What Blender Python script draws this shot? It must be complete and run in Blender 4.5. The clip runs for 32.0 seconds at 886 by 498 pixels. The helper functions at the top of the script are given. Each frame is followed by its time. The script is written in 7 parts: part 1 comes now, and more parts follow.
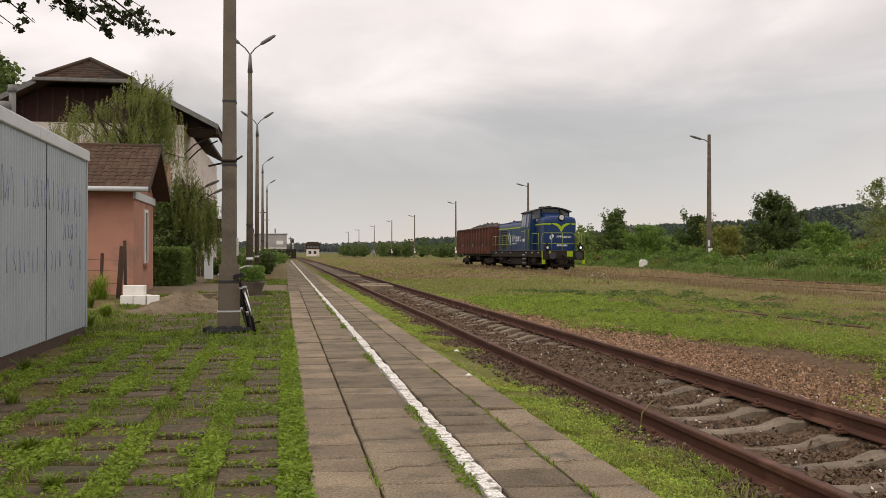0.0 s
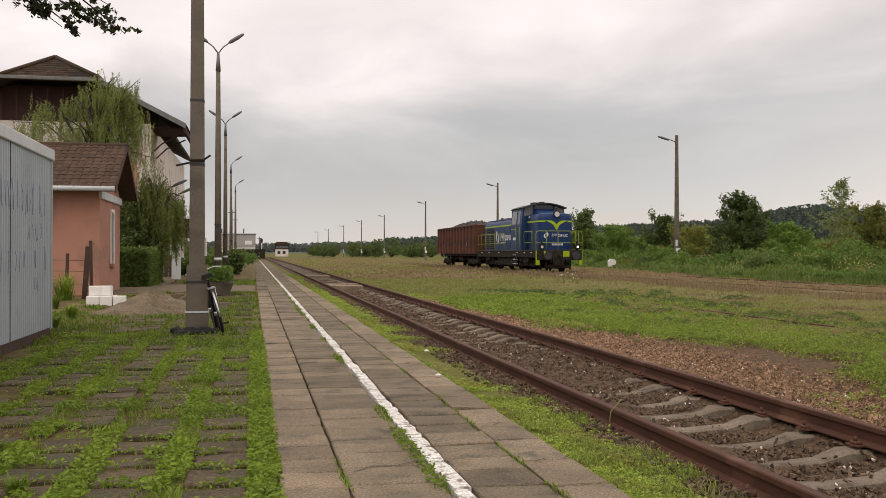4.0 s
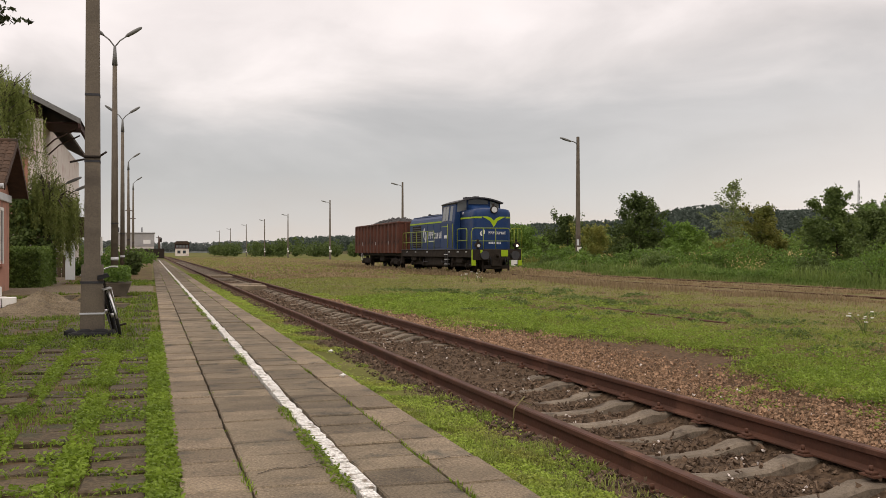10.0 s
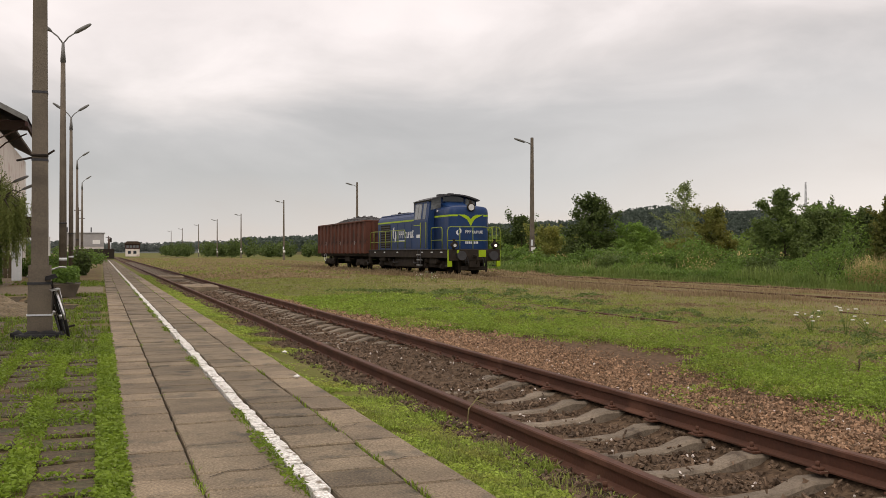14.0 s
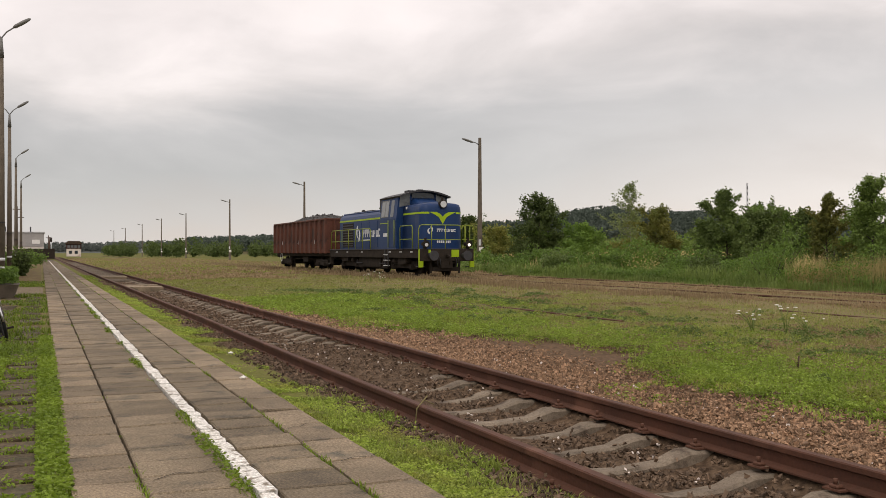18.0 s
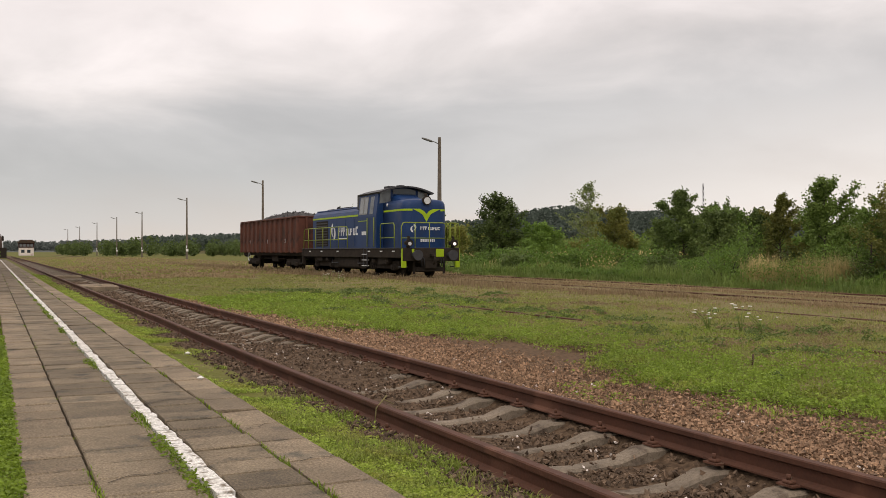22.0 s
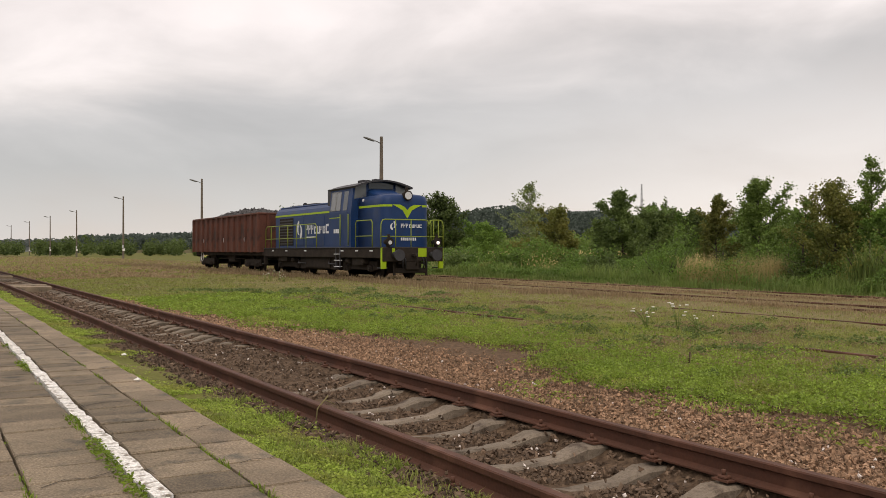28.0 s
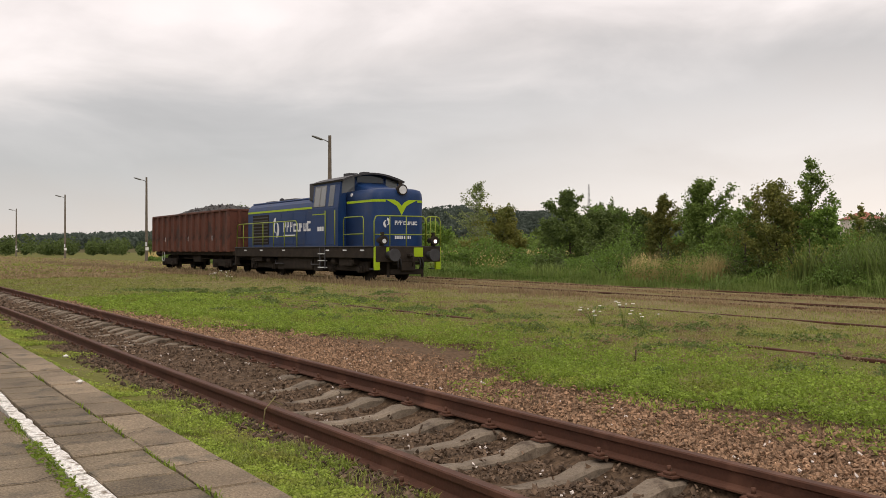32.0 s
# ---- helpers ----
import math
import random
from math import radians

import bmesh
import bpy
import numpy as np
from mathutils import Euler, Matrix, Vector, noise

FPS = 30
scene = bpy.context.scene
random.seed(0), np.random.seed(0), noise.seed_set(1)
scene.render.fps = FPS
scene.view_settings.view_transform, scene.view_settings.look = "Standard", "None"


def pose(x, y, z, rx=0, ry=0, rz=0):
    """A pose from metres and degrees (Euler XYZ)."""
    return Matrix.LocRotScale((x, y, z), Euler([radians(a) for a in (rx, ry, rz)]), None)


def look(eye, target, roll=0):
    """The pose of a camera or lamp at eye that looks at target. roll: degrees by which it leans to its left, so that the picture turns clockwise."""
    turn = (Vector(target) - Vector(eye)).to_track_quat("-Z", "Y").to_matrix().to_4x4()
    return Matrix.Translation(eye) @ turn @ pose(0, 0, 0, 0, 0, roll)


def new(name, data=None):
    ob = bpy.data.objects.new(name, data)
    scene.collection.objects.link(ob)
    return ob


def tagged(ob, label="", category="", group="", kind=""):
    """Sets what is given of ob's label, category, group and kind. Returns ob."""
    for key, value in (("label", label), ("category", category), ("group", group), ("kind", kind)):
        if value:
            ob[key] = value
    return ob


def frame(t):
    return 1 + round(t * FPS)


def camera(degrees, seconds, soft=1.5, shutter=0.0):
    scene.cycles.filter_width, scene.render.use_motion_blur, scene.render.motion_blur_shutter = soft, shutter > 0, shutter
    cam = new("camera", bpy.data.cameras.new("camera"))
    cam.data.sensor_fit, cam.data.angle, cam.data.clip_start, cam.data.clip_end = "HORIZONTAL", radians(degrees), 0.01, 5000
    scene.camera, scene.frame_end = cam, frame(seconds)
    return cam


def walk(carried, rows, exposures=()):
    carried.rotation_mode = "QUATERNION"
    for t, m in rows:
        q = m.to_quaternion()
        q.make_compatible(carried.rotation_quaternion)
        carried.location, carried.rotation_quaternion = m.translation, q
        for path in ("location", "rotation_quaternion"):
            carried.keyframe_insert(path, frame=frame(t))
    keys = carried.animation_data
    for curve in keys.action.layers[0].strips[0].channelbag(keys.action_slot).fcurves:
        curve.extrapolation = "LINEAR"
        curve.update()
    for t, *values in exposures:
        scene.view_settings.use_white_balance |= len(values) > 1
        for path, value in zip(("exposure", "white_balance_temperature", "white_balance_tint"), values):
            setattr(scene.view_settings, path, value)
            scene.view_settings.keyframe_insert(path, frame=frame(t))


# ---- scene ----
# camera on a tripod: seconds, heading clockwise from the track, tilt and roll in degrees
EYE = (0.0, 0.0, 1.22)
cam = camera(50.562, 32.0, soft=0.85)
walk(cam, [(t, pose(*EYE, 90 + tilt, 0, -head) @ pose(0, 0, 0, 0, 0, roll)) for t, head, tilt, roll in [
    (0.0, 9.613, 0.227, 0.081), (2.0, 9.613, 0.227, 0.081), (2.5, 9.662, 0.228, 0.079), (3.0, 9.96, 0.229, 0.065),
    (3.5, 10.762, 0.231, 0.046), (5.5, 13.619, 0.204, -0.025), (6.0, 14.809, 0.212, -0.029), (6.5, 15.605, 0.204, -0.023),
    (7.0, 16.175, 0.202, -0.026), (7.5, 16.488, 0.2, -0.005), (8.0, 16.683, 0.2, -0.019), (8.5, 16.75, 0.2, -0.022),
    (9.0, 16.855, 0.193, -0.009), (9.5, 17.195, 0.187, -0.033), (10.0, 17.26, 0.184, -0.018), (10.5, 17.502, 0.196, -0.036),
    (11.0, 17.749, 0.2, -0.022), (11.5, 18.106, 0.203, -0.013), (12.0, 18.523, 0.198, -0.034), (12.5, 18.813, 0.201, -0.05),
    (13.0, 19.131, 0.203, -0.025), (13.5, 19.604, 0.205, -0.024), (14.0, 20.026, 0.199, -0.029), (14.5, 20.164, 0.201, -0.031),
    (16.5, 21.86, 0.198, -0.033), (17.0, 22.342, 0.189, -0.036), (17.5, 22.767, 0.185, -0.009), (18.0, 23.199, 0.183, -0.056),
    (18.5, 23.448, 0.176, -0.02), (19.0, 23.602, 0.174, -0.032), (19.5, 23.796, 0.179, -0.04), (20.0, 24.164, 0.168, -0.021),
    (20.5, 24.659, 0.15, -0.001), (21.0, 25.022, 0.146, 0.021), (21.5, 25.351, 0.148, -0.015), (22.0, 25.667, 0.143, -0.004),
    (22.5, 25.86, 0.142, -0.005), (23.0, 26.15, 0.145, -0.005), (23.5, 26.559, 0.136, -0.002), (24.0, 26.864, 0.135, -0.003),
    (24.5, 27.453, 0.129, -0.001), (25.0, 27.866, 0.135, -0.018), (25.5, 28.139, 0.134, -0.017), (27.5, 28.919, 0.121, 0.031),
    (28.0, 29.214, 0.12, 0.024), (28.5, 29.513, 0.107, -0.01), (29.0, 29.682, 0.104, 0.003), (29.5, 30.045, 0.104, 0.023),
    (30.0, 30.371, 0.105, 0.006), (30.5, 30.709, 0.098, 0.023), (31.0, 31.235, 0.094, 0.048), (31.5, 31.837, 0.088, 0.023),
    (32.0, 32.339, 0.085, 0.021),
]], exposures=((0, 0.19, 7000, 14), (20, 0.19, 7000, 14), (29, 0.22, 7000, 14), (32, 0.24, 7000, 14)))

# ---- world, sun ----
world = bpy.data.worlds.new("overcast_sky")
scene.world = world
world.use_nodes = True
wn, wl = world.node_tree.nodes, world.node_tree.links
wn.clear()
w_out = wn.new("ShaderNodeOutputWorld")
w_bg = wn.new("ShaderNodeBackground")
w_sky = wn.new("ShaderNodeTexSky")
w_sky.sky_type = "NISHITA"
w_sky.sun_disc = False
w_sky.sun_elevation, w_sky.sun_rotation = radians(48), radians(215)
w_geo = wn.new("ShaderNodeTexCoord")
w_sep = wn.new("ShaderNodeSeparateXYZ")
wl.new(w_geo.outputs["Generated"], w_sep.inputs[0])
# a closed cloud deck: bright overhead, a grey bank across it, paler at the horizon
w_ramp = wn.new("ShaderNodeValToRGB")
w_tilt = wn.new("ShaderNodeMath")
w_tilt.operation = "MULTIPLY_ADD"
w_tilt.inputs[1].default_value = -0.07
wl.new(w_sep.outputs["X"], w_tilt.inputs[0])
wl.new(w_sep.outputs["Z"], w_tilt.inputs[2])
w_warp = wn.new("ShaderNodeMath")
w_warp.operation = "MULTIPLY_ADD"
w_warp.inputs[1].default_value = 0.14
wl.new(w_tilt.outputs[0], w_warp.inputs[2])
wl.new(w_warp.outputs[0], w_ramp.inputs[0])
els = w_ramp.color_ramp.elements
els[0].position, els[0].color = 0.0, (0.84, 0.785, 0.765, 1)
els[1].position, els[1].color = 1.0, (1.0, 0.95, 0.93, 1)
for pos, col in ((0.028, (0.70, 0.66, 0.64, 1)), (0.055, (0.595, 0.57, 0.55, 1)), (0.095, (0.50, 0.505, 0.51, 1)), (0.135, (0.435, 0.455, 0.47, 1)), (0.185, (0.475, 0.49, 0.505, 1)),
                 (0.235, (0.64, 0.63, 0.635, 1)), (0.285, (0.80, 0.775, 0.785, 1))):
    e = els.new(pos)
    e.color = col
w_map = wn.new("ShaderNodeMapping")
w_map.inputs["Scale"].default_value = (2.6, 2.6, 6.5)
w_map.inputs["Rotation"].default_value = (0.10, -0.12, 0.4)
wl.new(w_geo.outputs["Generated"], w_map.inputs["Vector"])
w_noise = wn.new("ShaderNodeTexNoise")
w_noise.inputs["Scale"].default_value = 1.6
w_noise.inputs["Detail"].default_value = 7
w_noise.inputs["Roughness"].default_value = 0.52
w_noise.inputs["Distortion"].default_value = 0.4
wl.new(w_map.outputs[0], w_noise.inputs["Vector"])
wl.new(w_noise.outputs["Fac"], w_warp.inputs[0])
w_nr = wn.new("ShaderNodeMapRange")
w_nr.inputs["From Min"].default_value, w_nr.inputs["From Max"].default_value = 0.3, 0.7
w_nr.inputs["To Min"].default_value, w_nr.inputs["To Max"].default_value = 0.88, 1.10
wl.new(w_noise.outputs["Fac"], w_nr.inputs["Value"])
w_mul = wn.new("ShaderNodeVectorMath")
w_mul.operation = "SCALE"
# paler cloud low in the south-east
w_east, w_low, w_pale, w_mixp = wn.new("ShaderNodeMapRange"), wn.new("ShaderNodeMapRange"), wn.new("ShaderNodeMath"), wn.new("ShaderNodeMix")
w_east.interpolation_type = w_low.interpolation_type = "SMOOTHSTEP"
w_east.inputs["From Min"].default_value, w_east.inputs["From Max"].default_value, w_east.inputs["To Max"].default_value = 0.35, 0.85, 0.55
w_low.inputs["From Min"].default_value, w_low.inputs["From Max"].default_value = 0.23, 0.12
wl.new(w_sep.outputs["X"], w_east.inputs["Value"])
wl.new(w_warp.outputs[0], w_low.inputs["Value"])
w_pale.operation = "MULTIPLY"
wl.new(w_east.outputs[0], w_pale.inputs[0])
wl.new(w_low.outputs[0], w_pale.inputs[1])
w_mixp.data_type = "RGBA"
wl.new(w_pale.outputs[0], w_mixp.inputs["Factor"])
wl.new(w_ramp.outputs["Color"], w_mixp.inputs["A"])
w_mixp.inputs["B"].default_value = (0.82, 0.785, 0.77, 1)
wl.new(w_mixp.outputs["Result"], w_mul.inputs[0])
wl.new(w_nr.outputs[0], w_mul.inputs["Scale"])
w_dim = wn.new("ShaderNodeVectorMath")
w_dim.operation = "SCALE"
w_dim.inputs["Scale"].default_value = 0.008
wl.new(w_sky.outputs[0], w_dim.inputs[0])
w_add = wn.new("ShaderNodeVectorMath")
w_add.operation = "ADD"
wl.new(w_mul.outputs[0], w_add.inputs[0])
wl.new(w_dim.outputs[0], w_add.inputs[1])
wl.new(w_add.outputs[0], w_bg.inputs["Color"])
w_bg.inputs["Strength"].default_value = 1.0
wl.new(w_bg.outputs[0], w_out.inputs["Surface"])

sun = new("sun", bpy.data.lights.new("sun", "SUN"))
sun.data.energy, sun.data.angle, sun.data.color = 0.8, radians(40), (1.0, 0.96, 0.9)
sun.matrix_world = look((-40, -60, 80), (0, 0, 0))

# ---- materials ----
def mat(name, col, col2=None, rough=0.85, metal=0.0, scale=6.0, bump=0.3, fine=60.0, dist=0.01, vary=0.0, stain=None, stain_scale=1.2, stain_cut=0.55, spec=0.3, world_space=False, speck=0.0):
    """A weathered surface: two colours mixed by noise at two scales, an optional stain, fine relief, and a shift from piece to piece."""
    m = bpy.data.materials.new(name)
    m.use_nodes = True
    n, l = m.node_tree.nodes, m.node_tree.links
    b = n["Principled BSDF"]
    b.inputs["Roughness"].default_value, b.inputs["Metallic"].default_value = rough, metal
    b.inputs["Specular IOR Level"].default_value = spec
    tc = n.new("ShaderNodeNewGeometry" if world_space else "ShaderNodeTexCoord")
    place = tc.outputs["Position" if world_space else "Object"]
    big, small = n.new("ShaderNodeTexNoise"), n.new("ShaderNodeTexNoise")
    big.inputs["Scale"].default_value, big.inputs["Detail"].default_value = scale, 5
    small.inputs["Scale"].default_value, small.inputs["Detail"].default_value = fine, 4
    for q in (big, small):
        l.new(place, q.inputs["Vector"])
    mixf = n.new("ShaderNodeMath")
    mixf.operation = "MULTIPLY_ADD"
    mixf.inputs[1].default_value = 1.3
    l.new(small.outputs["Fac"], mixf.inputs[0])
    half = n.new("ShaderNodeMath")
    half.operation = "MULTIPLY_ADD"
    half.inputs[1].default_value, half.inputs[2].default_value = 1.6, -0.95
    l.new(big.outputs["Fac"], half.inputs[0])
    l.new(half.outputs[0], mixf.inputs[2])
    mix = n.new("ShaderNodeMix")
    mix.data_type = "RGBA"
    mix.inputs["A"].default_value = (*col, 1)
    mix.inputs["B"].default_value = (*(col2 or [c * 0.7 for c in col]), 1)
    l.new(mixf.outputs[0], mix.inputs["Factor"])
    out = mix.outputs["Result"]
    if stain:
        st = n.new("ShaderNodeTexNoise")
        st.inputs["Scale"].default_value, st.inputs["Detail"].default_value = stain_scale, 6
        l.new(place, st.inputs["Vector"])
        r = n.new("ShaderNodeMapRange")
        r.inputs["From Min"].default_value, r.inputs["From Max"].default_value = stain_cut, stain_cut + 0.14
        l.new(st.outputs["Fac"], r.inputs["Value"])
        mx = n.new("ShaderNodeMix")
        mx.data_type = "RGBA"
        mx.inputs["B"].default_value = (*stain, 1)
        l.new(r.outputs[0], mx.inputs["Factor"])
        l.new(out, mx.inputs["A"])
        out = mx.outputs["Result"]
    if vary:
        oi = n.new("ShaderNodeObjectInfo")
        gi = n.new("ShaderNodeNewGeometry")
        ad = n.new("ShaderNodeMath")
        ad.operation = "ADD"
        l.new(oi.outputs["Random"], ad.inputs[0])
        l.new(gi.outputs["Random Per Island"], ad.inputs[1])
        vr = n.new("ShaderNodeMapRange")
        vr.inputs["From Min"].default_value, vr.inputs["From Max"].default_value = 0.2, 1.8
        vr.inputs["To Min"].default_value, vr.inputs["To Max"].default_value = 1 - vary, 1 + vary
        l.new(ad.outputs[0], vr.inputs["Value"])
        hv = n.new("ShaderNodeHueSaturation")
        l.new(vr.outputs[0], hv.inputs["Value"])
        l.new(out, hv.inputs["Color"])
        out = hv.outputs[0]
    if speck:
        sn, sr, sv = n.new("ShaderNodeTexNoise"), n.new("ShaderNodeMapRange"), n.new("ShaderNodeHueSaturation")
        sn.inputs["Scale"].default_value, sn.inputs["Detail"].default_value, sn.inputs["Roughness"].default_value = speck, 6, 0.75
        l.new(place, sn.inputs["Vector"])
        sr.inputs["From Min"].default_value, sr.inputs["From Max"].default_value = 0.36, 0.64
        sr.inputs["To Min"].default_value, sr.inputs["To Max"].default_value = 0.55, 1.4
        l.new(sn.outputs["Fac"], sr.inputs["Value"])
        l.new(sr.outputs[0], sv.inputs["Value"])
        l.new(out, sv.inputs["Color"])
        out = sv.outputs[0]
    l.new(out, b.inputs["Base Color"])
    if bump:
        bp = n.new("ShaderNodeBump")
        bp.inputs["Strength"].default_value, bp.inputs["Distance"].default_value = bump, dist
        l.new(small.outputs["Fac"], bp.inputs["Height"])
        l.new(bp.outputs[0], b.inputs["Normal"])
    return m


def leafy(name, col, col2, trans=0.35, vary=0.38, stain=None, stain_scale=1.6, stain_cut=0.5):
    """Leaves: colour varies from leaf to leaf and plant to plant; some light comes through."""
    m = mat(name, col, col2, rough=0.6, scale=0.5, fine=5, bump=0, vary=vary, stain=stain, stain_scale=stain_scale, stain_cut=stain_cut)
    n, l = m.node_tree.nodes, m.node_tree.links
    b = n["Principled BSDF"]
    tr = n.new("ShaderNodeBsdfTranslucent")
    l.new(b.inputs["Base Color"].links[0].from_socket, tr.inputs["Color"])
    mx = n.new("ShaderNodeMixShader")
    mx.inputs[0].default_value = trans
    l.new(b.outputs[0], mx.inputs[1])
    l.new(tr.outputs[0], mx.inputs[2])
    l.new(mx.outputs[0], n["Material Output"].inputs["Surface"])
    return m


def glow(name, col, strength):
    m = bpy.data.materials.new(name)
    m.use_nodes = True
    b = m.node_tree.nodes["Principled BSDF"]
    b.inputs["Base Color"].default_value = (*col, 1)
    b.inputs["Emission Color"].default_value = (*col, 1)
    b.inputs["Emission Strength"].default_value = strength
    return m


def glass(name, col=(0.03, 0.04, 0.05)):
    m = bpy.data.materials.new(name)
    m.use_nodes = True
    b = m.node_tree.nodes["Principled BSDF"]
    b.inputs["Base Color"].default_value = (*col, 1)
    b.inputs["Roughness"].default_value = 0.06
    b.inputs["Specular IOR Level"].default_value = 0.6
    return m


M_SLAB = mat("platform_concrete", (0.235, 0.186, 0.126), (0.105, 0.083, 0.056), scale=2.6, fine=60, bump=0.9, dist=0.012, vary=0.42, stain=(0.078, 0.069, 0.052), stain_scale=3.2, stain_cut=0.56, world_space=True, speck=70)
M_EDGE = mat("edge_concrete", (0.285, 0.222, 0.15), (0.135, 0.106, 0.072), scale=2.2, fine=60, bump=0.9, dist=0.012, vary=0.36, stain=(0.10, 0.088, 0.066), stain_scale=3.4, stain_cut=0.56, world_space=True, speck=70)
M_OLD = mat("old_paver", (0.12, 0.089, 0.052), (0.06, 0.045, 0.026), scale=3.4, fine=40, bump=0.6, dist=0.012, vary=0.22, stain=(0.06, 0.06, 0.03), stain_scale=4, stain_cut=0.53, world_space=True, speck=30)
M_WHITE = mat("worn_white_paint", (0.82, 0.81, 0.78), (0.55, 0.53, 0.48), scale=5, fine=50, vary=0.08, stain=(0.22, 0.185, 0.14), stain_scale=19, stain_cut=0.52, world_space=True, speck=60)
M_RAIL = mat("rusty_rail", (0.095, 0.038, 0.022), (0.055, 0.025, 0.016), rough=0.75, scale=3, fine=45, bump=0.3, stain=(0.13, 0.06, 0.038), stain_scale=2.5)
M_SLEEPER = mat("sleeper_concrete", (0.24, 0.195, 0.145), (0.12, 0.096, 0.072), scale=5, fine=40, bump=0.6, dist=0.012, vary=0.2, stain=(0.07, 0.05, 0.036), stain_scale=6, stain_cut=0.54, world_space=True, speck=40)
M_BALLAST = mat("dirty_ballast", (0.075, 0.058, 0.045), (0.04, 0.032, 0.026), scale=4, fine=22, bump=0.8, dist=0.04, speck=30)
M_STONE = mat("ballast_stone", (0.145, 0.098, 0.064), (0.052, 0.036, 0.025), scale=18, fine=60, vary=0.85)
M_GRAVEL = mat("brown_gravel", (0.315, 0.195, 0.118), (0.07, 0.045, 0.029), scale=22, fine=40, vary=0.8)
M_COAL = mat("coal", (0.035, 0.032, 0.03), (0.015, 0.014, 0.014), rough=0.6, scale=6, fine=14, bump=0.8, dist=0.05, vary=0.4)
M_BLUE = mat("blue_paint", (0.006, 0.035, 0.122), (0.005, 0.025, 0.088), rough=0.5, scale=1.1, fine=30, bump=0.05, stain=(0.012, 0.03, 0.08), stain_scale=1.6, stain_cut=0.56, spec=0.3)
M_LIME = mat("lime_paint", (0.33, 0.48, 0.01), (0.25, 0.37, 0.012), rough=0.5, scale=2, fine=40, bump=0.05)
M_RAILING = mat("railing_paint", (0.23, 0.30, 0.03), (0.16, 0.2, 0.03), rough=0.55, scale=4, fine=40, bump=0.05)
M_BLACK = mat("grimy_frame", (0.018, 0.016, 0.014), (0.042, 0.033, 0.026), rough=0.85, scale=3, fine=40, bump=0.2, spec=0.1)
M_GREY = mat("dark_grey_paint", (0.05, 0.05, 0.055), (0.03, 0.03, 0.033), rough=0.6, scale=3, fine=40, bump=0.1)
M_WAGON = mat("rust_red_paint", (0.125, 0.044, 0.027), (0.065, 0.025, 0.017), rough=0.75, scale=1.6, fine=30, bump=0.15, stain=(0.042, 0.022, 0.017), stain_scale=1.8, stain_cut=0.5)
M_LETTER = mat("white_lettering", (0.68, 0.7, 0.72), (0.55, 0.57, 0.6), rough=0.5, bump=0)
M_POLE = mat("pole_concrete", (0.175, 0.145, 0.11), (0.10, 0.084, 0.066), scale=2.5, fine=50, stain=(0.07, 0.06, 0.05), stain_scale=1.5)
M_LAMP = mat("lamp_grey", (0.2, 0.2, 0.19), (0.12, 0.12, 0.115), rough=0.5, fine=40, bump=0.1)
M_ZINC = mat("galvanised_sheet", (0.40, 0.445, 0.48), (0.32, 0.36, 0.39), rough=0.5, metal=0.15, scale=1.3, fine=25, bump=0.06, stain=(0.28, 0.31, 0.33), stain_scale=1.0, stain_cut=0.6, spec=0.4)
M_TRIM = mat("pale_sheet_trim", (0.62, 0.64, 0.65), (0.5, 0.52, 0.53), rough=0.5, scale=2, fine=30, bump=0.05)
M_SALMON = mat("salmon_plaster", (0.47, 0.235, 0.168), (0.36, 0.18, 0.13), scale=1.2, fine=50, stain=(0.29, 0.165, 0.125), stain_scale=1.3, stain_cut=0.53)
M_PLASTER = mat("white_plaster", (0.72, 0.66, 0.61), (0.6, 0.53, 0.48), scale=1.4, fine=40, stain=(0.5, 0.36, 0.32), stain_scale=1.1)
M_BRICKRED = mat("dark_timber_gable", (0.06, 0.026, 0.022), (0.035, 0.018, 0.016), scale=2, fine=40)
M_TILE = mat("clay_tile", (0.092, 0.05, 0.03), (0.042, 0.029, 0.02), scale=3, fine=30, vary=0.4, stain=(0.042, 0.034, 0.024), stain_scale=1.6, stain_cut=0.47)
M_WOOD = mat("weathered_wood", (0.09, 0.055, 0.04), (0.05, 0.032, 0.025), scale=5, fine=40)
M_RENDER = mat("grey_render", (0.40, 0.385, 0.37), (0.30, 0.29, 0.28), scale=0.6, fine=6, bump=0)
M_SAND = mat("sandy_earth", (0.23, 0.18, 0.115), (0.11, 0.085, 0.054), scale=4, fine=45, bump=0.8, dist=0.03, speck=30)
M_BLOCK = mat("white_block", (0.8, 0.79, 0.76), (0.68, 0.66, 0.62), scale=4, fine=50)
M_RUBBER = mat("black_rubber", (0.018, 0.018, 0.019), (0.01, 0.01, 0.011), rough=0.7, bump=0.1)
M_CHROME = mat("bright_metal", (0.6, 0.6, 0.6), (0.5, 0.5, 0.5), rough=0.3, metal=0.9, bump=0)
M_GLASS = glass("dark_glass")
# pale base colour stands in for sky seen in and through the glass
M_PANE = glass("sky_paled_pane", (0.13, 0.14, 0.145))
M_LENS = mat("lamp_lens", (0.62, 0.63, 0.64), (0.45, 0.46, 0.47), rough=0.15, bump=0, spec=0.6)
M_LIT = glow("lit_headlight", (1.0, 0.86, 0.76), 1.1)
M_BARK = mat("bark", (0.07, 0.055, 0.04), (0.04, 0.032, 0.025), scale=8, fine=40, bump=0.6)
M_BIRCH = mat("birch_bark", (0.4, 0.39, 0.36), (0.2, 0.19, 0.17), scale=6, fine=30)
M_LEAF = leafy("leaf_green", (0.15, 0.245, 0.042), (0.075, 0.13, 0.03), 0.42, 0.5)
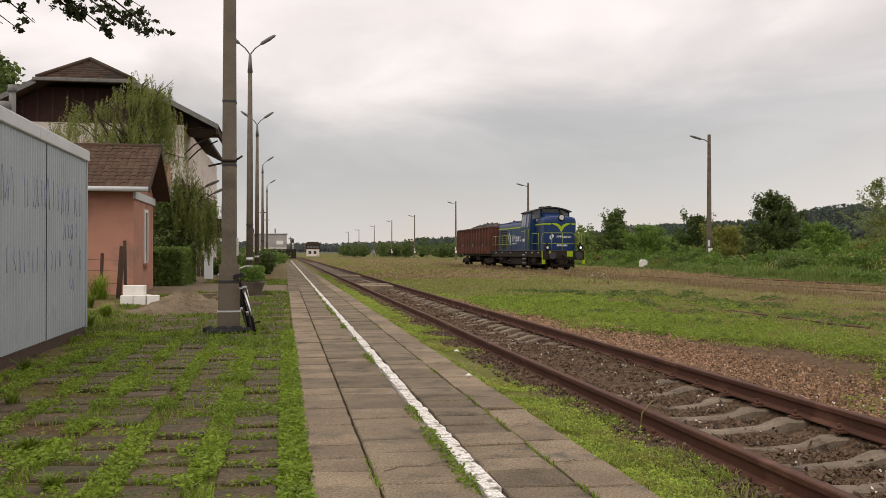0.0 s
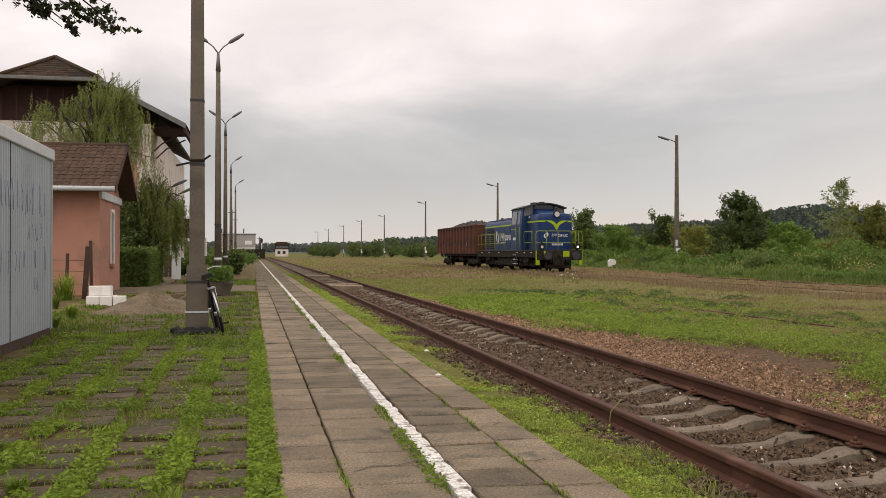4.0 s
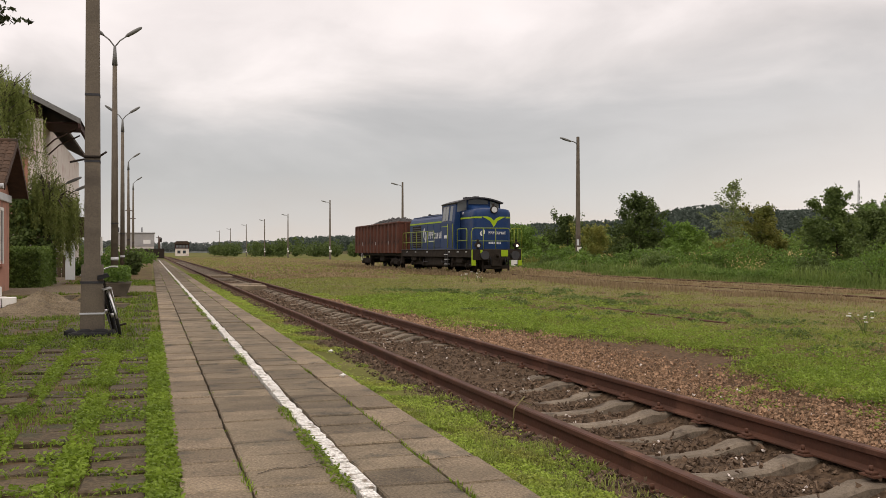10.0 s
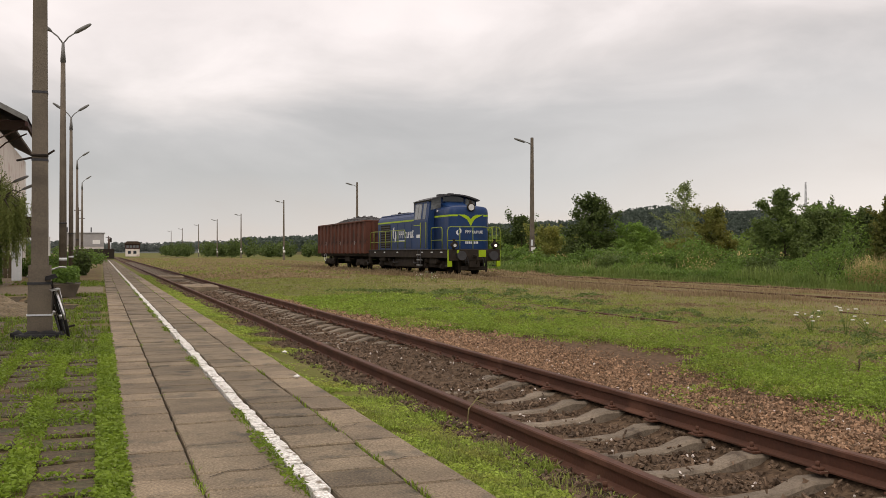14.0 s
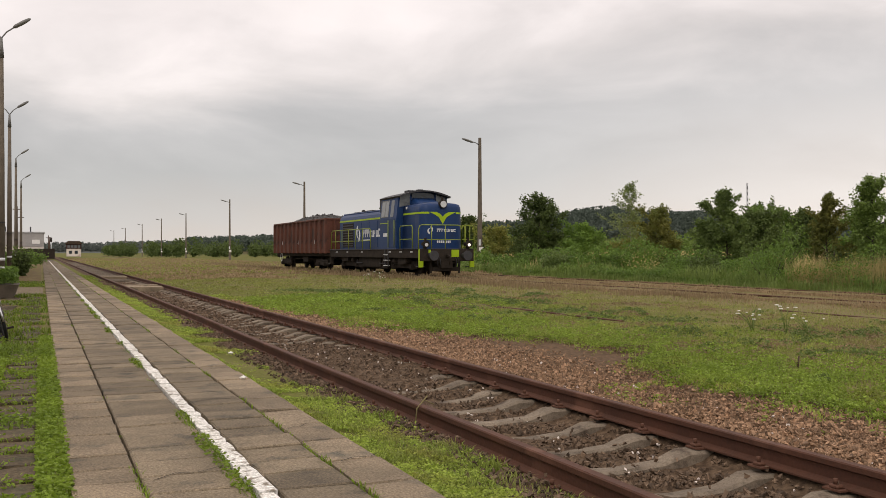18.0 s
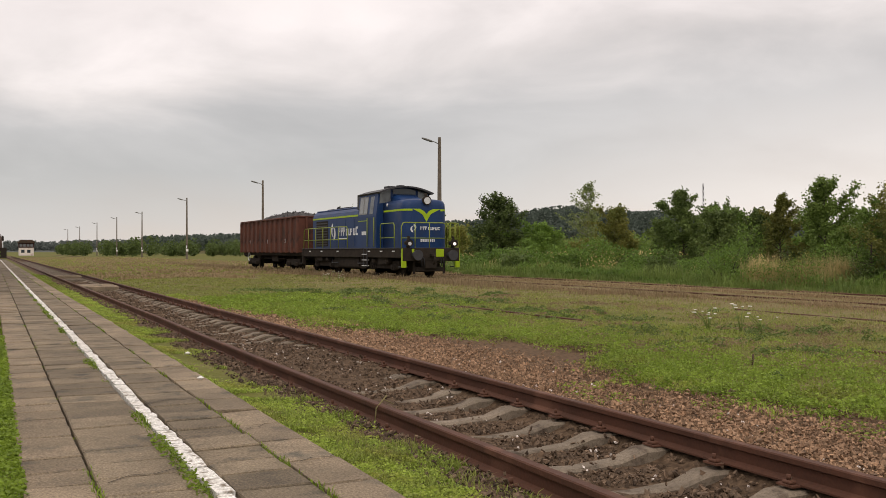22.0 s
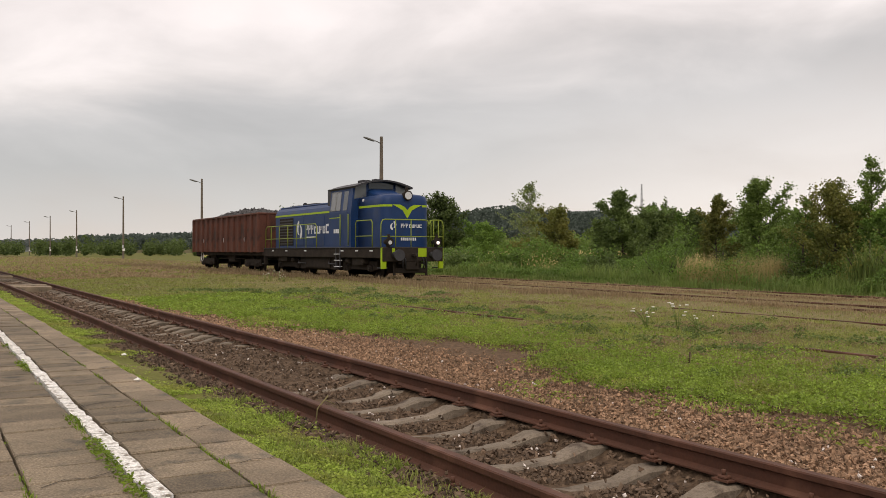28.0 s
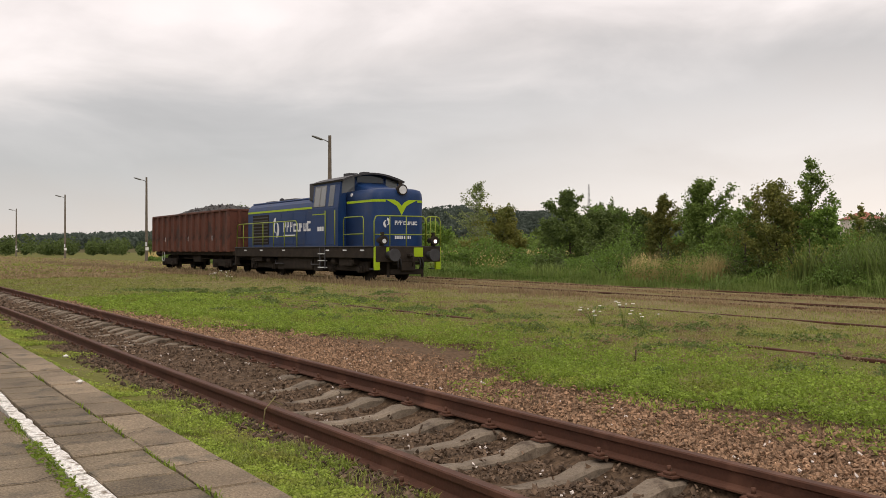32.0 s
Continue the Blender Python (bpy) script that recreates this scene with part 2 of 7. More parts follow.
M_LEAFM = leafy("leaf_mid", (0.16, 0.235, 0.05), (0.10, 0.155, 0.036), 0.42)
M_LEAFD = leafy("leaf_dark", (0.125, 0.175, 0.046), (0.075, 0.115, 0.034), 0.38)
M_LEAFB = leafy("leaf_brownish", (0.235, 0.225, 0.055), (0.125, 0.165, 0.04), 0.47)
M_LEAFK = leafy("leaf_deep", (0.06, 0.075, 0.028), (0.035, 0.048, 0.02), 0.2)
# ridge woods: aerial haze put into the leaf colour as a greyer, bluer green
M_HAZY_WOODS = leafy("hazy_ridge_woods", (0.088, 0.115, 0.088), (0.07, 0.095, 0.078), 0.4, 0.05)
# the farthest hills, paler still: more haze painted into their base colour
M_HAZY_DISTANT = leafy("hazy_distant_woods", (0.13, 0.15, 0.135), (0.105, 0.125, 0.115), 0.5, 0.04)
M_VERGE = leafy("weed_leaf", (0.215, 0.30, 0.034), (0.11, 0.17, 0.024), 0.4, 0.45)
M_OLIVE = leafy("olive_grass", (0.35, 0.375, 0.10), (0.225, 0.26, 0.062), 0.44, 0.3, (0.30, 0.245, 0.115), 0.7, 0.53)
M_MAUVE = leafy("seeding_grass", (0.33, 0.245, 0.14), (0.235, 0.175, 0.10), 0.43, 0.25)
M_WILLOW = leafy("willow_leaf", (0.24, 0.275, 0.075), (0.13, 0.165, 0.048), 0.45)
M_BIRCHL = leafy("birch_leaf", (0.22, 0.27, 0.10), (0.14, 0.18, 0.07), 0.45)
M_GRASS = leafy("grass_blade", (0.365, 0.455, 0.085), (0.22, 0.295, 0.05), 0.42, 0.45, (0.29, 0.285, 0.07), 1.1, 0.52)
M_CLOVER = leafy("clover_leaf", (0.37, 0.50, 0.08), (0.225, 0.33, 0.048), 0.42, 0.45, (0.27, 0.31, 0.06), 1.1, 0.55)
M_CLUMP = leafy("dark_weed_leaf", (0.15, 0.205, 0.055), (0.085, 0.12, 0.034), 0.35, 0.45)
M_GRASSY = leafy("dry_grass", (0.33, 0.28, 0.135), (0.24, 0.21, 0.095), 0.42, 0.25)
M_LITTER = leafy("dead_leaf", (0.17, 0.105, 0.06), (0.08, 0.052, 0.032), 0.2)
M_STRAW = leafy("straw_grass", (0.58, 0.47, 0.22), (0.42, 0.34, 0.15), 0.47)
M_REED = leafy("reed_leaf", (0.20, 0.27, 0.068), (0.115, 0.17, 0.045), 0.43)
M_FLOWER = mat("white_flower", (0.8, 0.8, 0.74), (0.7, 0.7, 0.62), bump=0)


def ground_mat():
    """Meadow, dry grass and bare earth in drifts; the track bed stays dark and stony, and the shoulder beside it is brown gravel."""
    m = mat("yard_ground", spec=0.05, col=(0.14, 0.145, 0.04), col2=(0.10, 0.10, 0.03), scale=0.7, fine=14, bump=0.7, dist=0.05)
    n, l = m.node_tree.nodes, m.node_tree.links
    b = n["Principled BSDF"]
    out = b.inputs["Base Color"].links[0].from_socket
    at = n.new("ShaderNodeVertexColor")
    at.layer_name = "cover"
    sep = n.new("ShaderNodeSeparateColor")
    l.new(at.outputs["Color"], sep.inputs[0])
    tc = n.new("ShaderNodeTexCoord")

    def blend(weight, ca, cb, sc, spread):
        nonlocal out
        ns = n.new("ShaderNodeTexNoise")
        ns.inputs["Scale"].default_value, ns.inputs["Detail"].default_value = sc, 6
        l.new(tc.outputs["Object"], ns.inputs["Vector"])
        a = n.new("ShaderNodeMath")
        a.operation = "MULTIPLY_ADD"
        a.inputs[1].default_value, a.inputs[2].default_value = spread, -spread / 2
        l.new(ns.outputs["Fac"], a.inputs[0])
        s = n.new("ShaderNodeMath")
        s.operation = "ADD"
        l.new(a.outputs[0], s.inputs[0])
        l.new(weight, s.inputs[1])
        r = n.new("ShaderNodeMapRange")
        r.inputs["From Min"].default_value, r.inputs["From Max"].default_value = 0.4, 0.6
        l.new(s.outputs[0], r.inputs["Value"])
        fn = n.new("ShaderNodeTexNoise")
        fn.inputs["Scale"].default_value, fn.inputs["Detail"].default_value = 18, 4
        l.new(tc.outputs["Object"], fn.inputs["Vector"])
        fr = n.new("ShaderNodeMapRange")
        fr.inputs["From Min"].default_value, fr.inputs["From Max"].default_value = 0.35, 0.65
        l.new(fn.outputs["Fac"], fr.inputs["Value"])
        c = n.new("ShaderNodeMix")
        c.data_type = "RGBA"
        c.inputs["A"].default_value, c.inputs["B"].default_value = (*ca, 1), (*cb, 1)
        l.new(fr.outputs[0], c.inputs["Factor"])
        x = n.new("ShaderNodeMix")
        x.data_type = "RGBA"
        l.new(r.outputs[0], x.inputs["Factor"])
        l.new(out, x.inputs["A"])
        l.new(c.outputs["Result"], x.inputs["B"])
        out = x.outputs["Result"]

    blend(sep.outputs["Red"], (0.215, 0.172, 0.085), (0.13, 0.12, 0.052), 0.5, 1.5)
    blend(sep.outputs["Green"], (0.15, 0.098, 0.06), (0.075, 0.05, 0.032), 1.6, 0.9)
    blend(sep.outputs["Blue"], (0.135, 0.092, 0.06), (0.06, 0.041, 0.028), 2.2, 0.5)
    l.new(out, b.inputs["Base Color"])
    return m


M_GROUND = ground_mat()


# ---- mesh helpers ----
class Mesh:
    """Collects vertices and faces in plain lists."""

    def __init__(self):
        self.v, self.f, self.s = [], [], []

    def add(self, verts, faces, smooth=False):
        o = len(self.v)
        self.v += [tuple(p) for p in verts]
        self.f += [tuple(o + i for i in f) for f in faces]
        self.s += [smooth] * len(faces)
        return self

    def box(self, x0, y0, z0, x1, y1, z1, c=0.0):
        """A box between two corners, its edges chamfered by c."""
        if c <= 0:
            return self.add([(x, y, z) for x in (x0, x1) for y in (y0, y1) for z in (z0, z1)],
                            [(0, 1, 3, 2), (4, 6, 7, 5), (0, 4, 5, 1), (2, 3, 7, 6), (0, 2, 6, 4), (1, 5, 7, 3)])
        bm = bmesh.new()
        bmesh.ops.create_cube(bm, size=1)
        for v in bm.verts:
            v.co = Vector(((x0 + x1) / 2 + v.co.x * (x1 - x0), (y0 + y1) / 2 + v.co.y * (y1 - y0), (z0 + z1) / 2 + v.co.z * (z1 - z0)))
        bmesh.ops.bevel(bm, geom=bm.edges[:], offset=c, segments=1, affect="EDGES")
        return self.take(bm)

    def take(self, bm, smooth=False):
        bm.verts.index_update()
        self.add([v.co[:] for v in bm.verts], [[v.index for v in f.verts] for f in bm.faces], smooth)
        bm.free()
        return self

    def prism(self, outline, a, b, axis="y", smooth=False):
        """A closed outline of (u, w) pairs swept from a to b along an axis; w is up, or for axis z the outline is (x, y)."""
        n = len(outline)
        put = {"y": lambda u, w, d: (u, d, w), "x": lambda u, w, d: (d, u, w), "z": lambda u, w, d: (u, w, d)}[axis]
        vs = [put(u, w, a) for u, w in outline] + [put(u, w, b) for u, w in outline]
        fs = [(i, (i + 1) % n, n + (i + 1) % n, n + i) for i in range(n)]
        self.add(vs, fs, smooth)
        return self.add(vs, [tuple(range(n - 1, -1, -1)), tuple(range(n, 2 * n))])

    def tube(self, pts, r, n=8, caps=True):
        """A round bar along points; r is one radius or one for each point."""
        pts = [Vector(p) for p in pts]
        rs = r if isinstance(r, (list, tuple)) else [r] * len(pts)
        vs = []
        for i, p in enumerate(pts):
            d = (pts[min(i + 1, len(pts) - 1)] - pts[max(i - 1, 0)]).normalized()
            u = d.orthogonal().normalized() if abs(d.z) < 0.95 else Vector((1, 0, 0))
            u = (u - d * u.dot(d)).normalized() if i == 0 else (last - d * last.dot(d)).normalized()
            last = u
            w = d.cross(u)
            vs += [p + (u * math.cos(k * math.tau / n) + w * math.sin(k * math.tau / n)) * rs[i] for k in range(n)]
        fs = [(i * n + k, i * n + (k + 1) % n, (i + 1) * n + (k + 1) % n, (i + 1) * n + k) for i in range(len(pts) - 1) for k in range(n)]
        self.add(vs, fs, True)
        if caps:
            o = len(self.v) - len(vs)
            self.f += [tuple(o + k for k in reversed(range(n))), tuple(o + len(vs) - n + k for k in range(n))]
            self.s += [False, False]
        return self

    def disc(self, c, axis, r, depth, n=20):
        """A flat cylinder centred on c, its axis along a unit vector."""
        a = Vector(axis) * depth / 2
        return self.tube([Vector(c) - a, Vector(c) + a], r, n)


def build(name, m, material, smooth_all=False):
    me = bpy.data.meshes.new(name)
    me.from_pydata(m.v, [], m.f)
    me.polygons.foreach_set("use_smooth", [bool(s or smooth_all) for s in m.s])
    me.materials.append(material)
    me.update()
    return me


def part(name, m, material, parent, label="", at=None):
    """Links a mesh as one object under a thing or a part."""
    ob = new(name, m if isinstance(m, bpy.types.Mesh) else build(name, m, material))
    ob.parent = parent
    if at is not None:
        ob.matrix_basis = at
    if label:
        tagged(ob, label)
    return ob


def thing(name, m=None, label="", category="", group="", kind="", mesh=None, material=None):
    """A top-level thing: an Empty at its base, or one mesh."""
    ob = new(name, build(name, mesh, material) if mesh else None)
    if m is not None:
        ob.matrix_basis = m
    return tagged(ob, label, category, group, kind)


def fast(name, verts, tris, material, smooth=False):
    """A big mesh from arrays."""
    me = bpy.data.meshes.new(name)
    me.vertices.add(len(verts))
    me.vertices.foreach_set("co", np.asarray(verts, np.float32).ravel())
    k = tris.shape[1]
    me.loops.add(tris.size)
    me.loops.foreach_set("vertex_index", tris.astype(np.int32).ravel())
    me.polygons.add(len(tris))
    me.polygons.foreach_set("loop_start", np.arange(0, tris.size, k, dtype=np.int32))
    me.polygons.foreach_set("use_smooth", np.full(len(tris), smooth))
    me.update(calc_edges=True)
    me.materials.append(material)
    return me



# ---- the plan ----
# x across the tracks, y along them, z = 0 at the head of the near rails; the camera stands over the origin
RAIL_L, RAIL_R = 2.79, 4.297
EDGE = 1.87
LOCO_X = 18.0


def bump01(x, a, b):
    """Smooth step from 0 at a to 1 at b."""
    t = np.clip((x - a) / (b - a), 0, 1)
    return t * t * (3 - 2 * t)


def ground_z(x, y):
    """Height of the yard: a sunken bed along the near track, level grass beyond, a low field behind the bushes, hills far off."""
    x, y = np.asarray(x, float), np.asarray(y, float)
    shoulder = bump01(x, 1.6, 2.5) * (1 - bump01(x, 4.5, 6.0))
    bed = bump01(x, 2.78, 2.95) * (1 - bump01(x, 4.14, 4.3))
    deep = 0.125 - 0.095 * bump01(y, 8, 11) + 0.085 * bump01(y, 12.5, 15)
    z = -0.045 - 0.075 * shoulder - deep * bed
    z = z - 0.02 * (1 - bump01(x, 5.5, 8))
    z = z + 0.025 * np.sin(x * 1.3 + y * 0.21) * np.sin(y * 0.37 - x * 0.3) * bump01(x, 5, 8)
    z = np.where(x < 1.9, -0.05 * np.ones_like(x) - 0.10 * bump01(x, 0.16, 0.26), z)
    r = np.hypot(x, y)
    a = np.degrees(np.arctan2(x, y))
    return z


def shoulder_edge(y):
    """Where the gravel and bare soil beside the near track give way to grass."""
    return np.interp(y, [2, 4.85, 5.2, 6.1, 7, 7.7, 9.6, 10.5, 12.4, 15, 20, 30], [6.1, 6.2, 5.75, 6.0, 5.5, 5.7, 6.9, 7.1, 6.4, 5.3, 4.9, 4.6])


def sheet():
    xs = np.concatenate([[-3000, -1200, -500, -200, -100, -60, -40, -25, -15], np.arange(-10, 0.1, 0.25), [0.16, 0.26, 0.6, 1.1], np.arange(1.5, 8, 0.15),
                         np.arange(8, 24, 0.5), np.arange(24, 60, 3), [70, 90, 130, 200, 400, 900, 1800, 3000]])
    ys = np.concatenate([[-3000, -800, -200, -60, -20, -8], np.arange(-4, 30, 0.35), np.arange(30, 80, 1.2), np.arange(80, 200, 6),
                         [220, 260, 320, 420, 600, 900, 1500, 3000]])
    X, Y = np.meshgrid(xs, ys)
    Z = ground_z(X, Y) + 0.012 * np.sin(X * 7.1 + Y * 3.3) * (np.hypot(X, Y) < 60)
    nx, ny = len(xs), len(ys)
    idx = np.arange(nx * ny).reshape(ny, nx)
    quads = np.stack([idx[:-1, :-1], idx[:-1, 1:], idx[1:, 1:], idx[1:, :-1]], -1).reshape(-1, 4)
    me = fast("ground", np.stack([X, Y, Z], -1).reshape(-1, 3), quads, M_GROUND, True)
    # cover: dry grass, brown gravel, dark track bed
    x, y = X.ravel(), Y.ravel()
    dry = 0.30 + 0.34 * bump01(x, 9, 15) + 0.25 * bump01(y, 26, 50) * bump01(x, 4.5, 6) - 0.3 * bump01(x, 23, 26)
    dry = np.where(x < 1.9, 0.55, dry - 0.5 * bump01(y, 55, 85))
    gravel = bump01(x, 4.0, 4.5) * (1 - bump01(x, shoulder_edge(y) - 0.25, shoulder_edge(y) + 0.45)) * (1 - 0.55 * bump01(y, 16, 26)) + np.where(x < 0.1, 0.52, 0) + 0.42 * np.exp(-((x - LOCO_X) / 3.0) ** 2)
    bed = bump01(x, 2.25, 2.6) * (1 - bump01(x, 4.35, 4.6)) * 0.95
    cover = np.stack([dry, gravel, bed, np.ones_like(x)], -1).clip(0, 1)
    ca = me.color_attributes.new("cover", "FLOAT_COLOR", "POINT")
    ca.data.foreach_set("color", cover.astype(np.float32).ravel())
    tagged(new("ground", me), "grassy railway yard with dry patches and gravel", "ground", kind="structure")


sheet()


# ---- the near track and the yard tracks ----
def rail_outline(x):
    half = [(0.0, 0.0), (0.028, 0.0), (0.035, -0.008), (0.034, -0.038), (0.009, -0.05), (0.008, -0.118), (0.03, -0.128), (0.0625, -0.138), (0.0625, -0.149), (0, -0.149)]
    return [(x + u, w) for u, w in half] + [(x - u, w) for u, w in reversed(half[1:-1])]


def rail_mesh(x, ys, zs, name="rail"):
    out = rail_outline(x)
    n = len(out)
    m = Mesh()
    vs = [(u, y, w + z) for y, z in zip(ys, zs) for u, w in out]
    m.add(vs, [(i * n + k, i * n + (k + 1) % n, (i + 1) * n + (k + 1) % n, (i + 1) * n + k) for i in range(len(ys) - 1) for k in range(n)])
    m.add(vs[:n], [tuple(range(n))]).add(vs[-n:], [tuple(reversed(range(n)))])
    return m


near_track = thing("railway_track", None, "rusty railway track with worn concrete sleepers", "railway track", kind="structure")
rail_ys = [-60, -20, -3, 2, 5, 8, 11, 14, 18, 24, 32, 45, 60, 90, 150, 260]
part("rail", rail_mesh(RAIL_L, rail_ys, [0.01 * math.sin(y * 0.4) for y in rail_ys]), M_RAIL, near_track)
part("rail", rail_mesh(RAIL_R, rail_ys, [0.0 - 0.0 * float(bump01(y, 7, 12)) for y in rail_ys]), M_RAIL, near_track)


def sleeper_mesh():
    """A prestressed sleeper: broad seats under the rails, a lower waist between."""
    prof = [(-1.25, -0.18), (-0.98, -0.155), (-0.55, -0.155), (-0.35, -0.215), (0, -0.235), (0.35, -0.215), (0.55, -0.155), (0.98, -0.155), (1.25, -0.18)]
    m = Mesh()
    vs = []
    for u, z in prof:
        w = 0.10 if abs(u) > 0.5 else 0.078
        vs += [(u, -w, z - 0.13), (u, -w, z - 0.018), (u, -w + 0.025, z), (u, w - 0.025, z), (u, w, z - 0.018), (u, w, z - 0.13)]
    m.add(vs, [(i * 6 + k, i * 6 + (k + 1) % 6, (i + 1) * 6 + (k + 1) % 6, (i + 1) * 6 + k) for i in range(len(prof) - 1) for k in range(6)])
    m.add(vs[:6], [tuple(range(5, -1, -1))]).add(vs[-6:], [tuple(range(6))])
    return build("sleeper", m, M_SLEEPER)


SLEEPER = sleeper_mesh()


def fastening():
    """A sleeper's rail plate with two bolts and clips."""
    m = Mesh().box(-0.125, -0.065, -0.155, 0.125, 0.065, -0.143)
    for s in (-1, 1):
        m.box(s * 0.085 - 0.028, -0.035, -0.145, s * 0.085 + 0.028, 0.035, -0.12, 0.008)
        m.tube([(s * 0.09, 0, -0.12), (s * 0.09, 0, -0.088)], 0.014, 6)
    return build("fastening", m, M_RAIL)


FASTEN = fastening()
for i in range(75):
    y = 1.56 + 0.63 * i
    tip = 0.02 * math.sin(i * 2.3)
    sl = part("sleeper", SLEEPER, None, near_track, at=pose((RAIL_L + RAIL_R) / 2, y, -0.004 - 0.012 * (i % 3), 0, 0, tip * 40))
    if i < 48:
        for rx in (RAIL_L, RAIL_R):
            part("fastening", FASTEN, None, near_track, at=pose(rx, y, 0.002))
far_sl = Mesh()
for i in list(range(-90, 0)) + list(range(75, 220)):
    y = 1.56 + 0.63 * i
    far_sl.box(2.3, y - 0.12, -0.33, 4.8, y + 0.12, -0.17)
tagged(part("sleepers_far", far_sl, M_SLEEPER, near_track), kind="stuff")

# boarded crossing of worn planks between the rails, and a second one further on
for cy, n in ((36.2, 6), (52.0, 5)):
    crossing = thing("level_crossing", pose(0, cy, 0), "weathered concrete plank crossing laid between the rails", "crossing", "plank crossings", "structure")
    plank = build("plank", Mesh().box(-0.62, -0.28, -0.2, 0.62, 0.28, -0.012, 0.015), M_EDGE)
    for i in range(n):
        part("plank", plank, None, crossing, at=pose((RAIL_L + RAIL_R) / 2 + 0.03 * (i % 2), i * 0.6, -0.035 - 0.012 * (i % 3), 0.5 * (-1) ** i, 0.9 * (-1) ** i, 1.2 * (-1) ** i))


def yard_track(name, x, spans, z, label):
    """A half-buried yard track: its right rail shows in stretches between the grass."""
    t = thing(name, None, label, "railway track", "yard tracks", "structure")
    for rx, y0, y1 in spans:
        ys = list(np.linspace(y0, y1, max(3, int((y1 - y0) / 6))))
        part("rail", rail_mesh(rx, ys, [z + 0.008 * math.sin(q * 0.3 + rx) for q in ys]), M_RAIL, t)
    return t


yard_track("yard_track", 8.9, [(9.58, 14.2, 24.0), (9.93, 2.6, 8.4)], -0.018, "overgrown yard track, a single rusty rail showing in grass")
yard_track("yard_track", 13.7, [(14.45, 2, 15.5)], -0.02, "overgrown rusty yard track half buried in grass")
yard_track("yard_track", LOCO_X, [(LOCO_X - 0.753, -20, 330), (LOCO_X + 0.753, -20, 330)], 0.0, "rusty yard track in dry brown grass")
yard_track("yard_track", 21.6, [(22.3, -20, 120), (20.8, -20, 120)], 0.0, "rusty outer yard track beside the bushes")
ties = Mesh()
for i in range(330):
    for tx in (LOCO_X, 21.55):
        y = -6 + 0.63 * i
        ties.box(tx - 1.25, y - 0.12, -0.3, tx + 1.25, y + 0.12, -0.135)
tagged(new("yard_sleepers", build("yard_sleepers", ties, M_WOOD)), "dark timber sleepers sunk in the yard gravel", "sleepers", kind="stuff")

# ---- the platform ----
platform = thing("platform", None, "worn concrete slab platform with a white safety line", "platform", kind="structure")
part("base", Mesh().box(0.2, -60, -0.6, EDGE - 0.02, 170, -0.05), M_BALLAST, platform)
COLS = ((0.135, 0.492, 0.36), (0.49, 0.992, 0.40), (1.112, 1.535, 0.36), (1.535, EDGE, 0.62))


def slab_mesh(w, l, mt, seed):
    r = random.Random(seed)
    g = 0.009
    m = Mesh()
    c = 0.008
    j = [r.uniform(-0.009, 0.009) for _ in range(8)]
    x0, x1, y0, y1 = -w / 2 + g, w / 2 - g, -l / 2 + g, l / 2 - g
    top = [(x0 + c + j[0], y0 + c + j[1], 0), (x1 - c + j[2], y0 + c, 0), (x1 - c, y1 - c + j[3], 0), (x0 + c + j[4], y1 - c + j[5], 0)]
    mid = [(x0, y0, -c), (x1, y0, -c), (x1, y1, -c), (x0, y1, -c)]
    low = [(x, y, -0.06) for x, y, _ in mid]
    m.add(top + mid + low, [(0, 1, 2, 3)] + [(4 + k, 4 + (k + 1) % 4, (k + 1) % 4, k) for k in range(4)] + [(8 + k, 8 + (k + 1) % 4, 4 + (k + 1) % 4, 4 + k) for k in range(4)])
    return build("slab", m, mt)


far_slabs = Mesh()
for ci, (xa, xb, pitch) in enumerate(COLS):
    mt = M_EDGE if ci in (0, 3) else M_SLAB
    kinds = [slab_mesh(xb - xa, pitch, mt, 10 * ci + k) for k in range(3)]
    r = random.Random(ci)
    y, i = 2.2 + 0.11 * ci, 0
    while y < 150:
        tilt = (r.gauss(0, 0.5), r.gauss(0, 0.5), r.gauss(0, 0.7))
        z = r.gauss(0, 0.0035)
        if i < 74:
            part("slab", kinds[i % 3], None, platform, at=pose((xa + xb) / 2, y, z, *tilt))
        else:
            far_slabs.box(xa + 0.006, y - pitch / 2 + 0.006, -0.05, xb - 0.006, y + pitch / 2 - 0.006, z)
        y += pitch
        i += 1
    y = 2.2 + 0.11 * ci - pitch
    while y > -58:
        far_slabs.box(xa + 0.008, y - pitch / 2 + 0.008, -0.05, xb - 0.008, y + pitch / 2 - 0.008, r.gauss(0, 0.003))
        y -= pitch
tagged(part("slabs_far", far_slabs, M_SLAB, platform), kind="stuff")

# the painted line: a row of narrow white kerb stones, chipped along both edges
r = random.Random(5)
line_far = Mesh()
y, i = 2.0, 0
while y < 150:
    l = r.uniform(0.2, 0.42)
    a, b = 0.992 + r.uniform(0, 0.016), 1.112 - r.uniform(0, 0.018)
    pts = [(a + r.uniform(0, 0.012), y + 0.018), (b - r.uniform(0, 0.012), y + 0.016), (b + r.uniform(-0.01, 0.004), y + l * 0.5), (b - r.uniform(0, 0.014), y + l - 0.008),
           (a + r.uniform(0, 0.012), y + l - 0.006), (a - r.uniform(-0.008, 0.004), y + l * 0.5)]
    m = line_far if i >= 120 else Mesh()
    m.prism(pts, -0.05, 0.004 + r.gauss(0, 0.0035), "z")
    if i < 120:
        part("white_stone", m, M_WHITE, platform)
    y += l
    i += 1
for k in range(150):
    line_far.box(0.996, 1.6 - 0.4 * k, -0.05, 1.108, 1.99 - 0.4 * k, 0.002)
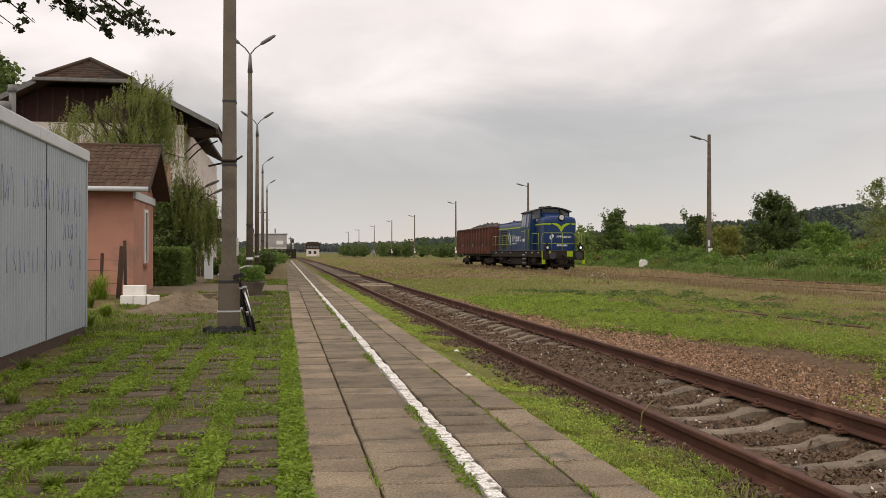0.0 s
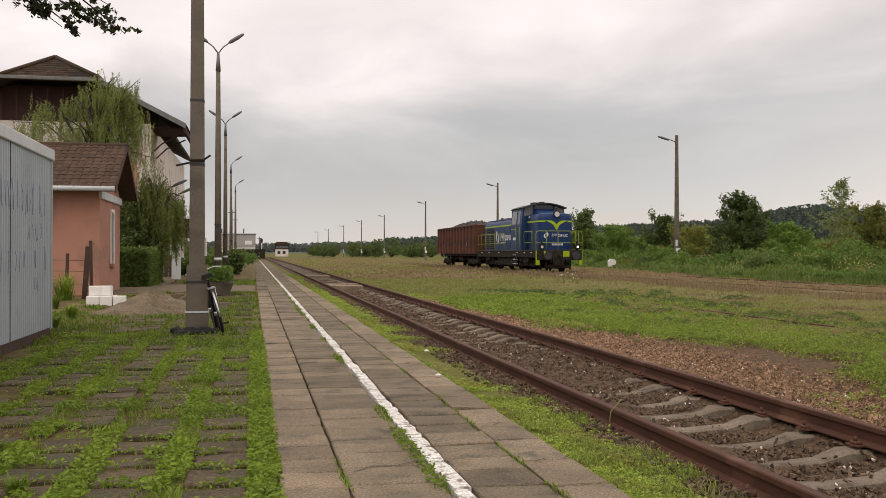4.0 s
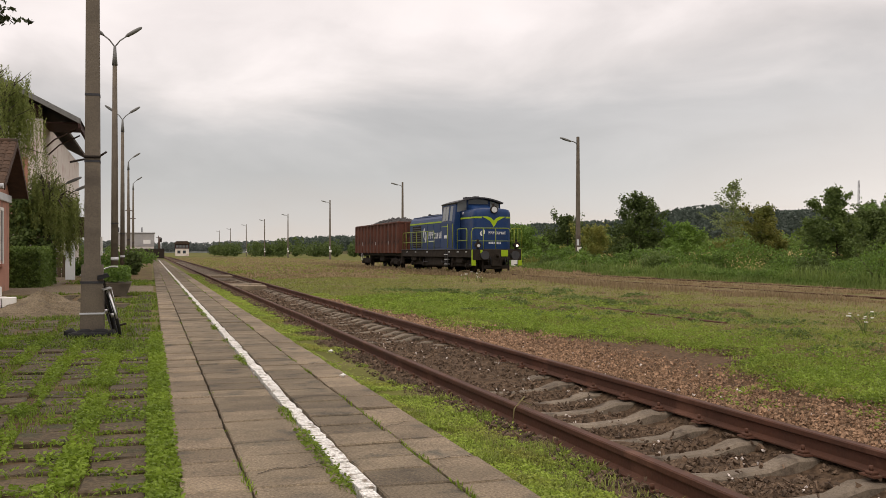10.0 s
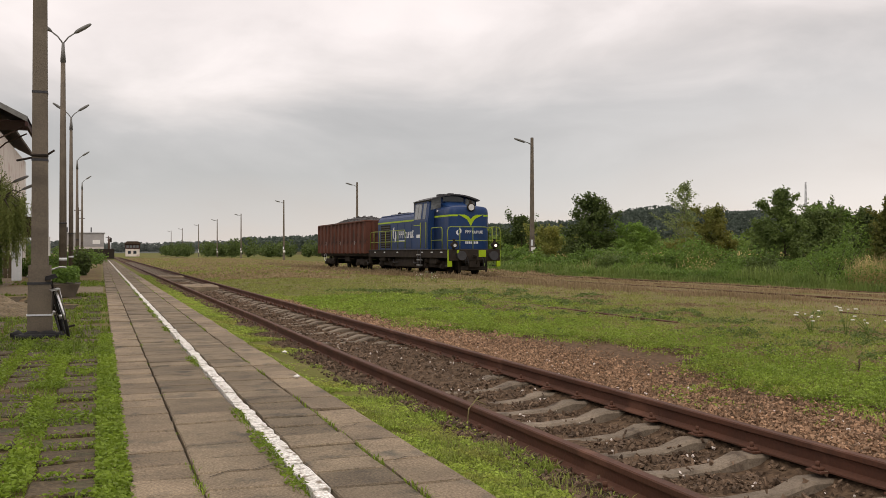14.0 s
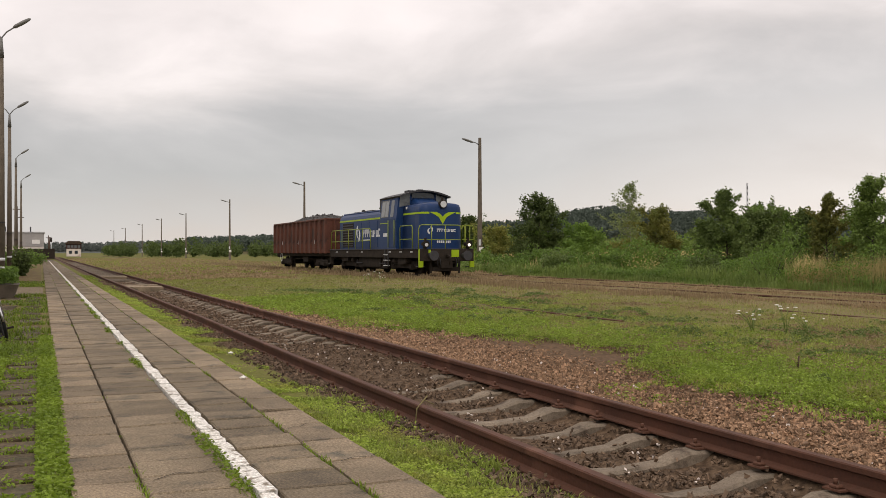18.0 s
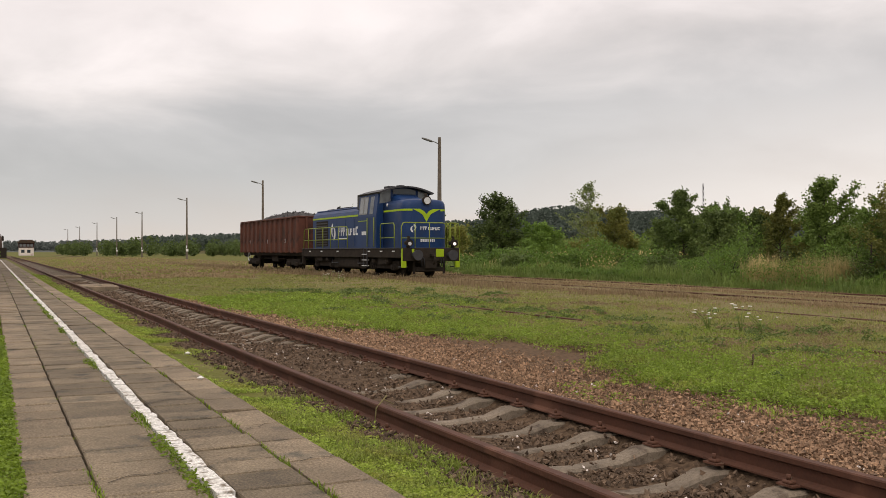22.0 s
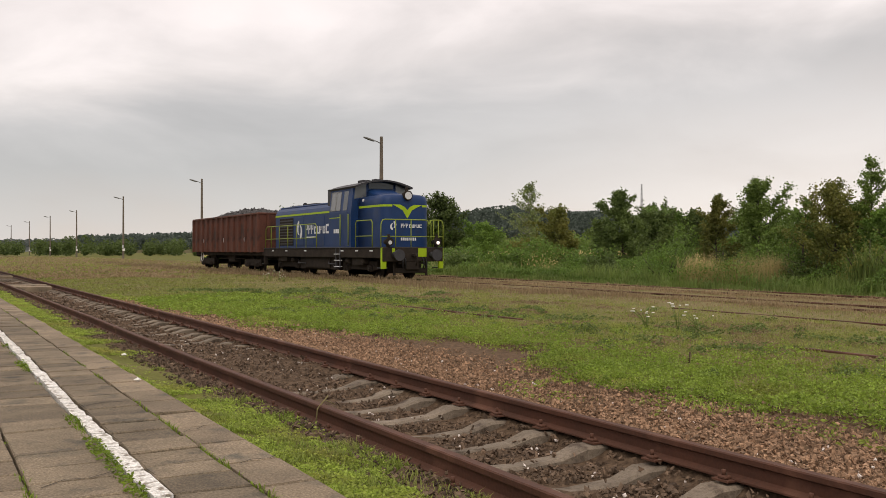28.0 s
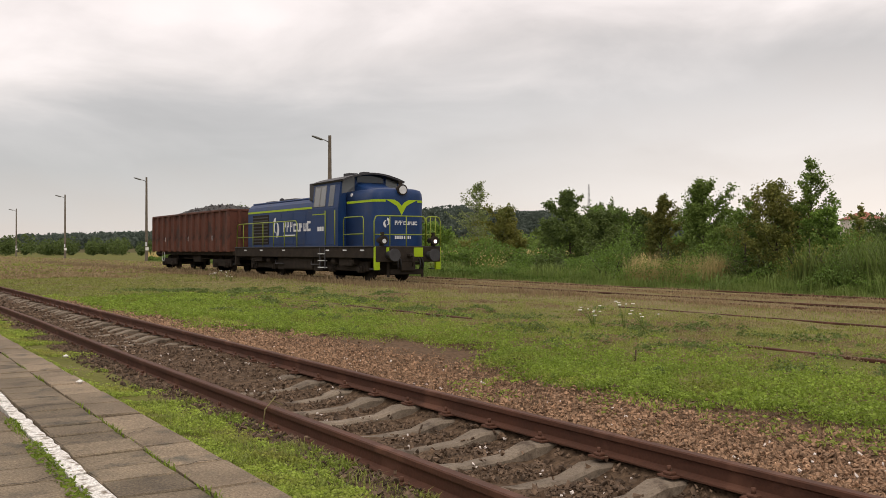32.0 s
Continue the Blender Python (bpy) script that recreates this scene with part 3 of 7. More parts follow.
tagged(part("white_stones_far", line_far, M_WHITE, platform), kind="stuff")
# cracks across a few slabs
for pts in (((1.56, 6.35), (1.62, 6.42), (1.66, 6.40), (1.74, 6.52), (1.73, 6.6)), ((1.60, 5.25), (1.70, 5.32), (1.80, 5.30), (1.86, 5.36)), ((0.2, 7.3), (0.26, 7.36), (0.36, 7.33), (0.47, 7.4)),
            ((0.55, 5.2), (0.68, 5.33), (0.80, 5.30), (0.97, 5.42)), ((1.15, 7.8), (1.3, 7.9), (1.5, 7.86)), ((0.12, 10.2), (0.3, 10.3), (0.48, 10.26)), ((0.6, 9.1), (0.75, 9.3), (0.95, 9.32)), ((1.58, 9.9), (1.7, 10.0), (1.84, 9.97))):
    n = len(pts)
    part("crack", Mesh().add([(x, y - 0.005, 0.0065) for x, y in pts] + [(x, y + 0.005, 0.0065) for x, y in pts], [(k, k + 1, n + k + 1, n + k) for k in range(n - 1)]), M_BLACK, platform)

# old pavers sunk in the grass beside the slabs
old = thing("old_paving", None, "sunken old paving stones overgrown with grass", "paving", kind="structure")
PAVER = [build("paver", Mesh().box(-w / 2, -0.175, -0.05, w / 2, 0.175, 0.0, 0.012), M_OLD) for w in (0.34, 0.35, 0.33)]
r = random.Random(11)
rest = Mesh()
n_pav = 0
for k in range(7):
    for j in range(64):
        x, y = -0.19 - 0.5 * k + r.gauss(0, 0.012), 2.43 + 0.42 * j + 0.13 * (k % 3) + r.gauss(0, 0.015)
        if r.random() < 0.03 + 0.05 * k or (x < -2.3 and y > 6):
            continue
        if n_pav < 290 and y < 19:
            part("paver", PAVER[(j + k) % 3], None, old, at=pose(x, y, -0.028 + r.gauss(0, 0.006), r.gauss(0, 1.2), r.gauss(0, 1.2), r.gauss(0, 2)))
            n_pav += 1
        else:
            rest.box(x - 0.17, y - 0.11, -0.1, x + 0.17, y + 0.11, -0.03)
tagged(part("pavers_far", rest, M_OLD, old), kind="stuff")
# the cross path by the station building
path = thing("path", None, "pale trodden gravel path to the station building", "path", kind="structure",
             mesh=Mesh().prism([(-9, 31.5), (-4, 30), (0.06, 31), (0.06, 36.5), (-3.3, 38), (-3.8, 62), (-4.9, 62), (-4.9, 37), (-9, 35.5)], -0.3, -0.03, "z"), material=M_SAND)


# ---- the train ----
def rounded(w, h, r, n=4, x=0.0, z=0.0):
    """A rectangle with round corners, centred on x, standing on z."""
    pts = []
    for cx, cz, a0 in ((w / 2 - r, r, -90), (w / 2 - r, h - r, 0), (-w / 2 + r, h - r, 90), (-w / 2 + r, r, 180)):
        for k in range(n + 1):
            a = radians(a0 + 90 * k / n)
            pts.append((x + cx + r * math.cos(a), z + cz + r * math.sin(a)))
    return pts


def hood(y0, y1, w, z0, z1, shoulder, rc):
    """An engine hood: plan with round corners at y0, a top that falls away at the sides and at its front."""
    plan = []
    for k in range(6):
        a = radians(180 + 90 * k / 5)
        plan.append((-w / 2 + rc + rc * math.cos(a), y0 + rc + rc * math.sin(a)))
    for k in range(6):
        a = radians(270 + 90 * k / 5)
        plan.append((w / 2 - rc + rc * math.cos(a), y0 + rc + rc * math.sin(a)))
    plan += [(w / 2, y1), (-w / 2, y1)]
    n = len(plan)
    m = Mesh()
    rings = [(z0, 1.0), (z1 - shoulder, 1.0), (z1 - shoulder * 0.55, 0.985), (z1 - shoulder * 0.2, 0.93), (z1 - 0.02, 0.80), (z1 + 0.03, 0.5)]
    cy = y1
    vs = []
    for z, s in rings:
        vs += [(x * s, cy - (cy - y) * (1 - (1 - s) * 0.3), z) for x, y in plan]
    m.add(vs, [(i * n + k, i * n + (k + 1) % n, (i + 1) * n + (k + 1) % n, (i + 1) * n + k) for i in range(len(rings) - 1) for k in range(n)], True)
    m.add(vs[-n:], [tuple(range(n))])
    return m


def wheelset(r, name="wheelset"):
    m = Mesh().tube([(-0.95, 0, 0), (0.95, 0, 0)], 0.085, 10)
    for s in (-1, 1):
        m.disc((s * 0.753, 0, 0), (1, 0, 0), r, 0.12, 24)
        m.disc((s * 0.70, 0, 0), (1, 0, 0), r + 0.03, 0.03, 24)
        for k in range(6):
            a = k * math.tau / 6
            m.disc((s * 0.82, r * 0.6 * math.cos(a), r * 0.6 * math.sin(a)), (1, 0, 0), 0.09, 0.03, 8)
    return build(name, m, M_BLACK)


def bogie(parent, yc, base, r):
    """Side frames with axle boxes and springs, a cross beam between them."""
    b = part("bogie_frame", Mesh().box(-0.9, yc - 0.3, r - 0.1, 0.9, yc + 0.3, r + 0.25, 0.02), M_BLACK, parent)
    for s in (-1, 1):
        m = Mesh().box(s * 1.0 - 0.06, yc - base / 2 - 0.55, r - 0.10, s * 1.0 + 0.06, yc + base / 2 + 0.55, r + 0.28, 0.02)
        for d in (-1, 1):
            yy = yc + d * base / 2
            m.box(s * 1.06 - 0.11, yy - 0.17, r - 0.17, s * 1.06 + 0.11, yy + 0.17, r + 0.1, 0.03)
            m.box(s * 0.97 - 0.03, yc - base / 2, r - 0.3, s * 0.97 + 0.03, yc + base / 2, r - 0.08, 0.01)
            m.disc((s * 1.19, yy, r - 0.03), (1, 0, 0), 0.12, 0.05, 12)
            for q in (-0.3, 0.3):
                m.tube([(s * 1.05, yy + q, r - 0.12), (s * 1.05, yy + q, r + 0.12)], 0.075, 8)
        part("side_frame", m, M_BLACK, b)
    return b


def buffers(parent, y, d, mt):
    for s in (-1, 1):
        m = Mesh().tube([(s * 0.875, y, 1.05), (s * 0.875, y + d * 0.38, 1.05)], [0.15, 0.12], 12)
        m.disc((s * 0.875, y + d * 0.46, 1.05), (0, 1, 0), 0.235, 0.07, 20)
        part("buffer", m, mt, parent)


loco = thing("diesel_locomotive", pose(LOCO_X, 40, 0), "blue shunting diesel locomotive with lime stripes and dark frame", "locomotive")
LL = 15.0
skirt = Mesh().box(-1.42, 0.05, 0.92, 1.42, LL - 0.05, 1.36, 0.02)
skirt.box(-1.30, 2.2, 0.62, 1.30, 3.3, 0.93).box(-1.30, LL - 3.3, 0.7, 1.30, LL - 2.2, 0.93)
frame_part = part("frame", skirt, M_BLACK, loco)
part("deck_edge", Mesh().box(-1.46, 0.0, 1.345, 1.46, LL, 1.385, 0.008), M_GREY, frame_part)
part("fuel_tank", Mesh().prism(rounded(2.5, 0.62, 0.12, 3, 0, 0.36), 6.0, 9.2), M_BLACK, frame_part)
for y in (0.9, 2.4, 4.0, 8.6, 11.3, 13.4):
    part("marking", Mesh().box(-1.426, y, 1.20, -1.421, y + 0.32, 1.25), M_LETTER, frame_part)
part("buffer_beam", Mesh().box(-1.42, -0.04, 0.78, 1.42, 0.06, 1.37, 0.02), M_BLACK, loco)
for x0, x1 in ((-0.98, -0.86), (0.22, 0.62)):
    part("lime_patch", Mesh().box(x0, -0.052, 0.98, x1, -0.042, 1.33), M_LIME, loco, "lime green paint patch")
buffers(loco, -0.04, -1, M_GREY)
buffers(loco, LL, 1, M_BLACK)
hook = Mesh().box(-0.09, -0.3, 0.98, 0.09, -0.03, 1.12, 0.02).tube([(0, -0.3, 1.05), (0, -0.42, 0.98), (0, -0.38, 0.8), (0, -0.3, 0.62)], 0.035, 6)
part("coupling", hook, M_BLACK, loco)
for x in (-0.55, -0.42, 0.42, 0.55):
    part("brake_hose", Mesh().tube([(x, -0.02, 0.95), (x, -0.16, 0.86), (x * 1.02, -0.2, 0.66), (x * 0.96, -0.16, 0.5)], 0.028, 6), M_RUBBER, loco)
part("draw_gear", Mesh().box(-0.32, -0.02, 0.42, 0.32, 0.3, 0.98, 0.04).tube([(-0.62, 0.08, 0.72), (0.62, 0.08, 0.72)], 0.05, 8).box(-0.7, 0.1, 0.3, 0.7, 0.22, 0.5, 0.02), M_BLACK, loco)
for x in (-0.75, 0.75):
    part("guard_iron", Mesh().box(x - 0.05, 0.2, 0.2, x + 0.05, 0.26, 0.8), M_BLACK, loco)
for s in (-1, 1):
    for y0 in (-0.02, LL - 0.12):
        st = part("step_panel", Mesh().box(s * 1.34 - 0.11, y0, 0.48, s * 1.34 + 0.11, y0 + 0.12, 1.36, 0.01), M_LIME if y0 < 1 else M_BLACK, loco, "bright lime step panel" if y0 < 1 else "")
        part("tread", Mesh().box(s * 1.30 - 0.17, y0 + 0.1, 0.5, s * 1.30 + 0.17, y0 + 0.4, 0.54), M_GREY, st)
    lad = part("cab_ladder", Mesh().box(s * 1.43 - 0.02, 4.35, 0.45, s * 1.43 + 0.02, 4.40, 1.36).box(s * 1.43 - 0.02, 4.82, 0.45, s * 1.43 + 0.02, 4.87, 1.36), M_GREY, loco)
    for z in (0.5, 0.78, 1.06):
        part("rung", Mesh().box(s * 1.43 - 0.1, 4.36, z, s * 1.43 + 0.1, 4.86, z + 0.035), M_TRIM, lad)

short_hood = part("short_hood", hood(0.52, 3.1, 2.2, 1.37, 3.62, 0.38, 0.40), M_BLUE, loco)
# stripe along the flanks that dips to a chevron on the nose
for s in (-1, 1):
    part("stripe", Mesh().box(s * 1.104 - 0.006, 0.92, 3.08, s * 1.104 + 0.006, 3.0, 3.17), M_LIME, short_hood)
    arc = []
    for k in range(7):
        a = radians(180 + 90 * k / 6)
        arc.append((-0.70 + 0.406 * math.cos(a), 0.92 + 0.406 * math.sin(a)))
    m = Mesh()
    for (xa, ya), (xb, yb) in zip(arc[:-1], arc[1:]):
        m.add([(s * -xa * -1, ya, 3.08), (s * -xb * -1, yb, 3.08), (s * -xb * -1, yb, 3.17), (s * -xa * -1, ya, 3.17)], [(0, 1, 2, 3)])
    part("stripe", m, M_LIME, short_hood)
chev = [(-0.64, 3.17), (-0.30, 3.17), (-0.12, 3.08), (0.0, 2.94), (0.12, 3.08), (0.30, 3.17), (0.64, 3.17), (0.40, 3.05), (0.20, 2.93), (0.09, 2.74), (0.0, 2.58), (-0.09, 2.74), (-0.20, 2.93), (-0.40, 3.05)]
part("chevron", Mesh().add([(x * 1.1, 0.512, z) for x, z in chev], [(0, 1, 13), (1, 2, 12, 13), (2, 3, 11, 12), (3, 10, 11), (3, 9, 10), (3, 4, 8, 9), (4, 5, 7, 8), (5, 6, 7)]), M_LIME, short_hood, "lime chevron on the nose")
# the operator's mark and writing as plain white shapes
def emblem(parent, cx, y, cz, s, side):
    """A white lens-shaped mark with a dark slit."""
    m = Mesh()
    for sgn in (-1, 1):
        arc = [(sgn * 0.05 + sgn * 0.36 * math.sin(radians(a)), sgn * 0.12 + 0.40 * math.cos(radians(a))) for a in range(0, 181, 20)]
        inner = [(sgn * 0.05 + sgn * 0.12 * math.sin(radians(a)), sgn * 0.02 + 0.24 * math.cos(radians(a))) for a in range(0, 181, 20)]
        pts = arc + inner[::-1]
        put = (lambda u, w: (cx + u * s, y, cz + w * s)) if not side else (lambda u, w: (y, cx + u * s, cz + w * s))
        n = len(arc)
        m.add([put(u, w) for u, w in arc] + [put(u, w) for u, w in inner], [(k, k + 1, n + k + 1, n + k) for k in range(n - 1)])
    part("emblem", m, M_LETTER, parent, "white emblem")


emblem(short_hood, -0.66, 0.512, 2.28, 0.36, False)
def glyph_bars(parent, put, u, w, h, kind):
    """One unreadable character as plain bars: an upright, and one or two short blocks beside it."""
    t = w * 0.26
    for u0, u1, w0, w1 in {"tall": ((0, t, 0, h), (t, w * 0.85, h * 0.48, h * 0.62), (w * 0.62, w * 0.85, h * 0.62, h)), "round": ((0, w, 0, h * 0.24), (0, w * 0.3, h * 0.24, h * 0.76), (0, w, h * 0.76, h)),
                           "full": ((0, w, 0, h * 0.22), (0, w * 0.3, h * 0.22, h), (w * 0.7, w, h * 0.22, h))}[kind]:
        part("lettering_bar", put(u + u0, u + u1, w0, w1), M_LETTER, parent)


for x, w, h, kd in ((-0.30, 0.10, 0.17, "tall"), (-0.18, 0.10, 0.17, "tall"), (-0.06, 0.10, 0.17, "tall"), (0.08, 0.11, 0.14, "round"), (0.21, 0.11, 0.14, "full"), (0.34, 0.08, 0.14, "tall"), (0.44, 0.11, 0.14, "full"), (0.57, 0.12, 0.14, "round")):
    glyph_bars(short_hood, lambda a, b, c, d: Mesh().box(a, 0.506, 2.20 + c, b, 0.514, 2.20 + d), x, w, h, kd)
for x, w in ((-0.30, 0.07), (-0.20, 0.07), (-0.10, 0.06), (-0.01, 0.06), (0.10, 0.05), (0.18, 0.06), (0.27, 0.06), (0.36, 0.05)):
    part("number_bar", Mesh().box(x, 0.506, 1.66, x + w, 0.514, 1.78), M_LETTER, short_hood)
# headlamps: one big on the nose, two low on the deck
for x, y, z, rr, lit, nm in ((0, 0.54, 3.56, 0.205, False, "top_headlight"), (-1.12, -0.02, 1.60, 0.165, False, "headlight"), (1.12, -0.02, 1.60, 0.165, True, "headlight")):
    hl = part(nm, Mesh().tube([(x, y + 0.32, z), (x, y, z), (x, y - 0.12, z)], [rr * 0.6, rr, rr * 1.02], 20), M_BLACK, loco)
    part("lens", Mesh().disc((x, y - 0.125, z - rr * (0.2 if rr < 0.2 else 0.05)), (0, 1, 0), rr * (0.42 if lit else 0.5 if rr < 0.2 else 0.78), 0.02, 18), M_LIT if lit else M_LENS, hl, "glowing lamp lens" if lit else "pale lamp lens")
    if rr < 0.22:
        part("bracket", Mesh().box(x - 0.05, y, 1.36, x + 0.05, y + 0.2, z), M_BLACK, hl)
        part("tail_lamp", Mesh().box(x - 0.05, y - 0.02, z + rr - 0.02, x + 0.05, y + 0.12, z + rr + 0.14, 0.01), M_BLACK, hl)

# cab
CY0, CY1, CW = 3.1, 5.6, 2.9
cab_out = [(-CW / 2, 1.37), (CW / 2, 1.37), (CW / 2, 2.95), (CW / 2 - 0.12, 4.06), (-CW / 2 + 0.12, 4.06), (-CW / 2, 2.95)]
cab = part("cab", Mesh().prism(cab_out, CY0, CY1), M_BLUE, loco)
arch = [(-1.43 + 2.86 * k / 14, 4.06 + 0.31 * math.sin(math.pi * k / 14) ** 0.9) for k in range(15)]
inner = [(x * 0.96, z - 0.07) for x, z in arch]
roof = Mesh()
n = 15
for ya, yb in ((CY0 - 0.38, CY1 + 0.12),):
    vs = [(x, ya, z) for x, z in arch] + [(x, yb, z - 0.03) for x, z in arch] + [(x, ya, z) for x, z in inner] + [(x, yb, z - 0.03) for x, z in inner]
    roof.add(vs, [(k, k + 1, n + k + 1, n + k) for k in range(n - 1)], True)
    roof.add(vs, [(2 * n + k + 1, 2 * n + k, 3 * n + k, 3 * n + k + 1) for k in range(n - 1)], True)
    roof.add(vs, [(k + 1, k, 2 * n + k, 2 * n + k + 1) for k in range(n - 1)] + [(n + k, n + k + 1, 3 * n + k + 1, 3 * n + k) for k in range(n - 1)])
    roof.add(vs, [(0, n, 3 * n, 2 * n), (n - 1, 3 * n - 1, 4 * n - 1, 2 * n - 1)])
part("roof", roof, M_GREY, cab, "dark grey arched cab roof")
part("gable", Mesh().prism([(x * 0.95, z - 0.05) for x, z in arch] + [(1.34, 3.7), (-1.34, 3.7)], CY0 + 0.02, CY1 - 0.02), M_BLUE, cab)
for x, y, s in ((-0.35, 4.3, 0.35), (-0.1, 3.5, 0.25)):
    part("roof_vent", Mesh().box(x, y, 4.25, x + s * 1.2, y + s * 1.6, 4.46, 0.02), M_GREY, cab)
part("exhaust_box", Mesh().box(-1.06, CY1 + 0.25, 3.35, -0.5, CY1 + 1.15, 4.12, 0.03), M_GREY, cab)
wind = [(0.6 - 1.2 * k / 8, 3.94 + 0.32 * math.sin(math.pi * (0.5 + 0.21 * (1 - k / 4))) ** 0.8) for k in range(9)]
part("windshield", Mesh().prism([(-0.6, 3.98), (0.6, 3.98)] + wind, CY0 - 0.014, CY0 - 0.004), M_GLASS, cab, "dark windshield over the hood")
fair = [(-0.72, 3.5), (0.72, 3.5), (0.66, 3.86), (0.5, 3.97), (-0.5, 3.97), (-0.66, 3.86)]
part("fairing", Mesh().add([(x, CY0 - 0.02, z) for x, z in fair] + [(x * 0.9, 1.9, 3.5 + (z - 3.5) * 0.32) for x, z in fair], [(k, (k + 1) % 6, 6 + (k + 1) % 6, 6 + k) for k in range(6)] + [(5, 4, 3, 2, 1, 0), (6, 7, 8, 9, 10, 11)]), M_BLUE, short_hood, "raised blue hood top before the cab")
for s in (-1, 1):
    # side windows lean in with the upper wall; a door with its window, handrails
    def lean(y0, y1, z0, z1, out, thick):
        xa, xb = (s * (1.45 - 0.12 * (z - 2.95) + out) for z in (z0, z1))
        return Mesh().add([(x + d, y, z) for d in (-thick / 2, thick / 2) for y in (y0, y1) for x, z in ((xa, z0), (xb, z1))], [(0, 1, 3, 2), (4, 6, 7, 5), (0, 4, 5, 1), (2, 3, 7, 6), (0, 2, 6, 4), (1, 5, 7, 3)])
    for y0, y1 in ((4.36, 4.84), (4.90, 5.42)):
        w = part("window", lean(y0, y1, 3.06, 3.86, 0.004, 0.016), M_PANE, cab, "side window, sky painted into its pale glass")
        for q0, q1, z0, z1 in ((y0 - 0.035, y0, 3.03, 3.90), (y1, y1 + 0.035, 3.03, 3.90), (y0, y1, 3.86, 3.90), (y0, y1, 3.03, 3.06)):
            part("window_frame", lean(q0, q1, z0, z1, 0.008, 0.02), M_LAMP, w)
    part("cab_door", Mesh().box(s * 1.452 - 0.012, 3.42, 1.45, s * 1.452 + 0.012, 4.12, 2.95, 0.006), M_BLUE, cab)
    part("window", lean(3.55, 4.02, 3.02, 3.88, 0.004, 0.016), M_GLASS, cab)
    for y in (3.3, 4.2):
        part("handrail", Mesh().tube([(s * 1.5, y, 1.45), (s * 1.5, y, 2.85)], 0.024, 6), M_RAILING, cab)
    # front cab window beside the hood
    w = part("window", Mesh().prism([(s * 1.30, 3.50), (s * 1.25, 4.02), (s * 0.72, 4.2), (s * 0.72, 3.62)], CY0 - 0.012, CY0 - 0.002), M_PANE, cab)
    part("window_frame", Mesh().prism([(s * 1.30, 3.47), (s * 0.69, 3.58), (s * 0.69, 3.62), (s * 1.30, 3.51)], CY0 - 0.02, CY0 - 0.001).prism([(s * 0.72, 3.6), (s * 0.72, 4.2), (s * 0.68, 4.22), (s * 0.68, 3.6)], CY0 - 0.02, CY0 - 0.001), M_BLUE, w)
    part("marker_lamp", Mesh().disc((s * 1.08, 2.6, 3.42), (1, 0, 0), 0.07, 0.06, 12), M_LENS, short_hood)
    part("stripe", Mesh().box(s * 1.452 - 0.008, 4.3, 2.70, s * 1.452 + 0.008, 5.55, 2.735), M_LIME, cab)
    for y, w in ((4.45, 0.16), (4.65, 0.16), (4.85, 0.2)):
        part("lettering_bar", Mesh().box(s * 1.452 - 0.006, y, 2.02, s * 1.452 + 0.006, y + w, 2.2), M_LETTER, cab)

# long hood behind the cab
LH0, LH1 = CY1, 14.2
lh = Mesh()
prof = [(-1.04, 1.37), (1.04, 1.37), (1.04, 3.12), (0.98, 3.30), (0.84, 3.45), (0.55, 3.53), (-0.55, 3.53), (-0.84, 3.45), (-0.98, 3.30), (-1.04, 3.12)]
lh.prism(prof, LH0, LH1)
long_hood = part("long_hood", lh, M_BLUE, loco)
for s in (-1, 1):
    part("stripe", Mesh().box(s * 1.046 - 0.006, LH0 + 0.02, 3.02, s * 1.046 + 0.006, LH1, 3.11), M_LIME, long_hood)
    for y in (5.75, 7.15, 8.55, 9.95):
        part("side_door", Mesh().box(s * 1.046 - 0.008, y, 1.5, s * 1.046 + 0.008, y + 1.3, 2.92, 0.004), M_BLUE, long_hood)
    gr = part("grille", Mesh().box(s * 1.046 - 0.012, 11.45, 1.5, s * 1.046 + 0.012, 13.5, 2.92, 0.004), M_BLACK, loco, "black ventilation grille")
    for k in range(9):
        part("louvre", Mesh().box(s * 1.062 - 0.012, 11.5, 1.56 + 0.15 * k, s * 1.062 + 0.012, 13.45, 1.62 + 0.15 * k), M_GREY, gr)
    # writing on the flank
    if s < 0:
        emblem(long_hood, 10.5, -1.062, 2.28, 0.92, True)
        for y, w, h, kd in ((9.62, 0.30, 0.44, "tall"), (9.24, 0.30, 0.44, "tall"), (8.86, 0.30, 0.44, "tall"), (8.46, 0.32, 0.36, "round"), (8.06, 0.32, 0.36, "full"), (7.72, 0.22, 0.36, "tall"), (7.36, 0.32, 0.36, "full"), (6.96, 0.34, 0.44, "round")):
            glyph_bars(long_hood, lambda a, b, c, d: Mesh().box(-1.064, -b, 2.06 + c, -1.058, -a, 2.06 + d), -y, w, h, kd)
        part("small_lettering", Mesh().box(-1.064, 8.3, 1.88, -1.058, 9.6, 1.93), M_LETTER, long_hood)
for y, l, h in ((6.2, 1.1, 0.1), (8.0, 0.9, 0.07), (9.8, 1.3, 0.12), (12.3, 1.0, 0.1)):
    part("roof_hatch", Mesh().box(-0.45, y, 3.52, 0.45, y + l, 3.53 + h, 0.02), M_GREY, long_hood)
part("hood_top", Mesh().box(-0.80, LH0 + 0.05, 3.46, 0.80, LH1 - 0.03, 3.55, 0.03), M_BLUE, long_hood, "grimy dark hood top")
part("lifting_lug", Mesh().disc((-0.6, 10.9, 3.58), (0, 1, 0), 0.12, 0.06, 12), M_GREY, long_hood)


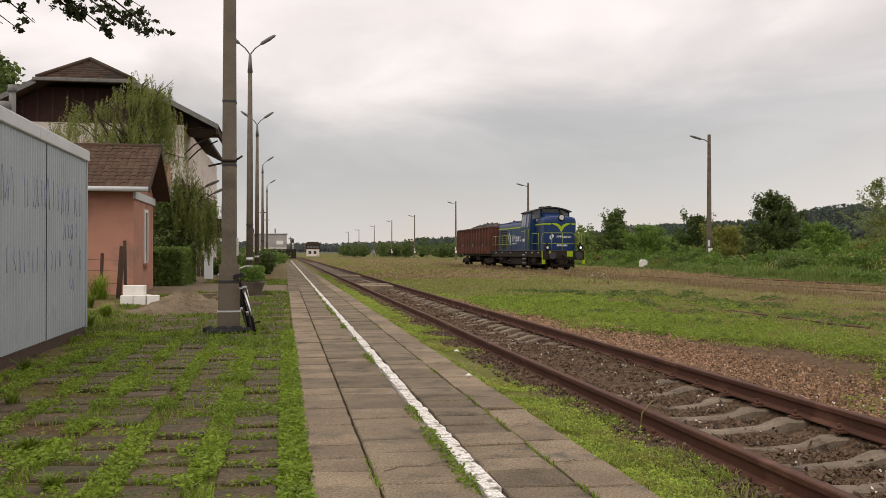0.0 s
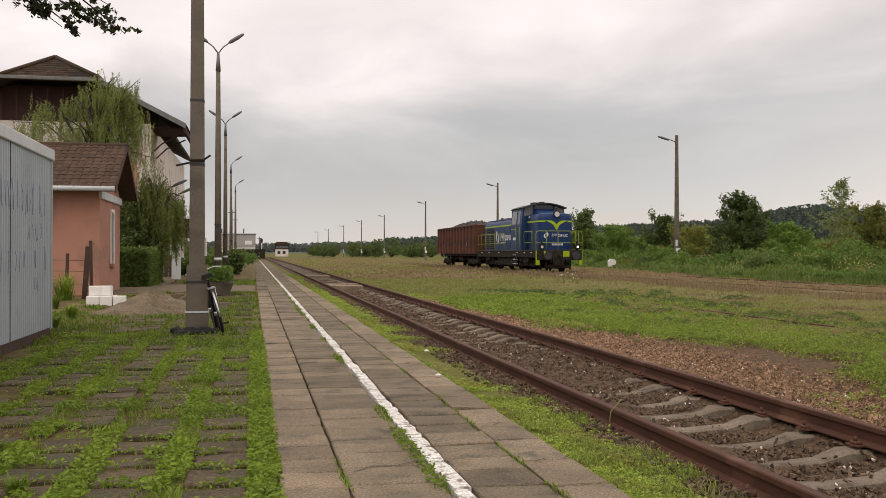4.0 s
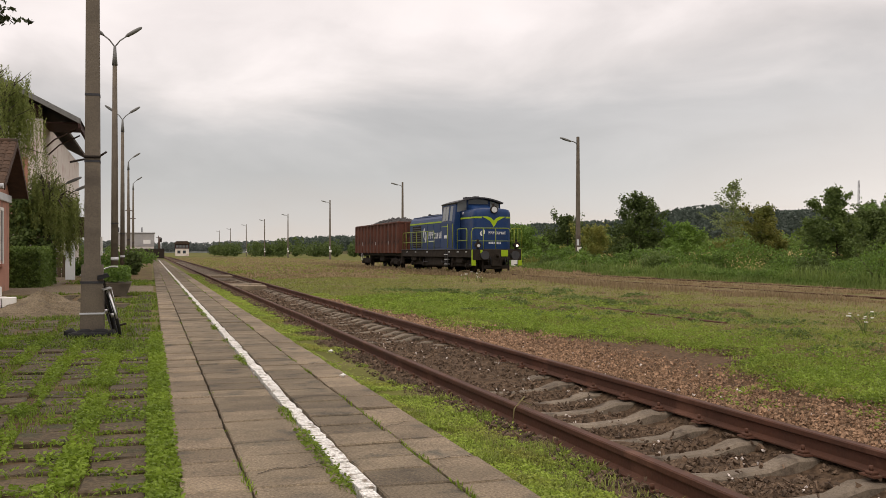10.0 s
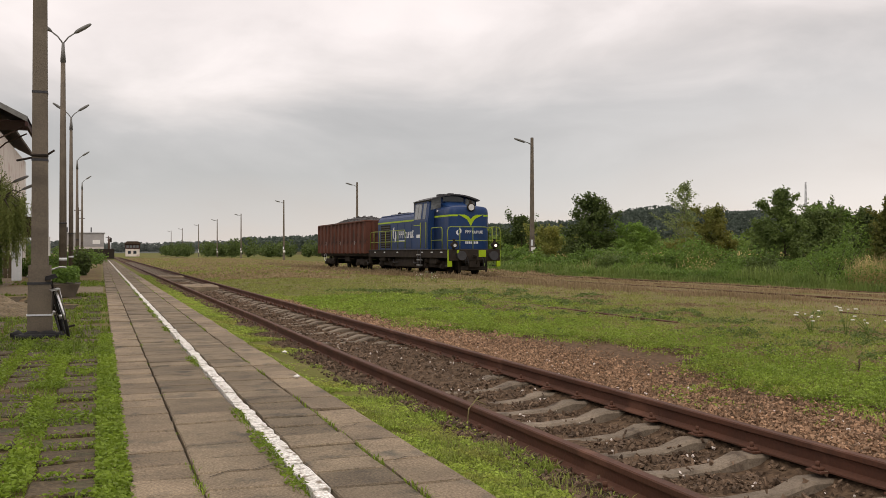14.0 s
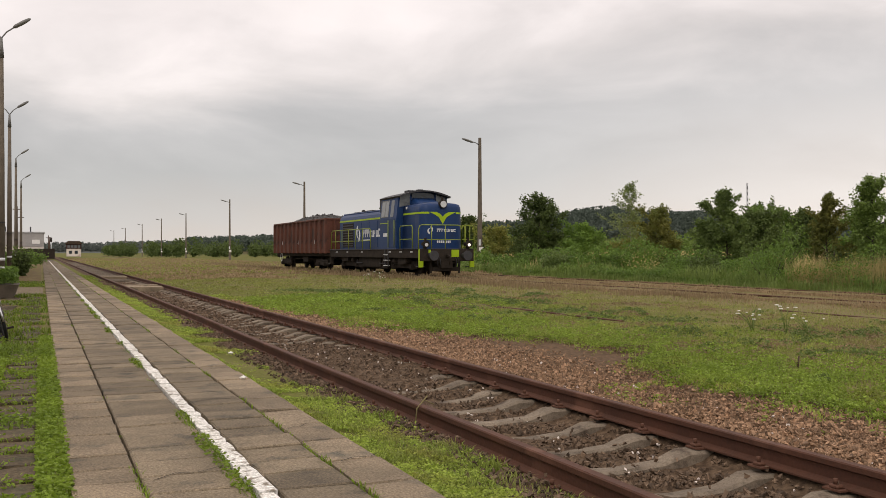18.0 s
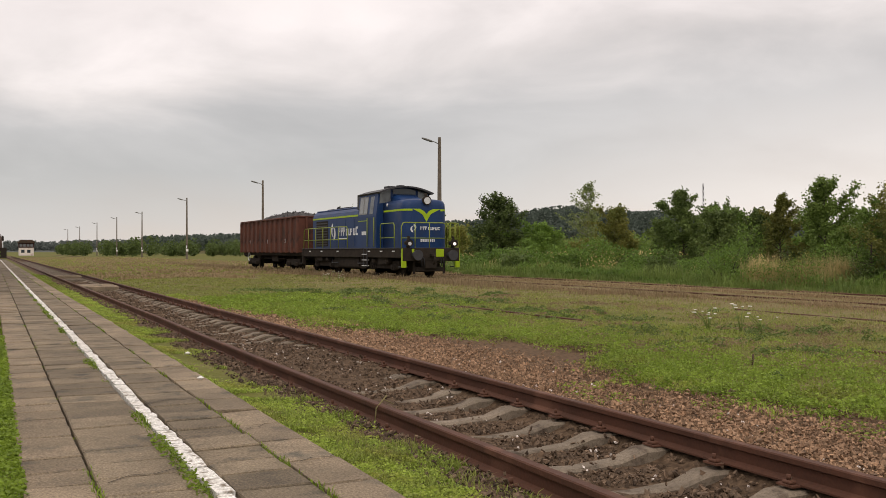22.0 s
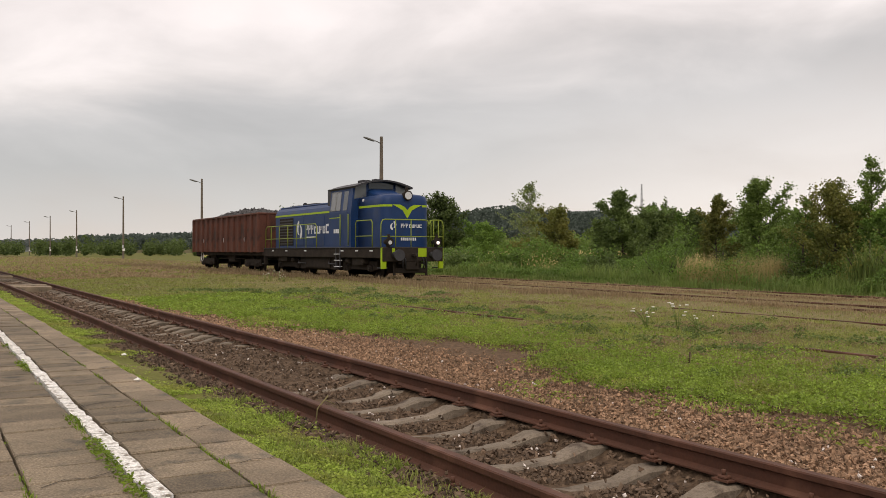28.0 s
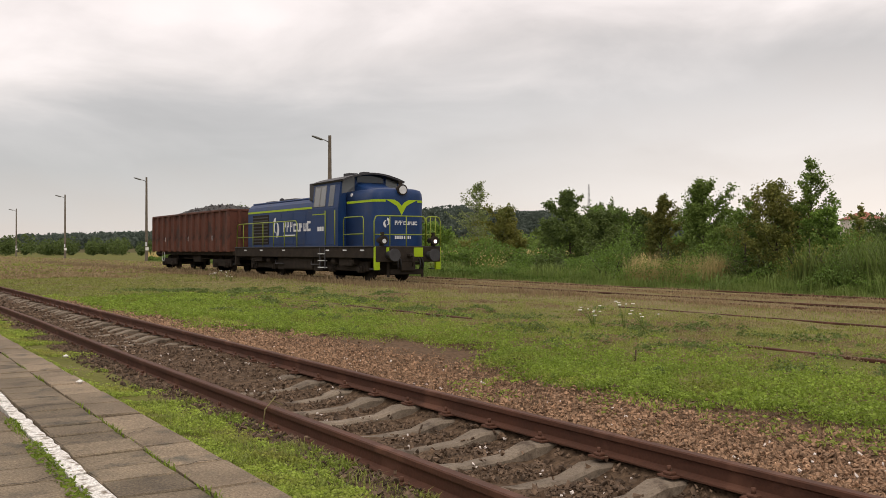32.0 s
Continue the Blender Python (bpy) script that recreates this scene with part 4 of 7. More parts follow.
def railing(parent, pts, posts, z0, z1, mids, mt, r=0.025):
    """A hand railing of bent tube: a top bar along points, posts below it, bars between."""
    rl = part("railing", Mesh().tube(pts, r, 6), mt, parent, "thin lime-yellow hand railing")
    for x, y in posts:
        part("post", Mesh().tube([(x, y, z0), (x, y, z1)], r * 0.9, 6), mt, rl)
    for a, b in mids:
        part("bar", Mesh().tube([a, b], r * 0.8, 6), mt, rl)


Z0, Z1 = 1.37, 2.52
for x0, x1 in ((-1.46, 0.78), (0.78, 1.46)):
    railing(loco, [(x0, 0.03, Z0), (x0, 0.03, Z1 - 0.2), (x0 + 0.07, 0.03, Z1 - 0.03), (x0 + 0.18, 0.03, Z1), (x1 - 0.18, 0.03, Z1), (x1 - 0.07, 0.03, Z1 - 0.03), (x1, 0.03, Z1 - 0.2), (x1, 0.03, Z0)],
            [(x0 + (x1 - x0) * q, 0.03) for q in ((0.3, 0.62) if x0 < 0 else (0.33, 0.66))], Z0, Z1, [((x0, 0.03, 1.82), (x1, 0.03, 1.82))], M_RAILING)
for s in (-1, 1):
    railing(loco, [(s * 1.4, 1.0, Z0), (s * 1.4, 1.0, Z1 - 0.1), (s * 1.4, 1.1, Z1), (s * 1.4, 2.6, Z1), (s * 1.4, 2.7, Z1 - 0.1), (s * 1.4, 2.7, Z0)], [], Z0, Z1, [((s * 1.4, 1.0, 1.85), (s * 1.4, 2.7, 1.85))], M_RAILING)
    railing(loco, [(s * 1.4, 7.3, Z0), (s * 1.4, 7.3, Z1 - 0.12), (s * 1.4, 7.45, Z1), (s * 1.4, 14.5, Z1), (s * 1.38, 14.8, Z1 - 0.08), (s * 1.36, 14.96, Z0)],
            [(s * 1.4, q) for q in (8.7, 10.0, 11.3, 12.6, 13.9)], Z0, Z1, [((s * 1.4, 7.3, 1.85), (s * 1.37, 14.9, 1.85))], M_RAILING)
bogie(loco, 3.1, 2.6, 0.5)
bogie(loco, LL - 3.1, 2.6, 0.5)
for y in (1.25, 3.75, LL - 5.0, LL - 2.45):
    part("traction_motor", Mesh().box(-0.62, y, 0.26, 0.62, y + 1.15, 0.92, 0.06), M_BLACK, loco)
for y, l in ((5.1, 0.9), (9.25, 0.7)):
    part("equipment_box", Mesh().box(-1.2, y, 0.34, 1.2, y + l, 0.93, 0.03), M_BLACK, loco)
WS_L = wheelset(0.55)
loco_axles = [(y, part("wheelset", WS_L, None, loco, at=pose(0, y, 0.55))) for y in (1.8, 4.4, LL - 4.4, LL - 1.8)]
for s in (-1, 1):
    for y in (2.2, 3.9, 10.9, 12.8):
        part("brake_cylinder", Mesh().disc((s * 1.18, y, 0.78), (0, 1, 0), 0.13, 0.4, 12), M_BLACK, loco)
    for y in (5.0, 9.0):
        part("pipe", Mesh().tube([(s * 1.3, y, 0.62), (s * 1.3, y + 1.0, 0.62), (s * 1.2, y + 1.2, 0.8)], 0.03, 6), M_GREY, loco)

# ---- the wagon ----
WG0 = LL + 0.85
WL = 14.3
wagon = thing("open_wagon", pose(LOCO_X, 40 + WG0, 0), "rust-red open steel wagon heaped with coal", "freight wagon")
part("underframe", Mesh().box(-1.2, 0.0, 0.95, 1.2, WL, 1.18, 0.02).box(-0.25, 0, 0.72, 0.25, WL, 0.96), M_BLACK, wagon)
box_m = Mesh()
for x0, x1, y0, y1 in ((-1.40, -1.34, 0.05, WL - 0.05), (1.34, 1.40, 0.05, WL - 0.05), (-1.34, 1.34, 0.05, 0.11), (-1.34, 1.34, WL - 0.11, WL - 0.05)):
    box_m.box(x0, y0, 1.16, x1, y1, 3.28)
body = part("body", box_m, M_WAGON, wagon)
part("floor", Mesh().box(-1.34, 0.11, 1.16, 1.34, WL - 0.11, 1.24), M_WOOD, wagon)
rim = Mesh().box(-1.50, 0.0, 3.26, -1.32, WL, 3.37, 0.02).box(1.32, 0.0, 3.26, 1.46, WL, 3.37, 0.02).box(-1.32, 0.0, 3.26, 1.32, 0.13, 3.37, 0.02).box(-1.32, WL - 0.13, 3.26, 1.32, WL, 3.37, 0.02)
part("top_rim", rim, M_WAGON, body)
RIB = build("rib", Mesh().prism([(-0.11, 0), (0.11, 0), (0.07, 0.13), (-0.07, 0.13)], 1.14, 3.27, "z"), M_WAGON)
for k in range(13):
    for s, turn in ((-1, 90), (1, -90)):
        part("rib", RIB, None, body, at=pose(s * 1.398, 0.13 + (WL - 0.26) * k / 12, 0, 0, 0, turn))
for x in (-0.9, -0.3, 0.3, 0.9):
    for y, turn in ((0.052, 180), (WL - 0.052, 0)):
        part("rib", RIB, None, body, at=pose(x, y, 0, 0, 0, turn))
for k in range(6):
    part("side_flap", Mesh().box(-1.415, 0.5 + 2.15 * k, 1.22, -1.40, 2.2 + 2.15 * k, 1.9, 0.004), M_WAGON, body)
for y in (2.4, 6.6, 11.2):
    part("marking", Mesh().box(-1.542, y, 1.75, -1.538, y + 0.06, 2.0), M_LETTER, body)
# coal: a long uneven heap with loose lumps
cg = Mesh()
nx, ny = 12, 54
r = random.Random(3)
zz = {}
for j in range(ny):
    for i in range(nx):
        u, v = i / (nx - 1), j / (ny - 1)
        env = math.sin(math.pi * u) ** 0.55 * (0.12 + 0.88 * math.sin(math.pi * min(1, (v + 0.04) / 0.97)) ** 0.75)
        zz[i, j] = (-1.33 + 2.66 * u, 0.12 + (WL - 0.24) * v, 3.06 + 0.70 * env + r.gauss(0, 0.03) + 0.06 * math.sin(j * 0.9 + i))
cg.add([zz[i, j] for j in range(ny) for i in range(nx)], [(j * nx + i, j * nx + i + 1, (j + 1) * nx + i + 1, (j + 1) * nx + i) for j in range(ny - 1) for i in range(nx - 1)])
for _ in range(700):
    i, j = r.randrange(1, nx - 1), r.randrange(1, ny - 1)
    x, y, z = zz[i, j]
    s = r.uniform(0.03, 0.075)
    x, y = x + r.uniform(-0.12, 0.12), y + r.uniform(-0.12, 0.12)
    cg.add([(x + s * r.uniform(0.6, 1.2) * a, y + s * r.uniform(0.6, 1.2) * b, z + s * r.uniform(0.5, 0.9) * c) for a, b, c in ((1, 0, 0), (-1, 0, 0), (0, 1, 0), (0, -1, 0), (0, 0, 1), (0, 0, -1))],
           [(0, 2, 4), (2, 1, 4), (1, 3, 4), (3, 0, 4), (2, 0, 5), (1, 2, 5), (3, 1, 5), (0, 3, 5)])
coal = tagged(thing("coal_heap", pose(LOCO_X, 40 + WG0, 0), mesh=cg, material=M_COAL), "heap of black coal filling the wagon", "coal", kind="stuff")
buffers(wagon, 0.0, -1, M_BLACK)
buffers(wagon, WL, 1, M_BLACK)
bogie(wagon, 2.3, 1.8, 0.46)
bogie(wagon, WL - 2.3, 1.8, 0.46)
WS_W = wheelset(0.46)
wagon_axles = [(y, part("wheelset", WS_W, None, wagon, at=pose(0, y, 0.46))) for y in (1.4, 3.2, WL - 3.2, WL - 1.4)]
part("brake_wheel", Mesh().tube([(-1.32, WL - 1.9 + 0.3 * math.cos(a * math.tau / 16), 0.85 + 0.3 * math.sin(a * math.tau / 16)) for a in range(17)], 0.02, 5), M_TRIM, wagon)
part("coupling", Mesh().tube([(0, 0, 1.0), (0, -0.3, 0.95), (0, -0.62, 0.9)], 0.05, 6), M_BLACK, wagon)
part("brake_rigging", Mesh().tube([(-0.9, 4.2, 0.75), (-0.9, 9.4, 0.75)], 0.04, 6).box(-1.0, 6.0, 0.55, -0.6, 7.4, 0.95, 0.03), M_BLACK, wagon)
for s in (-1, 1):
    part("ladder", Mesh().tube([(s * 1.3, WL - 0.02, 1.2), (s * 1.3, WL + 0.03, 3.2)], 0.02, 5), M_WAGON, wagon)


# ---- lamp posts ----
def lamp_head(m, base, tip, w=0.11):
    """A long street-lamp head, from its neck to its tip."""
    b, t = Vector(base), Vector(tip)
    d = (t - b).normalized()
    side = d.cross(Vector((0, 0, 1))).normalized()
    up = side.cross(d)
    vs = []
    for q, sx, sz in ((0, 0.35, 0.4), (0.15, 0.9, 0.9), (0.6, 1.0, 1.0), (0.92, 0.75, 0.7), (1.0, 0.3, 0.3)):
        c = b + (t - b) * q
        vs += [c + side * w * sx * math.cos(a) + up * w * 0.7 * sz * math.sin(a) for a in [k * math.tau / 8 for k in range(8)]]
    m.add(vs, [(i * 8 + k, i * 8 + (k + 1) % 8, (i + 1) * 8 + (k + 1) % 8, (i + 1) * 8 + k) for i in range(4) for k in range(8)], True)
    m.add(vs[:8], [tuple(range(8))]).add(vs[-8:], [tuple(range(8))])
    return m


def lamp_post(x, y, top, kind, label, group):
    t = thing("lamp_post", pose(x, y, -0.05), label, "lamp post", group)
    if kind == "yard":
        part("pole", Mesh().add([(sx * w, sy * w, z) for z, w in ((0, 0.15), (top, 0.085)) for sx, sy in ((-1, -1), (1, -1), (1, 1), (-1, 1))],
                                [(0, 1, 5, 4), (1, 2, 6, 5), (2, 3, 7, 6), (3, 0, 4, 7), (4, 5, 6, 7)]), M_POLE, t)
        part("arm", Mesh().tube([(0, 0, top - 0.55), (-0.35, 0, top - 0.38), (-0.8, 0, top - 0.28)], 0.035, 6), M_LAMP, t)
        part("lamp_head", lamp_head(Mesh(), (-0.55, 0, top - 0.36), (-1.45, 0, top - 0.12), 0.13), M_LAMP, t, "grey lamp head")
        part("white_band", Mesh().box(-0.16, -0.16, 1.75, 0.0, -0.14, 2.2), M_LETTER, t)
        part("white_plate", Mesh().box(-0.15, -0.18, 1.25, 0.22, -0.15, 1.62, 0.01), M_BLOCK, t)
    else:
        part("pole", Mesh().tube([(0, 0, 0), (0, 0, top * 0.5), (0, 0, top - 0.7)], [0.15, 0.125, 0.085], 8), M_POLE, t)
        part("neck", Mesh().tube([(0, 0, top - 0.9), (0, 0, top - 0.1)], [0.11, 0.05], 8), M_LAMP, t)
        for s in ((-1, 1) if kind == "double" else (1,)):
            part("arm", Mesh().tube([(0, 0, top - 0.15), (s * 0.2, 0, top + 0.12), (s * 0.5, 0, top + 0.35)], 0.03, 6), M_LAMP, t)
            part("lamp_head", lamp_head(Mesh(), (s * 0.42, 0, top + 0.30), (s * 1.05, 0, top + 0.72), 0.12), M_LAMP, t, "grey lamp head")
        part("steel_band", Mesh().disc((0, 0, top * 0.25), (0, 0, 1), 0.15, 0.05, 10), M_GREY, t)
        part("white_band", Mesh().disc((0, 0, 1.0), (0, 0, 1), 0.152, 0.12, 10), M_LETTER, t)
    return t


for k, (x, y) in enumerate(((29.96, 62.95), (29.1, 110.2), (27.8, 151.6), (28.8, 208.2), (27.8, 244.4), (27.6, 291.0), (26.8, 341.0), (25.6, 379.0))):
    lamp_post(x, y, 9.75, "yard", "tall grey concrete lamp post with one arm in long grass", "yard lamp posts")
lamp_post(-1.43, 40.3, 9.75, "double", "tall concrete lamp post with two raised heads on the platform", "platform lamp posts")
lamp_post(-1.75, 62.4, 9.75, "double", "tall concrete lamp post with two raised heads on the platform", "platform lamp posts")
lamp_post(-2.05, 91.4, 9.75, "single", "tall concrete lamp post with one raised head on the platform", "platform lamp posts")
lamp_post(-2.15, 120.5, 9.75, "single", "tall concrete lamp post with one raised head on the platform", "platform lamp posts")

# the near post: square, on a thicker plinth, with straps, a bracket and a small plate
post = thing("concrete_post", pose(-0.85, 15.1, -0.05), "tall square concrete post on a stained plinth", "lamp post")
def taper(w0, w1, z0, z1):
    return Mesh().add([(sx * w, sy * w, z) for z, w in ((z0, w0), (z1, w1)) for sx, sy in ((-1, -1), (1, -1), (1, 1), (-1, 1))],
                      [(0, 1, 5, 4), (1, 2, 6, 5), (2, 3, 7, 6), (3, 0, 4, 7), (4, 5, 6, 7), (3, 2, 1, 0)])


part("shaft", taper(0.115, 0.07, 1.0, 9.8), M_POLE, post)
part("plinth", taper(0.17, 0.15, 0, 1.08), M_POLE, post, "wider stained plinth")
for z, w in ((0.80, 0.165), (2.62, 0.112), (3.62, 0.107)):
    part("strap", taper(w, w, z, z + 0.035), M_GREY, post)
part("white_cord", taper(0.174, 0.174, 0.34, 0.365), M_LETTER, post)
part("bracket", Mesh().tube([(-0.32, -0.02, 2.62), (0.1, -0.02, 2.72), (0.2, -0.02, 2.79)], 0.016, 6).tube([(-0.12, -0.12, 2.70), (0.12, -0.12, 2.70)], 0.02, 6), M_BLACK, post)
part("plate", Mesh().box(0.09, -0.06, 1.22, 0.14, 0.02, 1.5), M_BLOCK, post, "small pale plate")
mat_roll = thing("rubber_sheet", pose(-0.87, 14.85, -0.05), "crumpled black rubber sheet round the foot of the post", "sheet")
r = random.Random(4)
part("fold", Mesh().tube([(-0.34 + 0.68 * k / 9, -0.02 + 0.05 * math.sin(k * 1.7), 0.06 + 0.02 * math.sin(k * 2.2)) for k in range(10)], [0.05, 0.075, 0.06, 0.07, 0.062, 0.07, 0.065, 0.075, 0.06, 0.05], 8), M_RUBBER, mat_roll)
part("fold", Mesh().tube([(-0.30 + 0.55 * k / 7, -0.12 + 0.03 * math.sin(k * 2.1), 0.045) for k in range(8)], [0.035, 0.05, 0.045, 0.05, 0.042, 0.05, 0.045, 0.03], 8), M_RUBBER, mat_roll)

# bicycle leaning on the post, seen almost from behind
bike = thing("bicycle", pose(-0.46, 14.85, -0.045, 0, -14, 7), "dark bicycle with silver mudguard leaning on the post", "bicycle")
for y, nm in ((-0.1, "rear_wheel"), (0.95, "front_wheel")):
    w = part(nm, Mesh().tube([(0, y + 0.32 * math.cos(a * math.tau / 28), 0.345 + 0.32 * math.sin(a * math.tau / 28)) for a in range(29)], 0.024, 8), M_RUBBER, bike)
    part("spokes", Mesh().disc((0, y, 0.345), (1, 0, 0), 0.035, 0.09, 10).tube([(0, y, 0.04), (0, y, 0.65)], 0.004, 4).tube([(0, y - 0.3, 0.345), (0, y + 0.3, 0.345)], 0.004, 4).tube([(0, y - 0.21, 0.13), (0, y + 0.21, 0.56)], 0.004, 4).tube([(0, y + 0.21, 0.13), (0, y - 0.21, 0.56)], 0.004, 4), M_CHROME, w)
    part("mudguard", Mesh().tube([(0, y + 0.365 * math.cos(radians(a)), 0.345 + 0.365 * math.sin(radians(a))) for a in range(20, 200, 15)], 0.016, 6), M_CHROME, bike, "silver mudguard")
part("frame", Mesh().tube([(0, 0.35, 0.28), (0, 0.18, 0.86)], 0.018, 6).tube([(0, 0.35, 0.28), (0, 0.78, 0.82)], 0.02, 6).tube([(0, 0.22, 0.74), (0, 0.75, 0.88)], 0.018, 6).tube([(0.03, 0.35, 0.28), (0.04, -0.1, 0.345)], 0.012, 6).tube([(0.03, 0.2, 0.76), (0.04, -0.1, 0.345)], 0.011, 6).tube([(0, 0.72, 1.0), (0, 0.8, 0.75), (0, 0.95, 0.345)], 0.018, 6), M_BLACK, bike)
part("saddle", Mesh().prism([(-0.09, 0.90), (0.09, 0.90), (0.07, 0.96), (-0.07, 0.96)], 0.05, 0.3), M_RUBBER, bike)
part("handlebar", Mesh().tube([(-0.28, 0.62, 1.0), (-0.2, 0.75, 1.02), (0, 0.78, 1.0), (0.2, 0.75, 1.02), (0.28, 0.62, 1.0)], 0.014, 6), M_CHROME, bike)
part("pedal", Mesh().box(0.06, 0.30, 0.12, 0.17, 0.38, 0.145).tube([(0.05, 0.34, 0.28), (0.06, 0.34, 0.13)], 0.01, 5), M_BLACK, bike)
part("carrier", Mesh().box(-0.06, -0.25, 0.74, 0.06, 0.14, 0.755).tube([(0.05, -0.2, 0.74), (0.05, -0.1, 0.36)], 0.007, 5), M_CHROME, bike)

# ---- the tin shed ----
SX, SY0, SY1, SH = -2.985, 6.2, 15.04, 2.60
shed = thing("metal_shed", None, "grey corrugated metal shed with a pale roof edge", "shed")
cor = Mesh()
ys = np.arange(SY0, SY1 + 0.001, 0.0285)
wave = [SX + (0.0, 0.016, 0.016, 0.0)[i % 4] for i in range(len(ys))]
nn = len(ys)
cor.add([(x, y, 0.10) for x, y in zip(wave, ys)] + [(x, y, SH) for x, y in zip(wave, ys)], [(k, k + 1, nn + k + 1, nn + k) for k in range(nn - 1)])
wall = part("side_wall", cor, M_ZINC, shed, "corrugated grey sheet wall")
part("back_wall", Mesh().box(-6.2, SY1 - 0.05, 0.05, SX, SY1 - 0.001, SH), M_ZINC, shed)
part("front_wall", Mesh().box(-6.2, SY0, 0.05, SX, SY0 + 0.05, SH), M_ZINC, shed)
part("inner_wall", Mesh().box(-6.2, SY0 + 0.05, 0.05, -6.1, SY1 - 0.05, SH), M_ZINC, shed)
part("roof", Mesh().box(-6.3, SY0 - 0.1, SH + 0.1, SX - 0.05, SY1 + 0.02, SH + 0.16), M_ZINC, shed)
yy = SY0 - 0.1
while yy < SY1:
    y2 = min(yy + 2.0, SY1 + 0.03)
    part("roof_edge", Mesh().box(SX - 0.1, yy, SH, SX + 0.05, y2 - 0.012, SH + 0.165, 0.012), M_TRIM, shed, "pale sheet roof edge")
    yy = y2
part("corner_strip", Mesh().box(SX - 0.01, SY1 - 0.07, 0.08, SX + 0.022, SY1 + 0.006, SH), M_ZINC, shed)
part("sill", Mesh().box(SX - 0.08, SY0, -0.12, SX - 0.005, SY1 - 0.01, 0.10), M_WOOD, shed, "dark sill beam")
part("seam", Mesh().box(SX + 0.008, 12.55, 0.1, SX + 0.018, 12.57, SH), M_GREY, shed)
for x, y, h, rr in ((-3.93, 14.6, 3.62, 0.05), (-3.87, 14.0, 3.28, 0.075)):
    vp = part("vent_pipe", Mesh().tube([(x, y, SH + 0.1), (x, y, h)], rr, 12).disc((x, y, h), (0, 0, 1), rr * 1.3, 0.1, 14), M_LAMP, shed, "grey vent pipe")
for y in np.arange(7.0, 15, 2.1):
    part("foot_stone", Mesh().box(SX - 0.35, y, -0.2, SX - 0.02, y + 0.4, -0.02, 0.03), M_OLD, shed)
# scrawl on the wall: rows of thin blue strokes
M_INK = mat("blue_marker", (0.20, 0.235, 0.40), (0.30, 0.34, 0.43), bump=0)
r = random.Random(21)
for y0, y1, z, h in ((10.6, 14.8, 1.78, 0.36), (10.4, 14.6, 1.02, 0.26), (13.4, 14.4, 1.42, 0.2), (13.9, 14.4, 0.72, 0.16)):
    y = y0
    while y < y1:
        if r.random() < 0.6:
            part("scrawl", Mesh().tube([(SX + 0.0172, y + r.uniform(-0.05, 0.05), z + r.uniform(-0.06, 0.02)), (SX + 0.0172, y + r.uniform(-0.05, 0.07), z + h * r.uniform(0.4, 0.6)), (SX + 0.0172, y + r.uniform(-0.06, 0.06), z + h * r.uniform(0.8, 1.1))], 0.0034, 4), M_INK, shed)
        y += r.uniform(0.07, 0.16)

# ---- the salmon hut ----
HX, HY0, HY1 = -4.5, 29.6, 33.9
hut = thing("brick_hut", None, "salmon-pink plastered hut with a mossy tile roof", "hut")
part("front_wall", Mesh().box(-11, HY0, -0.1, HX - 0.3, HY0 + 0.3, 3.1), M_SALMON, hut)
part("back_wall", Mesh().box(-11, HY1 - 0.3, -0.1, HX - 0.3, HY1, 3.1), M_SALMON, hut)
part("gable_wall", Mesh().prism([(HY0, -0.1), (HY1, -0.1), (HY1, 3.12), ((HY0 + HY1) / 2, 4.42), (HY0, 3.12)], HX - 0.3, HX, "x"), M_SALMON, hut, "pale pink gable wall")
part("far_wall", Mesh().prism([(HY0 + 0.3, -0.1), (HY1 - 0.3, -0.1), (HY1 - 0.3, 3.0), ((HY0 + HY1) / 2, 4.25), (HY0 + 0.3, 3.0)], -11, -10.7, "x"), M_SALMON, hut)
part("cornice", Mesh().box(HX - 0.02, HY0 - 0.06, 2.84, HX + 0.07, HY1 + 0.04, 3.08, 0.01), M_TRIM, hut, "pale cornice band")
win = part("window", Mesh().box(HX - 0.004, 31.75, 0.95, HX + 0.012, 32.3, 2.55), M_GLASS, hut)
part("window_frame", Mesh().box(HX, 31.68, 0.85, HX + 0.05, 31.78, 2.62).box(HX, 32.28, 0.85, HX + 0.05, 32.38, 2.62).box(HX, 31.78, 2.52, HX + 0.05, 32.28, 2.62), M_BLOCK, win)
part("window_sill", Mesh().box(HX, 31.6, 0.75, HX + 0.12, 32.46, 0.86, 0.01), M_SALMON, win)
RIDGE_Z, EAVE_Z, OV = 4.64, 3.12, 0.5
for s, y_e in ((-1, HY0 - OV), (1, HY1 + OV)):
    ym = (HY0 + HY1) / 2
    part("roof_deck", Mesh().prism([(y_e, EAVE_Z), (ym, RIDGE_Z), (ym, RIDGE_Z - 0.1), (y_e, EAVE_Z - 0.1)], -11.3, HX + 0.5, "x"), M_WOOD, hut)
part("ridge_cap", Mesh().tube([(-11.3, (HY0 + HY1) / 2, RIDGE_Z + 0.01), (HX + 0.52, (HY0 + HY1) / 2, RIDGE_Z + 0.01)], 0.10, 8), M_TILE, hut)
for s, y_e in ((-1, HY0 - OV), (1, HY1 + OV)):
    part("barge_board", Mesh().prism([(y_e, EAVE_Z - 0.14), ((HY0 + HY1) / 2, RIDGE_Z - 0.14), ((HY0 + HY1) / 2, RIDGE_Z + 0.03), (y_e, EAVE_Z + 0.03)], HX + 0.5, HX + 0.53, "x"), M_WOOD, hut)
